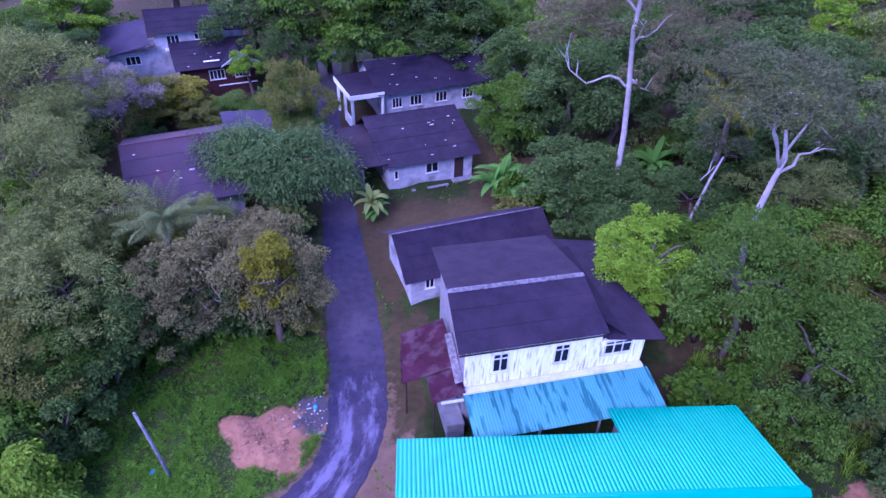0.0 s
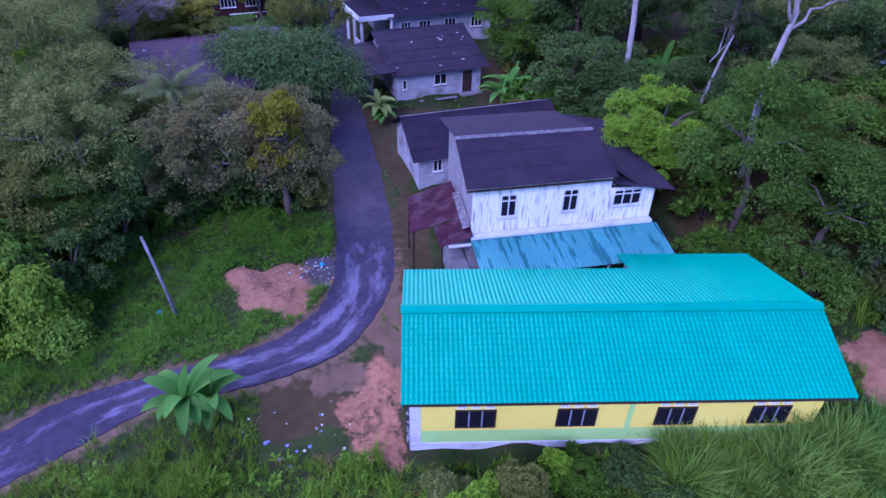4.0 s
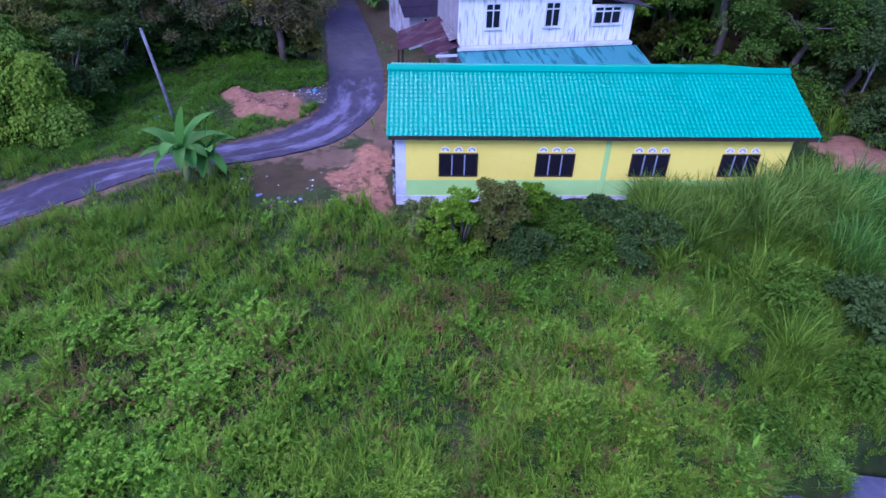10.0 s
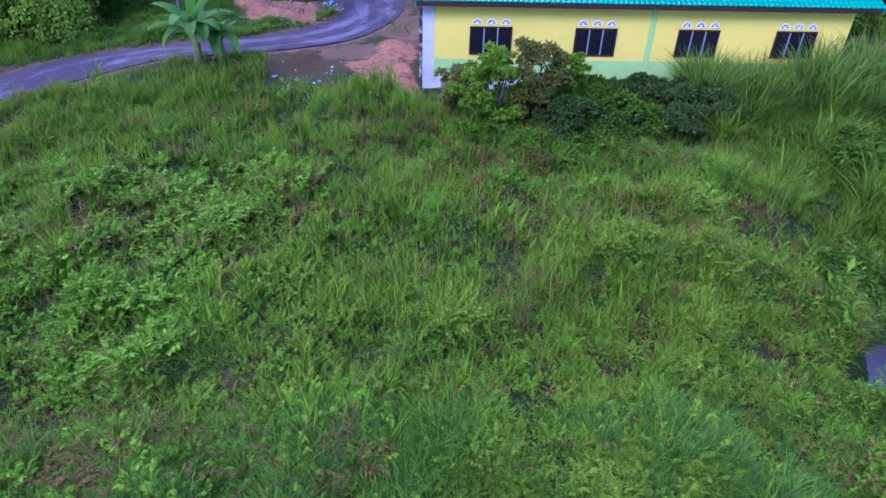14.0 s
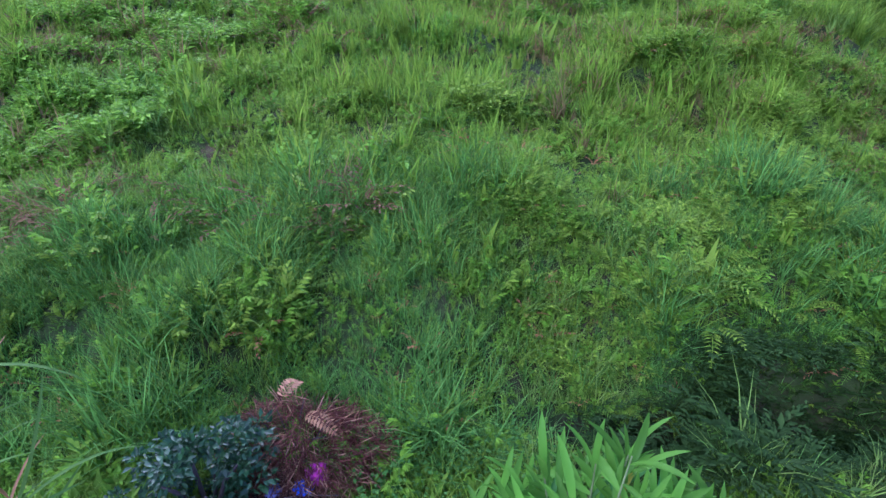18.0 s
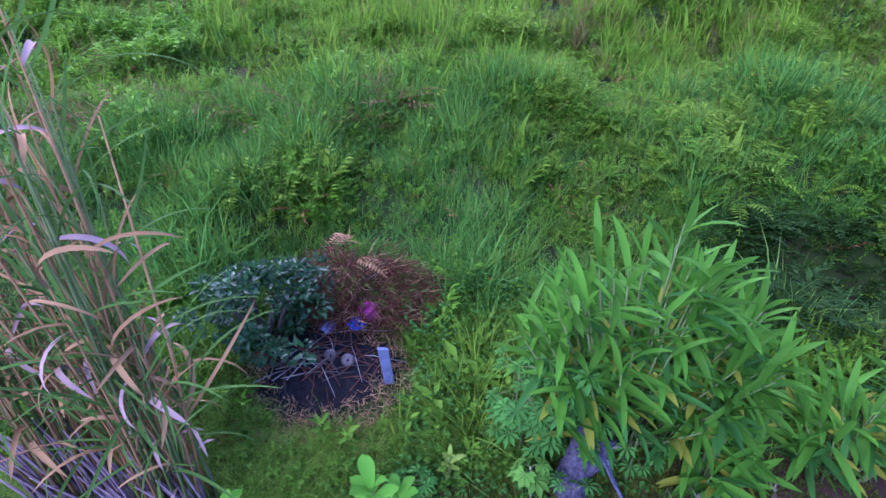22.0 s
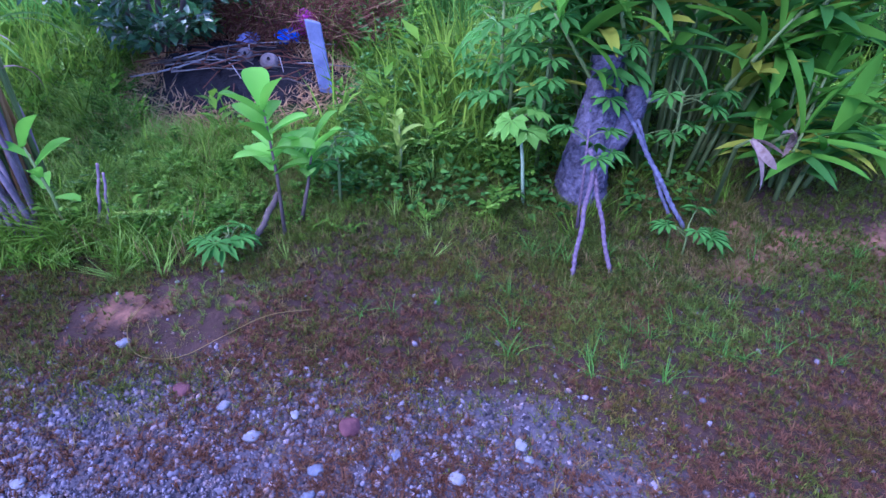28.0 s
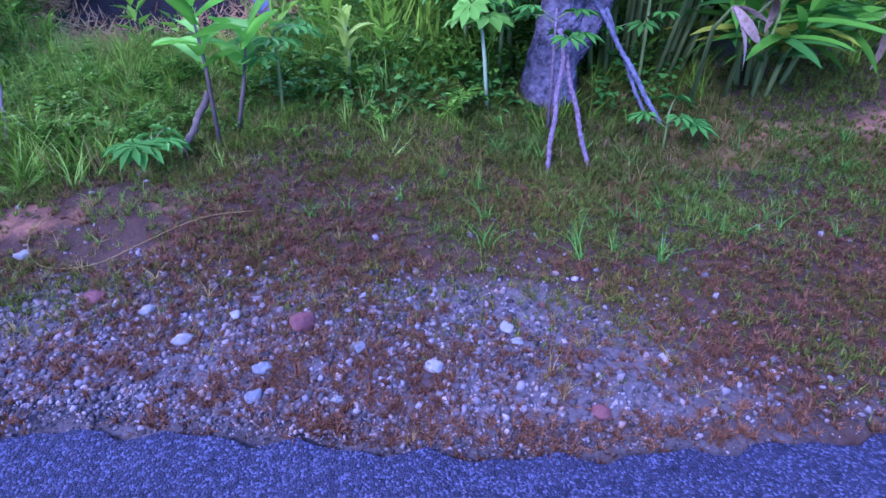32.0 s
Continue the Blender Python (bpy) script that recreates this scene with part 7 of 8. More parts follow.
def leaf_data(name, mat, length, width, bend, segs=6, wide=1.0):
    v, f = blade(length, width, bend, segs, 1.0, wide)
    me = bpy.data.meshes.new(name)
    me.from_pydata(v.tolist(), [], f.tolist())
    me.materials.append(mat)
    me.shade_smooth()
    return me


LILY = leafy("lanceolate bright leaves", (0.058, 0.175, 0.011), (0.16, 0.35, 0.032), island=0.36, thin=0.5, rough=0.4)
LILY_YELLOW = leafy("yellowing leaves", (0.22, 0.27, 0.02), (0.38, 0.38, 0.04), island=0.2, thin=0.4)
DEAD_LEAF = material("withered pale leaf", (0.17, 0.10, 0.07), (0.38, 0.27, 0.22), 22, 0.85, 0.2, 40)
CANE_DRY = material("dry purplish cane leaves", (0.20, 0.088, 0.034), (0.42, 0.25, 0.105), 3, 0.8, 0.1, 30, island=0.25)
CANE_GREEN = leafy("cane leaves", (0.06, 0.13, 0.02), (0.14, 0.25, 0.045))
LILIES = [leaf_data("leaf", LILY, 0.38, 0.050, (0.35, -0.30)), leaf_data("leaf", LILY, 0.44, 0.056, (0.2, -0.35)), leaf_data("leaf", LILY, 0.33, 0.045, (0.45, 0.0)), leaf_data("leaf", LILY, 0.40, 0.052, (0.15, -0.7))]
# the bush's inner shade, put into a darker and bluer leaf colour
LILY_SHADED = leafy("deep green leaves darkened for inner shade", (0.036, 0.125, 0.018), (0.095, 0.24, 0.042), island=0.3, thin=0.4, rough=0.4)
LILIES_SHADED = [leaf_data("leaf", LILY_SHADED, 0.40, 0.050, (0.3, -0.4)), leaf_data("leaf", LILY_SHADED, 0.36, 0.046, (0.2, -0.6))]
LILIES_Y = [leaf_data("leaf", LILY_YELLOW, 0.36, 0.055, (0.4, -0.3))]


def lily_bush(x, y, stems, rx, ry, top, label, seed):
    t = thing("ginger_bush", x, y, H(x, y), label=label, category="plant")
    pr = random.Random(seed)
    random.seed(seed)
    for i in range(stems):
        a, q = pr.uniform(0, 6.28), math.sqrt(pr.random())
        bx, by = 0.35 * rx * q * math.cos(a), 0.35 * ry * q * math.sin(a)
        ex, ey = rx * q * math.cos(a), ry * q * math.sin(a)
        hz = top * pr.uniform(0.68, 1.0) * (1 - 0.5 * q * q)
        zb = H(x + bx, y + by) - H(x, y) - 0.05
        p = [Vector((bx, by, zb)), Vector((bx * 0.5 + ex * 0.4, by * 0.5 + ey * 0.4, hz * 0.55)), Vector((ex * 0.9, ey * 0.9, hz))]
        tube("stem", p, [0.014, 0.012, 0.005], STALK, t, sides=5)
        n = pr.randint(11, 14)
        for k in range(n):
            s = 0.38 + 0.62 * k / n
            o = p[0].lerp(p[1], s * 2) if s < 0.5 else p[1].lerp(p[2], s * 2 - 1)
            side = math.atan2(ey, ex) + (1.57 if k % 2 else -1.57) * pr.uniform(0.3, 1.1) + pr.uniform(-0.3, 0.3)
            tip = k >= n - 2
            m = Matrix.Translation(o) @ Matrix.Rotation(side, 4, "Z") @ Matrix.Rotation(-(pr.uniform(0.6, 1.2) if tip else pr.uniform(-0.25, 0.65)), 4, "Y") @ Matrix.Rotation(pr.uniform(-0.5, 0.5), 4, "X")
            # lower leaves more often take the colour darkened for inner shade
            shared_leaf("leaf", LILIES_Y if pr.random() < 0.3 and k < n * 0.45 else LILIES_SHADED if pr.random() < 0.75 - k / n else LILIES, m @ Matrix.Scale(pr.uniform(0.8, 1.25), 4), t)
    return t


lily_bush(0.42, -10.18, 74, 1.18, 0.7, 1.98, "dense bush of long bright green ginger leaves", 1)
lily_bush(0.95, -10.55, 11, 0.45, 0.25, 0.68, "low yellowing ginger leaves before the bush", 6)
lily_bush(2.0, -10.5, 18, 0.62, 0.5, 0.86, "lower bush of long green ginger leaves", 2)
lily_bush(2.9, -10.3, 12, 0.6, 0.5, 0.86, "lower bush of long green ginger leaves", 3)
WITHER = [leaf_data("leaf", DEAD_LEAF, 0.22, 0.040, (-0.9, -1.6), 8), leaf_data("leaf", DEAD_LEAF, 0.17, 0.028, (-0.3, -1.5), 8)]
for wx, wy, wz, n_w in ((0.52, -11.02, 0.56, 3), (0.68, -11.02, 0.58, 4), (1.30, -10.85, 0.40, 3)):
    dry = thing("withered_leaves", wx, wy, H(wx, wy), label="withered pale leaves hanging from the ginger bush", category="leaves")
    tube("stem", [(0.1, 0.40, 0.0), (0.06, 0.22, wz * 0.8), (0.0, 0.0, wz)], [0.012, 0.01, 0.005], STALK, dry, sides=5)
    for k in range(n_w):
        shared_leaf("leaf", WITHER, Matrix.Translation((0, 0, wz)) @ Matrix.Rotation(0.4 + k * k * 1.7 + wx * 9, 4, "Z") @ Matrix.Rotation((0.35, -0.55, 0.1, -0.2)[k % 4], 4, "Y") @ Matrix.Rotation((0.9, -0.8, 0.3, 1.4)[k % 4], 4, "X") @ Matrix.Scale((1.0, 0.7, 1.2, 0.6)[k % 4], 4), dry)


def cane_clump(x, y, label, seed):
    t = thing("cane_clump", x, y, H(x, y), label=label, category="plant")
    pr = random.Random(seed)
    random.seed(seed)
    dry_l = [leaf_data("leaf", CANE_DRY, 0.80, 0.030, (1.35, -1.1), 9), leaf_data("leaf", CANE_DRY, 0.62, 0.042, (1.2, -1.4), 9), leaf_data("leaf", CANE_DRY, 0.95, 0.022, (1.45, 0.2), 9)]
    lilac_l = [leaf_data("leaf", CANE_LILAC, 0.62, 0.040, (1.3, -1.5), 9), leaf_data("leaf", CANE_LILAC, 0.44, 0.046, (0.3, -1.5), 9)]
    green_l = [leaf_data("leaf", CANE_GREEN, 1.0, 0.024, (1.3, -0.4), 9), leaf_data("leaf", CANE_GREEN, 0.85, 0.022, (1.0, -0.9), 9), leaf_data("leaf", CANE_GREEN, 1.15, 0.022, (1.45, 0.5), 9)]
    for i in range(56):
        a, q = pr.uniform(0, 6.28), math.sqrt(pr.random())
        b = Vector((0.26 * q * math.cos(a) + 0.05, 0.18 * q * math.sin(a), -0.05))
        top = pr.uniform(1.4, 3.9)
        e = b + Vector((-0.10 * top + 0.13 * top * pr.uniform(-1, 1), 0.10 * top * pr.uniform(-1, 1), top))
        m = b.lerp(e, 0.5) + Vector((pr.uniform(-0.02, 0.08), pr.uniform(-0.05, 0.05), 0.05))
        tube("stalk", [b, m, e], [0.011, 0.009, 0.004], (CANE_DRY, STALK, CANE_DRY, STALK)[i % 4], t, sides=5)
        for k in range(pr.randint(4, 7)):
            s = pr.uniform(0.3, 0.98)
            o = b.lerp(m, s * 2) if s < 0.5 else m.lerp(e, s * 2 - 1)
            mm = Matrix.Translation(o) @ Matrix.Rotation(pr.uniform(0, 6.28), 4, "Z") @ Matrix.Rotation(pr.uniform(-0.5, 0.5), 4, "Y") @ Matrix.Rotation(pr.uniform(-0.7, 0.7), 4, "X") @ Matrix.Scale(pr.uniform(0.45, 1.05), 4)
            u = pr.random()
            shared_leaf("leaf", dry_l if u < 0.32 else lilac_l if u < 0.44 else green_l, mm, t)
    for i in range(60):
        b = Vector((0.26 * pr.uniform(-1, 1.3), 0.2 * pr.uniform(-1, 0.5), -0.04))
        e = b + Vector((-0.32 * pr.uniform(0.3, 1.2), 0.2 * pr.uniform(-0.5, 1), pr.uniform(0.3, 1.0)))
        tube("dead_stalk", [b, b.lerp(e, 0.5) + Vector((0.03, 0, 0.03)), e], [0.015, 0.012, 0.005], DEAD_CANE, t, sides=5)
    return t


CANE_LILAC = material("bleached lilac cane leaves", (0.26, 0.145, 0.125), (0.46, 0.31, 0.27), 6, 0.8, 0.1, 30, island=0.25)
DEAD_CANE = material("grey purple dead cane", (0.11, 0.070, 0.085), (0.26, 0.19, 0.21), 10, 0.85, 0.3, 30)
cane_clump(-2.84, -10.74, "tall clump of half-dry cane with purplish leaves", 1)
cane_clump(-3.65, -10.5, "tall clump of half-dry cane with purplish leaves", 2)

GLOSSY = leafy("glossy dark small leaves", (0.020, 0.064, 0.016), (0.068, 0.155, 0.048), rough=0.3, scale=3.0, island=0.4)
GLOSSY.node_tree.nodes["Principled BSDF"].inputs["Specular IOR Level"].default_value = 0.4
shrub(-2.50, -9.30, 0.52, 0.66, GLOSSY, 300, "dark glossy-leaved shrub beside the ash pit", 0.072, 46, 48, -0.8, 0.5)

# the ash pit: ash, sticks, straw rim
ASH = material("black ash and char", (0.006, 0.005, 0.006), (0.022, 0.018, 0.02), 14, 0.95, 0.8, 40)
STRAW_DARK = leafy("dark dead twigs", (0.095, 0.034, 0.022), (0.21, 0.09, 0.055), scale=3.0)
STICK = material("bleached stick", (0.20, 0.16, 0.15), (0.38, 0.33, 0.31), 12, 0.85, 0.3, 40)
PX, PY = -1.98, -9.55
pit = thing("ash_pit", PX, PY, H(PX, PY), label="burnt patch of black ash with straw rim", category="ash pit")
s = np.linspace(0, 1, 9)
ang = np.linspace(0, 2 * math.pi, 36, endpoint=False)
S, A = np.meshgrid(s, ang, indexing="ij")
wob = 1 + 0.10 * np.sin(3 * A + 1) + 0.06 * np.sin(7 * A)
ax, ay = 0.60 * S * wob * np.cos(A), 0.50 * S * wob * np.sin(A)
az = height(ax + PX, ay + PY) - H(PX, PY) + 0.035 * (1 - S**3) + 0.012 * np.sin(23 * ax) * np.sin(19 * ay)
k = (np.arange(8)[:, None] * 36 + np.arange(36)[None]).ravel()
k2 = (np.arange(8)[:, None] * 36 + (np.arange(36)[None] + 1) % 36).ravel()
array_mesh("ash", np.stack([ax, ay, az], 2).reshape(-1, 3), np.stack([k, k + 36, k2 + 36, k2], 1), ASH, pit, "black ash", smooth=True)
pr = random.Random(9)
for i in range(64):
    a, q = pr.uniform(0, 6.28), pr.uniform(0.15, 1.05)
    cx, cy, l, d = 0.5 * q * math.cos(a), 0.33 * q * math.sin(a), pr.uniform(0.12, 0.34), pr.uniform(-1.6, 1.2)
    zz = H(cx + PX, cy + PY) - H(PX, PY) + 0.05
    p0, p1 = Vector((cx - l * math.cos(d), cy - l * math.sin(d), zz)), Vector((cx + l * math.cos(d), cy + l * math.sin(d), zz + pr.uniform(-0.01, 0.03)))
    tube("stick", [p0, p0.lerp(p1, 0.5) + Vector((0, 0.02, 0.015)), p1], [0.0048, 0.0042, 0.0022], STICK if i % 4 == 0 else STRAW_DARK if i % 4 < 3 else BARK, pit, sides=5)
rng = np.random.default_rng(5)
n = 2600
a, q = rng.uniform(0, 6.28, n), rng.uniform(0.72, 1.3, n)
pos = np.stack([0.62 * q * np.cos(a), 0.52 * q * np.sin(a), np.zeros(n)], 1)
pos[:, 2] = height(pos[:, 0] + PX, pos[:, 1] + PY) - H(PX, PY)
d = np.stack([rng.normal(size=n), rng.normal(size=n), rng.uniform(0.1, 1.0, n)], 1)
v, f = leaves(pos, d, rng.normal(size=(n, 3)), rng.uniform(0.05, 0.13, n), np.full(n, 0.008), 0)
tagged(array_mesh("straw_rim", v, f, STRAW, pit, "dry straw rim"), kind="stuff")

dead = thing("dead_bush", -1.86, -8.78, H(-1.86, -8.72), label="brown tangled dead bush behind the ash pit", category="shrub")
n = 5600
a, q = rng.uniform(0, 6.28, n), rng.uniform(0, 1, n) ** 0.5
z0 = rng.uniform(0.0, 0.62, n) * (1 - 0.75 * q**2) * (0.75 + 0.35 * np.sin(3 * a + 1))
pos = np.stack([0.74 * q * np.cos(a) + 0.12, 0.46 * q * np.sin(a), z0], 1)
d = np.stack([0.5 * np.cos(a) + rng.normal(0, 0.5, n), 0.5 * np.sin(a) + rng.normal(0, 0.5, n), rng.uniform(-0.9, 0.5, n)], 1)
v, f = leaves(pos, d, rng.normal(size=(n, 3)), rng.uniform(0.06, 0.24, n), np.full(n, 0.006), 0)
tagged(array_mesh("tangle", v, f, STRAW_DARK, dead), kind="stuff")
v, f = leaves(pos[:600], d[:600] * np.array([1, 1, -0.4]), rng.normal(size=(600, 3)), rng.uniform(0.1, 0.26, 600), np.full(600, 0.005), 0)
tagged(array_mesh("straw", v, f, STRAW, dead), kind="stuff")
for i in range(9):
    a = i * 0.7
    tube("twig", [(0.1 * math.cos(a), 0.08 * math.sin(a), -0.03), (0.25 * math.cos(a), 0.16 * math.sin(a), 0.3), (0.42 * math.cos(a), 0.28 * math.sin(a), 0.42)], [0.008, 0.006, 0.003], BARK, dead, sides=4)
RUSTY = leafy("withered orange fern", (0.34, 0.17, 0.07), (0.50, 0.30, 0.14), island=0.3, scale=6.0)
for x, y, z, rz in ((-1.75, -8.7, 0.42, -0.5), (-1.98, -8.6, 0.50, 1.2)):
    v, f = frond(0.36, (0.5, -0.9), 11, 0.11, 0.03, 0.15)
    ob = array_mesh("dead_fern", v, f, RUSTY)
    ob.matrix_basis = Matrix.Translation((x, y, H(x, y) + z)) @ Matrix.Rotation(rz, 4, "Z")
    tagged(ob, "withered orange fern frond on the dead bush", "fern")


def crumpled(name, x, y, z, r, mat, label, cat, seed, flat=0.6):
    bm = bmesh.new()
    bmesh.ops.create_icosphere(bm, subdivisions=3, radius=r)
    pr = random.Random(seed)
    for w in bm.verts:
        k = noise.noise(w.co * (2.2 / r) + Vector((seed, 0, 0)))
        w.co *= 1 + 0.45 * k
        w.co.z *= flat
    ob = part(name, bm, mat)
    ob.location = (x, y, z)
    return tagged(ob, label, cat)


BLUE_BAG = material("blue plastic", (0.02, 0.07, 0.55), (0.05, 0.14, 0.75), 9, 0.35, 0.3, 30, spec=0.5)
PINK_BAG = material("magenta plastic", (0.28, 0.008, 0.15), (0.42, 0.02, 0.24), 9, 0.4, 0.3, 30, spec=0.5)
GREY_BAG = material("grey blue plastic", (0.13, 0.13, 0.30), (0.22, 0.22, 0.42), 9, 0.4, 0.3, 30)
crumpled("plastic_bag", -1.72, -9.17, H(-1.72, -9.17) + 0.07, 0.08, BLUE_BAG, "crumpled blue plastic bag by the ash pit", "bag", 1)
crumpled("plastic_bag", -1.63, -9.08, H(-1.63, -9.08) + 0.12, 0.10, PINK_BAG, "crumpled magenta plastic bag on the dead bush", "bag", 2, 0.9)
crumpled("plastic_bag", -1.98, -9.2, H(-1.98, -9.2) + 0.04, 0.07, GREY_BAG, "faded blue plastic bag in the ash", "bag", 3)


def husk(x, y, r, seed, label):
    """A round weathered husk; a dark disc paints the shade of its hole."""
    t = thing("coconut", x, y, H(x, y) + r * 0.85, label=label, category="coconut")
    bm = bmesh.new()
    bmesh.ops.create_uvsphere(bm, u_segments=20, v_segments=14, radius=r)
    for w in bm.verts:
        w.co *= 1 + 0.05 * noise.noise(w.co * 25 + Vector((seed, 0, 0)))
        if w.co.z > r * 0.82:
            w.co.z -= (w.co.z - r * 0.82) * 1.8
    ob = part("shell", bm, HUSK, t, smooth=True)
    bm = bmesh.new()
    bmesh.ops.create_cone(bm, cap_ends=True, segments=10, radius1=r * 0.16, radius2=r * 0.16, depth=0.01)
    hole = part("hole", bm, ASH, t, "dark disc for the hole's shade")
    hole.location = (0, 0, r * 0.82)
    t.rotation_euler = (radians(48), radians(10 * seed), 0)
    return t


HUSK = material("grey brown husk", (0.10, 0.075, 0.075), (0.22, 0.17, 0.16), 20, 0.9, 0.4, 60)
husk(-1.77, -9.56, 0.058, 1, "weathered round coconut in the ash")
husk(-1.92, -9.53, 0.052, 2, "weathered coconut half in the ash")

POSTWOOD = material("weathered bluish board", (0.10, 0.11, 0.20), (0.22, 0.23, 0.36), 8, 0.85, 0.4, 25, stain=(0.10, 0.10, 0.14), sscale=6)
bm = bmesh.new()
add_box(bm, -0.042, 0.042, -0.018, 0.018, -0.12, 0.44, 0.006)
for w in bm.verts:
    if w.co.z > 0.4:
        w.co.z -= 0.03 * (w.co.x > 0) + 0.01
    w.co.x += 0.006 * math.sin(9 * w.co.z)
post = part("post", bm, POSTWOOD)
post.matrix_basis = pose(-1.41, -9.68, H(-1.41, -9.68), 4, -7, 12)
tagged(post, "short weathered bluish wooden post by the ash pit", "post")

# the cut stump with props and stakes
STUMP = material("purple grey bark", (0.026, 0.022, 0.036), (0.15, 0.13, 0.18), 26, 0.9, 0.9, 60)
sx, sy = -0.01, -10.52
stump = thing("tree_stump", sx, sy, H(sx, sy), label="thick cut stump with purple grey bark and a side branch", category="stump")
pr = random.Random(4)


def gnarled(name, line, radii, label=""):
    """A limb of the stump with plated, cracked bark."""
    pts = [Vector(p) for p in smooth_line(line, 7)]
    rr = np.interp(np.linspace(0, 1, len(pts)), np.linspace(0, 1, len(radii)), radii)
    v, f = tube_arrays(pts, list(rr), 34)
    c = np.repeat(np.array([tuple(p) for p in pts]), 34, 0)
    for k in range(len(c)):
        q = Vector(v[k])
        w = 0.10 * noise.noise(q * Vector((22, 22, 9)).x * 0.6) + 0.13 * abs(noise.noise(Vector((q.x * 46, q.y * 46, q.z * 17)))) + 0.05 * noise.noise(q * 90)
        v[k] = c[k] + (v[k] - c[k]) * (0.93 + w)
    me = bpy.data.meshes.new(name)
    me.from_pydata([tuple(p) for p in v], [], [tuple(dict.fromkeys(q)) for q in f])
    return link_mesh(name, me, STUMP, stump, label)


gnarled("trunk", [(0.0, 0, -0.1), (-0.01, 0, 0.02), (-0.005, 0, 0.15), (0.02, 0, 0.32), (0.05, 0.02, 0.50), (0.05, 0.04, 0.66)], [0.17, 0.14, 0.12, 0.105, 0.09, 0.075])
gnarled("branch", [(0.05, -0.01, 0.16), (0.13, -0.02, 0.30), (0.19, 0.0, 0.42), (0.22, 0.03, 0.50)], [0.07, 0.068, 0.066, 0.064], "cut side branch")
tube("stub", [(0.13, -0.02, 0.44), (0.30, -0.03, 0.47)], [0.016, 0.012], STICK, stump, "broken pale stub", sides=6)
PINK_STICK = material("purple stake bark", (0.06, 0.036, 0.055), (0.19, 0.135, 0.17), 60, 0.85, 0.4, 50)


GREY_STAKE = material("blue grey stake bark", (0.06, 0.058, 0.09), (0.16, 0.15, 0.21), 30, 0.85, 0.5, 60)


def stake(name, a, b, r, mat, label):
    va, vb = Vector(a), Vector(b)
    n = max(12, int((vb - va).length / 0.011))
    pts = [va.lerp(vb, k / n) + Vector((0.003 * math.sin(17 * k / n), 0.002 * math.cos(11 * k / n), 0)) for k in range(n + 1)]
    ob = tube(name, [p - va for p in pts], [r * (1.12 if k % 3 == 0 else 0.86) for k in range(n + 1)], mat, sides=8, rng=random.Random(n), rough=0.14)
    ob.location = va
    return tagged(ob, label, "stake")


stake("stake", (-0.19, -11.17, H(-0.19, -11.17) - 0.03), (-0.085, -10.93, -1.85), 0.0105, PINK_STICK, "thin purplish cassava stake leaning on the stump")
stake("stake", (0.0, -11.13, H(0.0, -11.13) - 0.03), (-0.10, -10.90, -1.80), 0.0105, PINK_STICK, "thin purplish cassava stake leaning on the stump")
stake("stake", (0.44, -10.82, H(0.44, -10.82) - 0.03), (0.13, -10.58, -1.72), 0.012, GREY_STAKE, "thin dark stake leaning on the stump")
stake("stake", (0.39, -10.74, H(0.39, -10.74) - 0.03), (0.16, -10.56, -1.70), 0.010, GREY_STAKE, "thin dark stake leaning on the stump")
stake("stake", (-2.32, -10.87, H(-2.32, -10.87) - 0.03), (-2.24, -10.85, -1.88), 0.0075, DEAD_CANE, "short bleached stick stuck in the grass")
stake("stake", (-2.27, -10.88, H(-2.27, -10.88) - 0.03), (-2.22, -10.86, -1.92), 0.0065, DEAD_CANE, "short bleached stick stuck in the grass")
stake("stake", (-2.60, -10.86, H(-2.6, -10.86) - 0.02), (-2.84, -10.82, -1.72), 0.016, DEAD_CANE, "leaning grey dead cane stalk")


# lobed leaves of the cassava and papaya seedlings
def lobed_leaf(name, mat, r, lobes, width):
    vs, fs = [(0, 0, 0)], []
    for i in range(lobes):
        a = (i - (lobes - 1) / 2) * (4.6 / lobes)
        c, s_ = math.cos(a), math.sin(a)
        l = r * (1 - 0.10 * abs(i - (lobes - 1) / 2))
        k = len(vs)
        for t, w in ((0.30, 0.35), (0.62, 1.0), (1.0, 0.0)):
            z = -0.16 * l * t * t
            if w:
                vs.append((c * l * t - s_ * width * w, s_ * l * t + c * width * w, z + 0.012))
                vs.append((c * l * t, s_ * l * t, z))
                vs.append((c * l * t + s_ * width * w, s_ * l * t - c * width * w, z + 0.012))
            else:
                vs.append((c * l, s_ * l, z))
        fs += [(0, k + 1, k), (0, k + 2, k + 1), (k, k + 1, k + 4, k + 3), (k + 1, k + 2, k + 5, k + 4), (k + 3, k + 4, k + 6), (k + 4, k + 5, k + 6)]
    me = bpy.data.meshes.new(name)
    me.from_pydata(vs, [], fs)
    me.materials.append(mat)
    me.shade_smooth()
    return me


CASSAVA = leafy("cassava leaves", (0.058, 0.175, 0.024), (0.115, 0.28, 0.046), island=0.2, thin=0.4)
PAPAYA = leafy("papaya leaves", (0.11, 0.24, 0.025), (0.18, 0.36, 0.05), island=0.2, thin=0.4)
CASS = [lobed_leaf("leaf", CASSAVA, 0.105, 7, 0.014)]
CASS_BIG = [lobed_leaf("leaf", CASSAVA, 0.13, 7, 0.019)]
PAP = [lobed_leaf("leaf", PAPAYA, 0.12, 7, 0.026)]


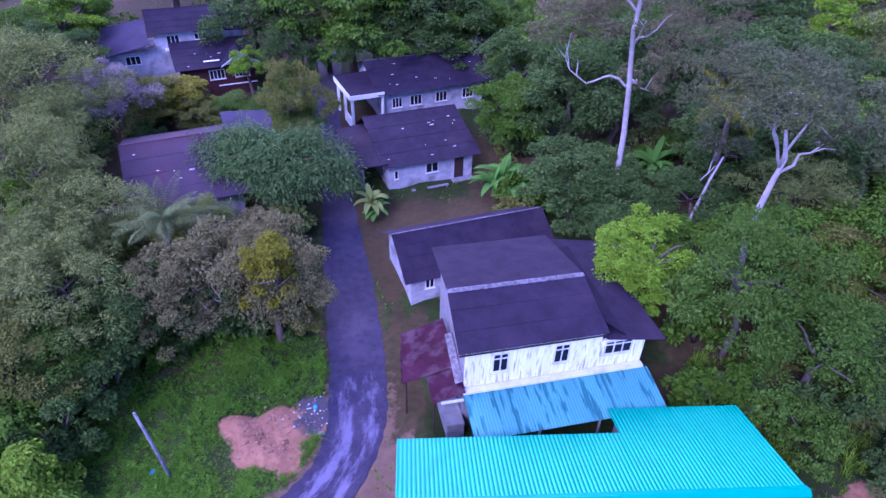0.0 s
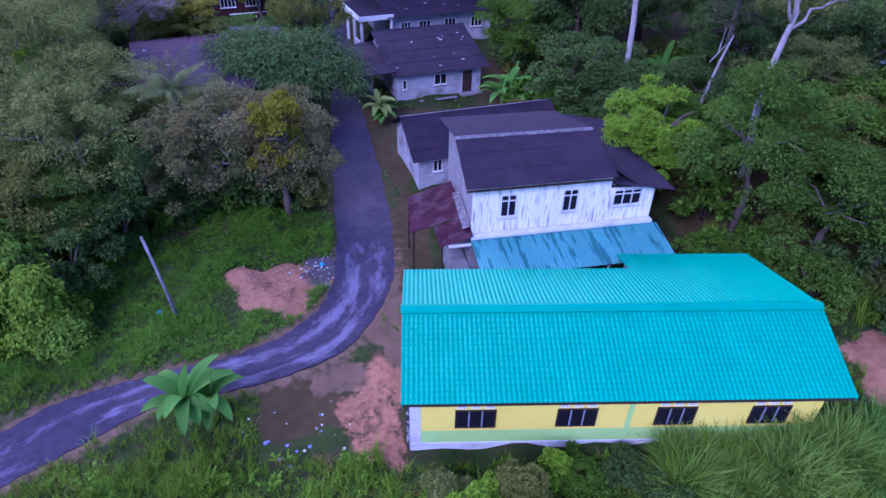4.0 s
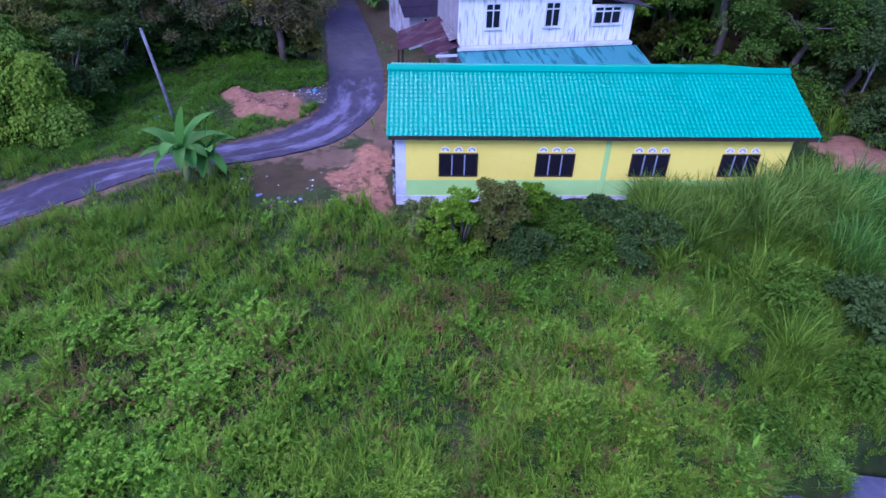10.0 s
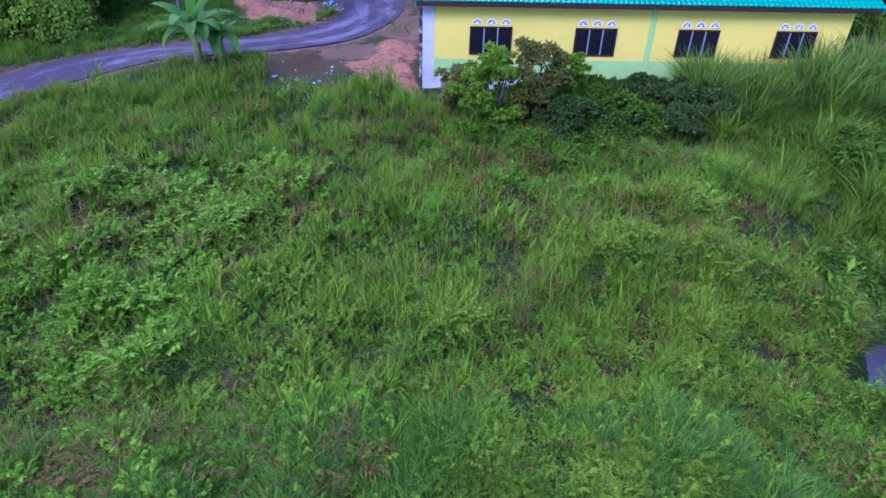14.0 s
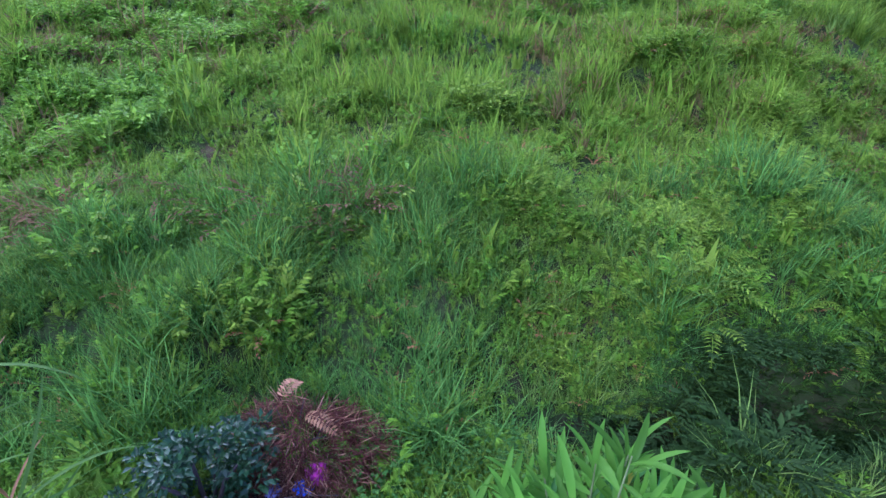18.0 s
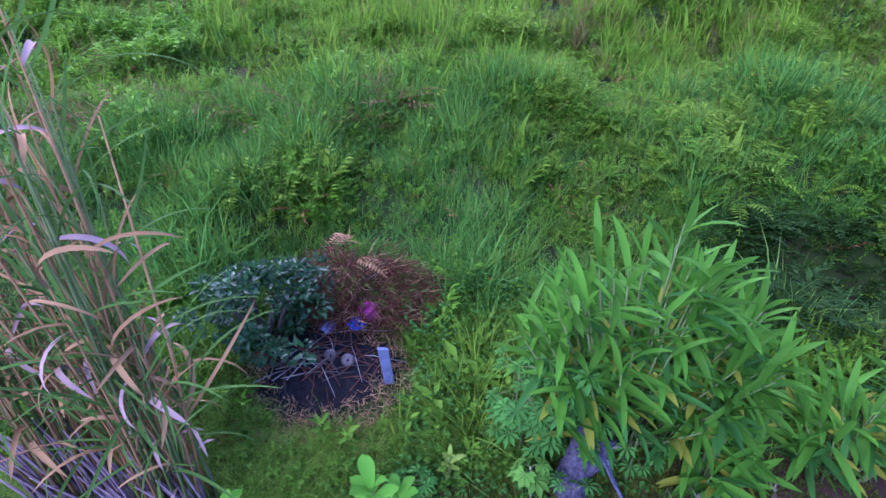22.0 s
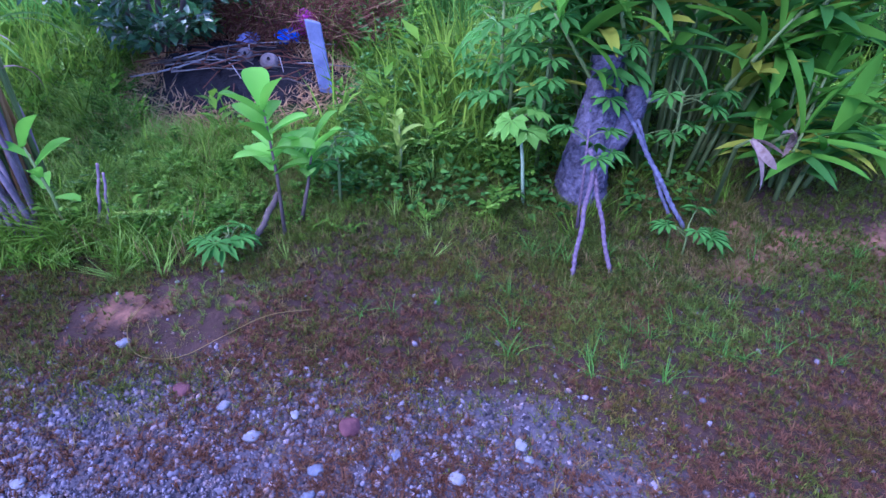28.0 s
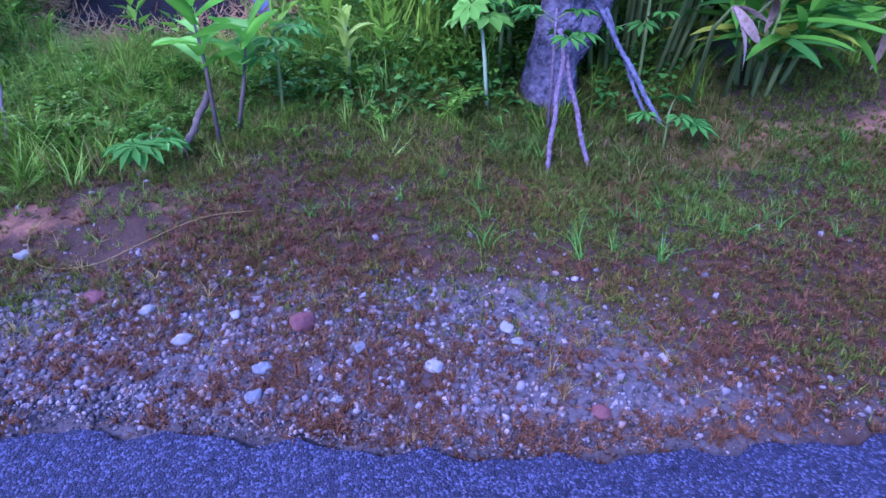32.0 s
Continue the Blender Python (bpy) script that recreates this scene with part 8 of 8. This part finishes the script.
def lobed_plant(name, x, y, top, n, stem_r, leaves_, label, seed, spread_=0.13, lean=(0, 0), stem_mat=None, low=0.55):
    t = thing(name, x, y, H(x, y), label=label, category="plant")
    pr = random.Random(seed)
    tip = Vector((lean[0], lean[1], top))
    tube("stem", [(0, 0, -0.04), tip * 0.5 + Vector((0.004, 0.004, 0)), tip], [stem_r, stem_r * 0.85, stem_r * 0.55], stem_mat or STALK, t, sides=7)
    for i in range(n):
        a = i * 2.4 + pr.uniform(-0.2, 0.2)
        s = tip * pr.uniform(low, 1.0)
        e = s + Vector((spread_ * math.cos(a), spread_ * math.sin(a), pr.uniform(-0.01, 0.08))) * pr.uniform(0.6, 1.1)
        tube("leaf_stalk", [s, s.lerp(e, 0.5) + Vector((0, 0, 0.012)), e], [0.003, 0.0025, 0.002], STALK, t, sides=4)
        shared_leaf("leaf", leaves_, Matrix.Translation(e) @ Matrix.Rotation(a, 4, "Z") @ Matrix.Rotation(pr.uniform(0.0, 0.7), 4, "Y") @ Matrix.Scale(pr.uniform(0.75, 1.15), 4), t)
    return t


lobed_plant("papaya_seedling", -0.33, -10.64, 0.44, 8, 0.010, PAP, "young papaya seedling with pale green stem", 1, 0.09, (-0.05, -0.03), material("pale stem", (0.25, 0.32, 0.17), (0.36, 0.42, 0.25), 8, 0.7), 0.85)
lobed_plant("cassava_plant", -0.16, -10.28, 1.05, 22, 0.013, CASS, "cassava plant with lobed leaves behind the stump", 2, 0.22, (-0.05, 0))
lobed_plant("cassava_plant", 0.08, -10.2, 1.15, 20, 0.013, CASS, "cassava plant with lobed leaves behind the stump", 3, 0.22, (0.05, 0))
lobed_plant("cassava_plant", -0.42, -10.15, 0.75, 16, 0.012, CASS, "cassava plant with lobed leaves behind the stump", 4, 0.2)
lobed_plant("cassava_plant", 0.42, -10.5, 0.5, 14, 0.010, CASS, "cassava plant with lobed leaves beside the stump", 5, 0.17)
lobed_plant("cassava_plant", -0.10, -10.83, 0.50, 6, 0.008, CASS, "cassava shoot on the stake", 6, 0.12, (0, 0), PINK_STICK)
for i, (cx, cy, ct) in enumerate(((-0.24, -10.40, 0.95), (-0.02, -10.36, 1.2), (-0.40, -10.32, 0.75))):
    lobed_plant("cassava_plant", cx, cy, ct, 24, 0.011, CASS_BIG, "leafy cassava plant with lobed leaves round the stump", 20 + i, 0.2, (0.02, -0.06), None, 0.25)
lobed_plant("cassava_plant", -1.66, -11.04, 0.12, 8, 0.006, CASS, "low cassava seedling on the verge", 7, 0.10)
lobed_plant("cassava_plant", -1.22, -10.72, 0.34, 12, 0.008, CASS, "cassava seedling in the grass", 8, 0.12)
lobed_plant("cassava_plant", 0.36, -10.98, 0.16, 6, 0.006, CASS, "low cassava seedling on the verge", 9, 0.10)


def leafy_shoot(name, x, y, top, n, mat, length, width, label, seed, stem_mat=None, lean=(0, 0), bend=(0.7, -0.1), low=0.35, wide=1.0):
    t = thing(name, x, y, H(x, y), label=label, category="plant")
    pr = random.Random(seed)
    random.seed(seed)
    shapes = [leaf_data("leaf", mat, length * k, width * k, bend, 8 if wide > 1 else 5, wide) for k in (0.8, 1.0, 1.15)]
    tip = Vector((lean[0], lean[1], top))
    tube("stem", [(0, 0, -0.04), tip * 0.5 + Vector((0.01, 0, 0)), tip], [0.011, 0.008, 0.004], stem_mat or BARK, t, sides=6)
    for i in range(n):
        s = tip * (low + (1 - low) * i / max(1, n - 1))
        m = Matrix.Translation(s) @ Matrix.Rotation(i * 2.4 + pr.uniform(-0.3, 0.3), 4, "Z") @ Matrix.Rotation(-pr.uniform(-0.1, 0.5) - 0.5 * i / n, 4, "Y")
        shared_leaf("leaf", shapes, m @ Matrix.Scale(pr.uniform(0.8, 1.15), 4), t)
    return t


BROAD = leafy("broad bright leaves", (0.10, 0.28, 0.02), (0.18, 0.42, 0.04), island=0.2, thin=0.45)
PALE_L = leafy("pale yellow green leaves", (0.22, 0.34, 0.04), (0.36, 0.46, 0.08), island=0.2, thin=0.45)
leafy_shoot("shrub_shoot", -1.45, -10.92, 0.60, 15, BROAD, 0.21, 0.105, "young shrub with broad paddle-shaped green leaves", 1, None, (-0.02, 0), (0.15, -0.2), 0.5, 1.7)
leafy_shoot("shrub_shoot", -1.40, -10.84, 0.38, 9, BROAD, 0.19, 0.09, "young shrub with broad paddle-shaped green leaves", 2, None, (0.10, 0), (0.15, -0.2), 0.6, 1.7)
stake("branch", (-1.60, -10.97, H(-1.6, -10.97) - 0.02), (-1.46, -10.90, -2.0), 0.014, BARK, "brown forked branch under the young shrub")
leafy_shoot("seedling", -0.95, -10.52, 0.32, 13, PALE_L, 0.12, 0.04, "pale yellow green seedling on the verge", 3, STALK, (0.01, 0), (0.6, -0.4), 0.2)
leafy_shoot("seedling", -2.42, -10.9, 0.44, 6, BROAD, 0.19, 0.085, "leggy seedling with a few broad leaves", 4, STALK, (-0.08, 0.0), (0.25, -0.25), 0.45, 1.7)

CREEPER = leafy("creeper leaves", (0.035, 0.11, 0.014), (0.10, 0.22, 0.035), island=0.4, scale=3.0)
# creepers and leaf litter under the bushes
rng = np.random.default_rng(12)
n = 3600
x, y = rng.uniform(-1.3, 0.6, n), rng.uniform(-10.75, -8.6, n)
ok = free_ground(x, y)
x, y = x[ok], y[ok]
n = len(x)
z = height(x, y) + rng.uniform(0.02, 0.30, n) * (0.4 + 0.6 * step(-10.7, -9.8, y))
a = rng.uniform(0, 6.28, n)
v, f = leaves(np.stack([x, y, z], 1), np.stack([np.cos(a), np.sin(a), rng.uniform(-0.4, 0.3, n)], 1), np.tile([[0, 0, 1.0]], (n, 1)) + rng.normal(0, 0.25, (n, 3)), rng.uniform(0.03, 0.065, n), rng.uniform(0.025, 0.045, n))
tagged(array_mesh("creeper", v, f, CREEPER), "creeper with rounded green leaves over the ground", "creeper", kind="stuff")

# gravel, single stones and a trailing vine
PEBBLE = material("mixed pale gravel", (0.034, 0.026, 0.030), (0.165, 0.14, 0.165), 12, 0.85, 0.2, 60, island=0.75, stain=(0.16, 0.10, 0.075), sscale=26.0, samount=0.75)
ico = bmesh.new()
bmesh.ops.create_cone(ico, cap_ends=True, segments=5, radius1=1.0, radius2=0.55, depth=1.5)
bmesh.ops.triangulate(ico, faces=ico.faces[:])
ico.verts.ensure_lookup_table()
IV = np.array([tuple(w.co) for w in ico.verts])
IF = np.array([[w.index for w in p.verts] for p in ico.faces])
ico.free()
rng = np.random.default_rng(8)
n = 230000
x, y = rng.uniform(-3.4, 2.4, n), rng.uniform(-12.6, -11.2, n)
g = gravel_amount(x, y) * (0.3 + 0.7 * patchy(x, y, 5, 2)) * (0.45 + 0.55 * step(0.3, 0.6, patchy(x, y, 16, 4))) * (0.35 + 0.65 * step(0.3, -0.7, x))
near = y - lane_edge(x)
ok = (rng.uniform(0, 1, n) < g + 0.007 + 0.4 * step(0.16, 0.02, near) * (0.2 + 0.8 * step(0.6, -0.9, x))) & (near > -0.035)
x, y = x[ok], y[ok]
n = len(x)
sz = (0.0020 + 0.0030 * rng.random(n) + 0.010 * rng.random(n) ** 7) * (0.62 + 0.38 * step(0.02, 0.14, y - lane_edge(x)))
V = IV[None] * (sz[:, None, None] * np.stack([rng.uniform(0.8, 1.5, n), rng.uniform(0.7, 1.1, n), rng.uniform(0.45, 0.8, n)], 1)[:, None])
V = V * (1 + rng.uniform(-0.42, 0.42, (n, len(IV), 1)))
ca = rng.uniform(0, 6.28, n)
c, s_ = np.cos(ca)[:, None], np.sin(ca)[:, None]
VX, VY = V[:, :, 0] * c - V[:, :, 1] * s_, V[:, :, 0] * s_ + V[:, :, 1] * c
VZ = V[:, :, 2] + (height(x, y) + sz * 0.25)[:, None]
V = np.stack([VX + x[:, None], VY + y[:, None], VZ], 2).reshape(-1, 3)
F = (IF[None] + (np.arange(n) * len(IV))[:, None, None]).reshape(-1, 3)
tagged(array_mesh("gravel", V, F, PEBBLE), "loose pale grey gravel along the lane", "gravel", kind="stuff")


def stone(x, y, r, mat, label, seed, flat=0.6, rise=0.3):
    bm = bmesh.new()
    bmesh.ops.create_icosphere(bm, subdivisions=3, radius=r)
    for w in bm.verts:
        w.co *= 1 + 0.30 * noise.noise(w.co * (1.3 / r) + Vector((seed * 3.1, 0, 0))) - 0.16 * max(0.0, noise.noise(w.co * (0.8 / r) + Vector((0, seed * 1.7, 0))))
        w.co.z *= flat
        w.co.x *= 1.25
    ob = part("stone", bm, mat, smooth=True)
    ob.matrix_basis = pose(x, y, H(x, y) + r * flat * rise, 0, 0, seed * 47)
    return tagged(ob, label, "stone", "stones on the verge")


CHALK = material("chalk white stone", (0.13, 0.12, 0.13), (0.22, 0.205, 0.215), 20, 0.8, 0.2, 60)
REDSTONE = material("dull red stone", (0.065, 0.024, 0.028), (0.12, 0.048, 0.05), 20, 0.85, 0.3, 60)
GREYSTONE = material("blue grey stone", (0.08, 0.08, 0.10), (0.15, 0.15, 0.18), 20, 0.8, 0.3, 60)
for i, (x, y, r, mat, label) in enumerate((
        (-1.95, -11.52, 0.022, CHALK, "small chalk white stone on bare soil"), (-1.06, -11.9, 0.036, REDSTONE, "dull red flat stone in the gravel"), (-0.71, -12.08, 0.024, CHALK, "pale flat stone in the gravel"),
        (-0.96, -12.16, 0.013, CHALK, "small white stone in the gravel"), (-1.5, -11.81, 0.02, CHALK, "small white stone in the gravel"), (-0.32, -12.26, 0.022, REDSTONE, "dull red stone at the asphalt's edge"), (-1.66, -11.74, 0.028, REDSTONE, "dull red stone half in the soil"),
        (-1.15, -12.05, 0.022, GREYSTONE, "blue grey stone in the gravel"), (-1.16, -12.14, 0.020, GREYSTONE, "blue grey stone in the gravel"), (-0.5, -11.98, 0.019, CHALK, "pale stone in the gravel"), (-0.48, -12.03, 0.014, CHALK, "pale stone in the gravel"), (-1.38, -11.92, 0.023, CHALK, "long pale stone in the gravel"),
        (-0.9, -12.0, 0.017, GREYSTONE, "grey stone in the gravel"), (-1.25, -11.84, 0.017, CHALK, "pale stone in the gravel"), (-2.05, -12.08, 0.022, CHALK, "white stone at the asphalt's edge"), (-1.95, -12.13, 0.016, CHALK, "white stone at the asphalt's edge"), (-0.38, -11.9, 0.011, REDSTONE, "bright red pebble in the gravel"),
        (-1.72, -11.08, 0.014, CHALK, "white pebble on bare soil"), (-1.68, -11.13, 0.010, CHALK, "white pebble on bare soil"), (-1.85, -11.2, 0.008, CHALK, "white pebble on bare soil"))):
    stone(x, y, r, mat, label, i + 1)
vine = [(-1.93, -11.32), (-1.96, -11.45), (-1.88, -11.58), (-1.72, -11.60), (-1.58, -11.52), (-1.42, -11.42), (-1.24, -11.38)]
vine_ob = tube("vine", [(x, y, H(x, y) + 0.012) for x, y in smooth_line(vine, 5)], [0.0017] * 31, DRY, sides=5)
tagged(vine_ob, "thin dry vine trailing over bare soil", "vine")

# clods of red earth on the scraped heap
CLOD = material("red earth clods", (0.17, 0.080, 0.056), (0.36, 0.20, 0.145), 6, 0.95, 0.4, 30, island=0.3)
rng = np.random.default_rng(18)
n = 700
x, y = rng.normal(-6.9, 1.1, n), rng.normal(19.1, 0.85, n)
sz = rng.uniform(0.012, 0.032, n) + 0.07 * rng.random(n) ** 9
V = IV[None] * (sz[:, None, None] * np.stack([rng.uniform(0.8, 1.4, n), rng.uniform(0.8, 1.2, n), rng.uniform(0.5, 0.8, n)], 1)[:, None]) * (1 + rng.uniform(-0.25, 0.25, (n, len(IV), 1)))
V = V + np.stack([x, y, height(x, y) + sz * 0.2], 1)[:, None]
F = (IF[None] + (np.arange(n) * len(IV))[:, None, None]).reshape(-1, 3)
tagged(array_mesh("clods", V.reshape(-1, 3), F, CLOD), "loose clods of red earth", "earth", kind="stuff")

# ---- the pole, rubbish and litter by the road ----
POLE = material("weathered grey pole", (0.12, 0.115, 0.13), (0.24, 0.225, 0.25), 4, 0.85, 0.3, 20, stain=(0.05, 0.048, 0.05), sscale=1.5)
pole = thing("utility_pole", -11.05, 17.1, H(-11.05, 17.1), label="leaning grey pole standing in the grass", category="pole")
tube("shaft", [(0, 0, -0.5), (-0.36, 0.18, 2.1), (-0.72, 0.36, 4.2)], [0.085, 0.075, 0.065], POLE, pole, sides=12)
tube("cap", [(-0.72, 0.36, 4.203), (-0.725, 0.362, 4.28)], [0.066, 0.06], CHALK, pole, "pale pole cap", sides=12)
crumpled("plastic_sheet", -12.0, 17.4, H(-12.0, 17.4) + 0.1, 0.15, material("bright blue plastic", (0.02, 0.20, 0.50), (0.05, 0.33, 0.70), 4, 0.4), "bright blue plastic sheet in the grass", "sheet", 8, 0.4)
crumpled("plastic_bag", -4.95, 20.9, H(-4.95, 20.9) + 0.08, 0.11, material("light blue plastic", (0.05, 0.25, 0.60), (0.10, 0.4, 0.75), 4, 0.4), "light blue plastic bag on the rubbish heap", "bag", 9)
tagged(box("box", -4.6, -4.3, 19.2, 19.4, H(-4.45, 19.3), H(-4.45, 19.3) + 0.10, CHALK, None, "", 0.02), "small pale box at the road's edge", "box")
SCRAP = material("dirty white scraps", (0.30, 0.29, 0.30), (0.55, 0.53, 0.53), 6, 0.7)
LITTER = [SCRAP, CHALK, SCRAP, GREYSTONE]
pr = random.Random(31)
for i in range(86):
    if i < 22 or i >= 46:
        x, y = pr.gauss(-5.1, 0.6), pr.gauss(20.5, 0.65)
    elif i < 40:
        x, y = pr.gauss(-4.4, 1.3), pr.gauss(10.6, 0.9)
    else:
        x, y = pr.uniform(-6.0, -4.0), pr.uniform(9.4, 10.4)
    r = pr.uniform(0.025, 0.06) if i < 40 or i >= 46 else pr.uniform(0.05, 0.09)
    crumpled("litter", x, y, H(x, y) + 0.3 * r, r, GREY_BAG if 40 <= i < 46 else LITTER[i % 4], "scrap of pale litter on the ground", "litter", 40 + i, 0.5)
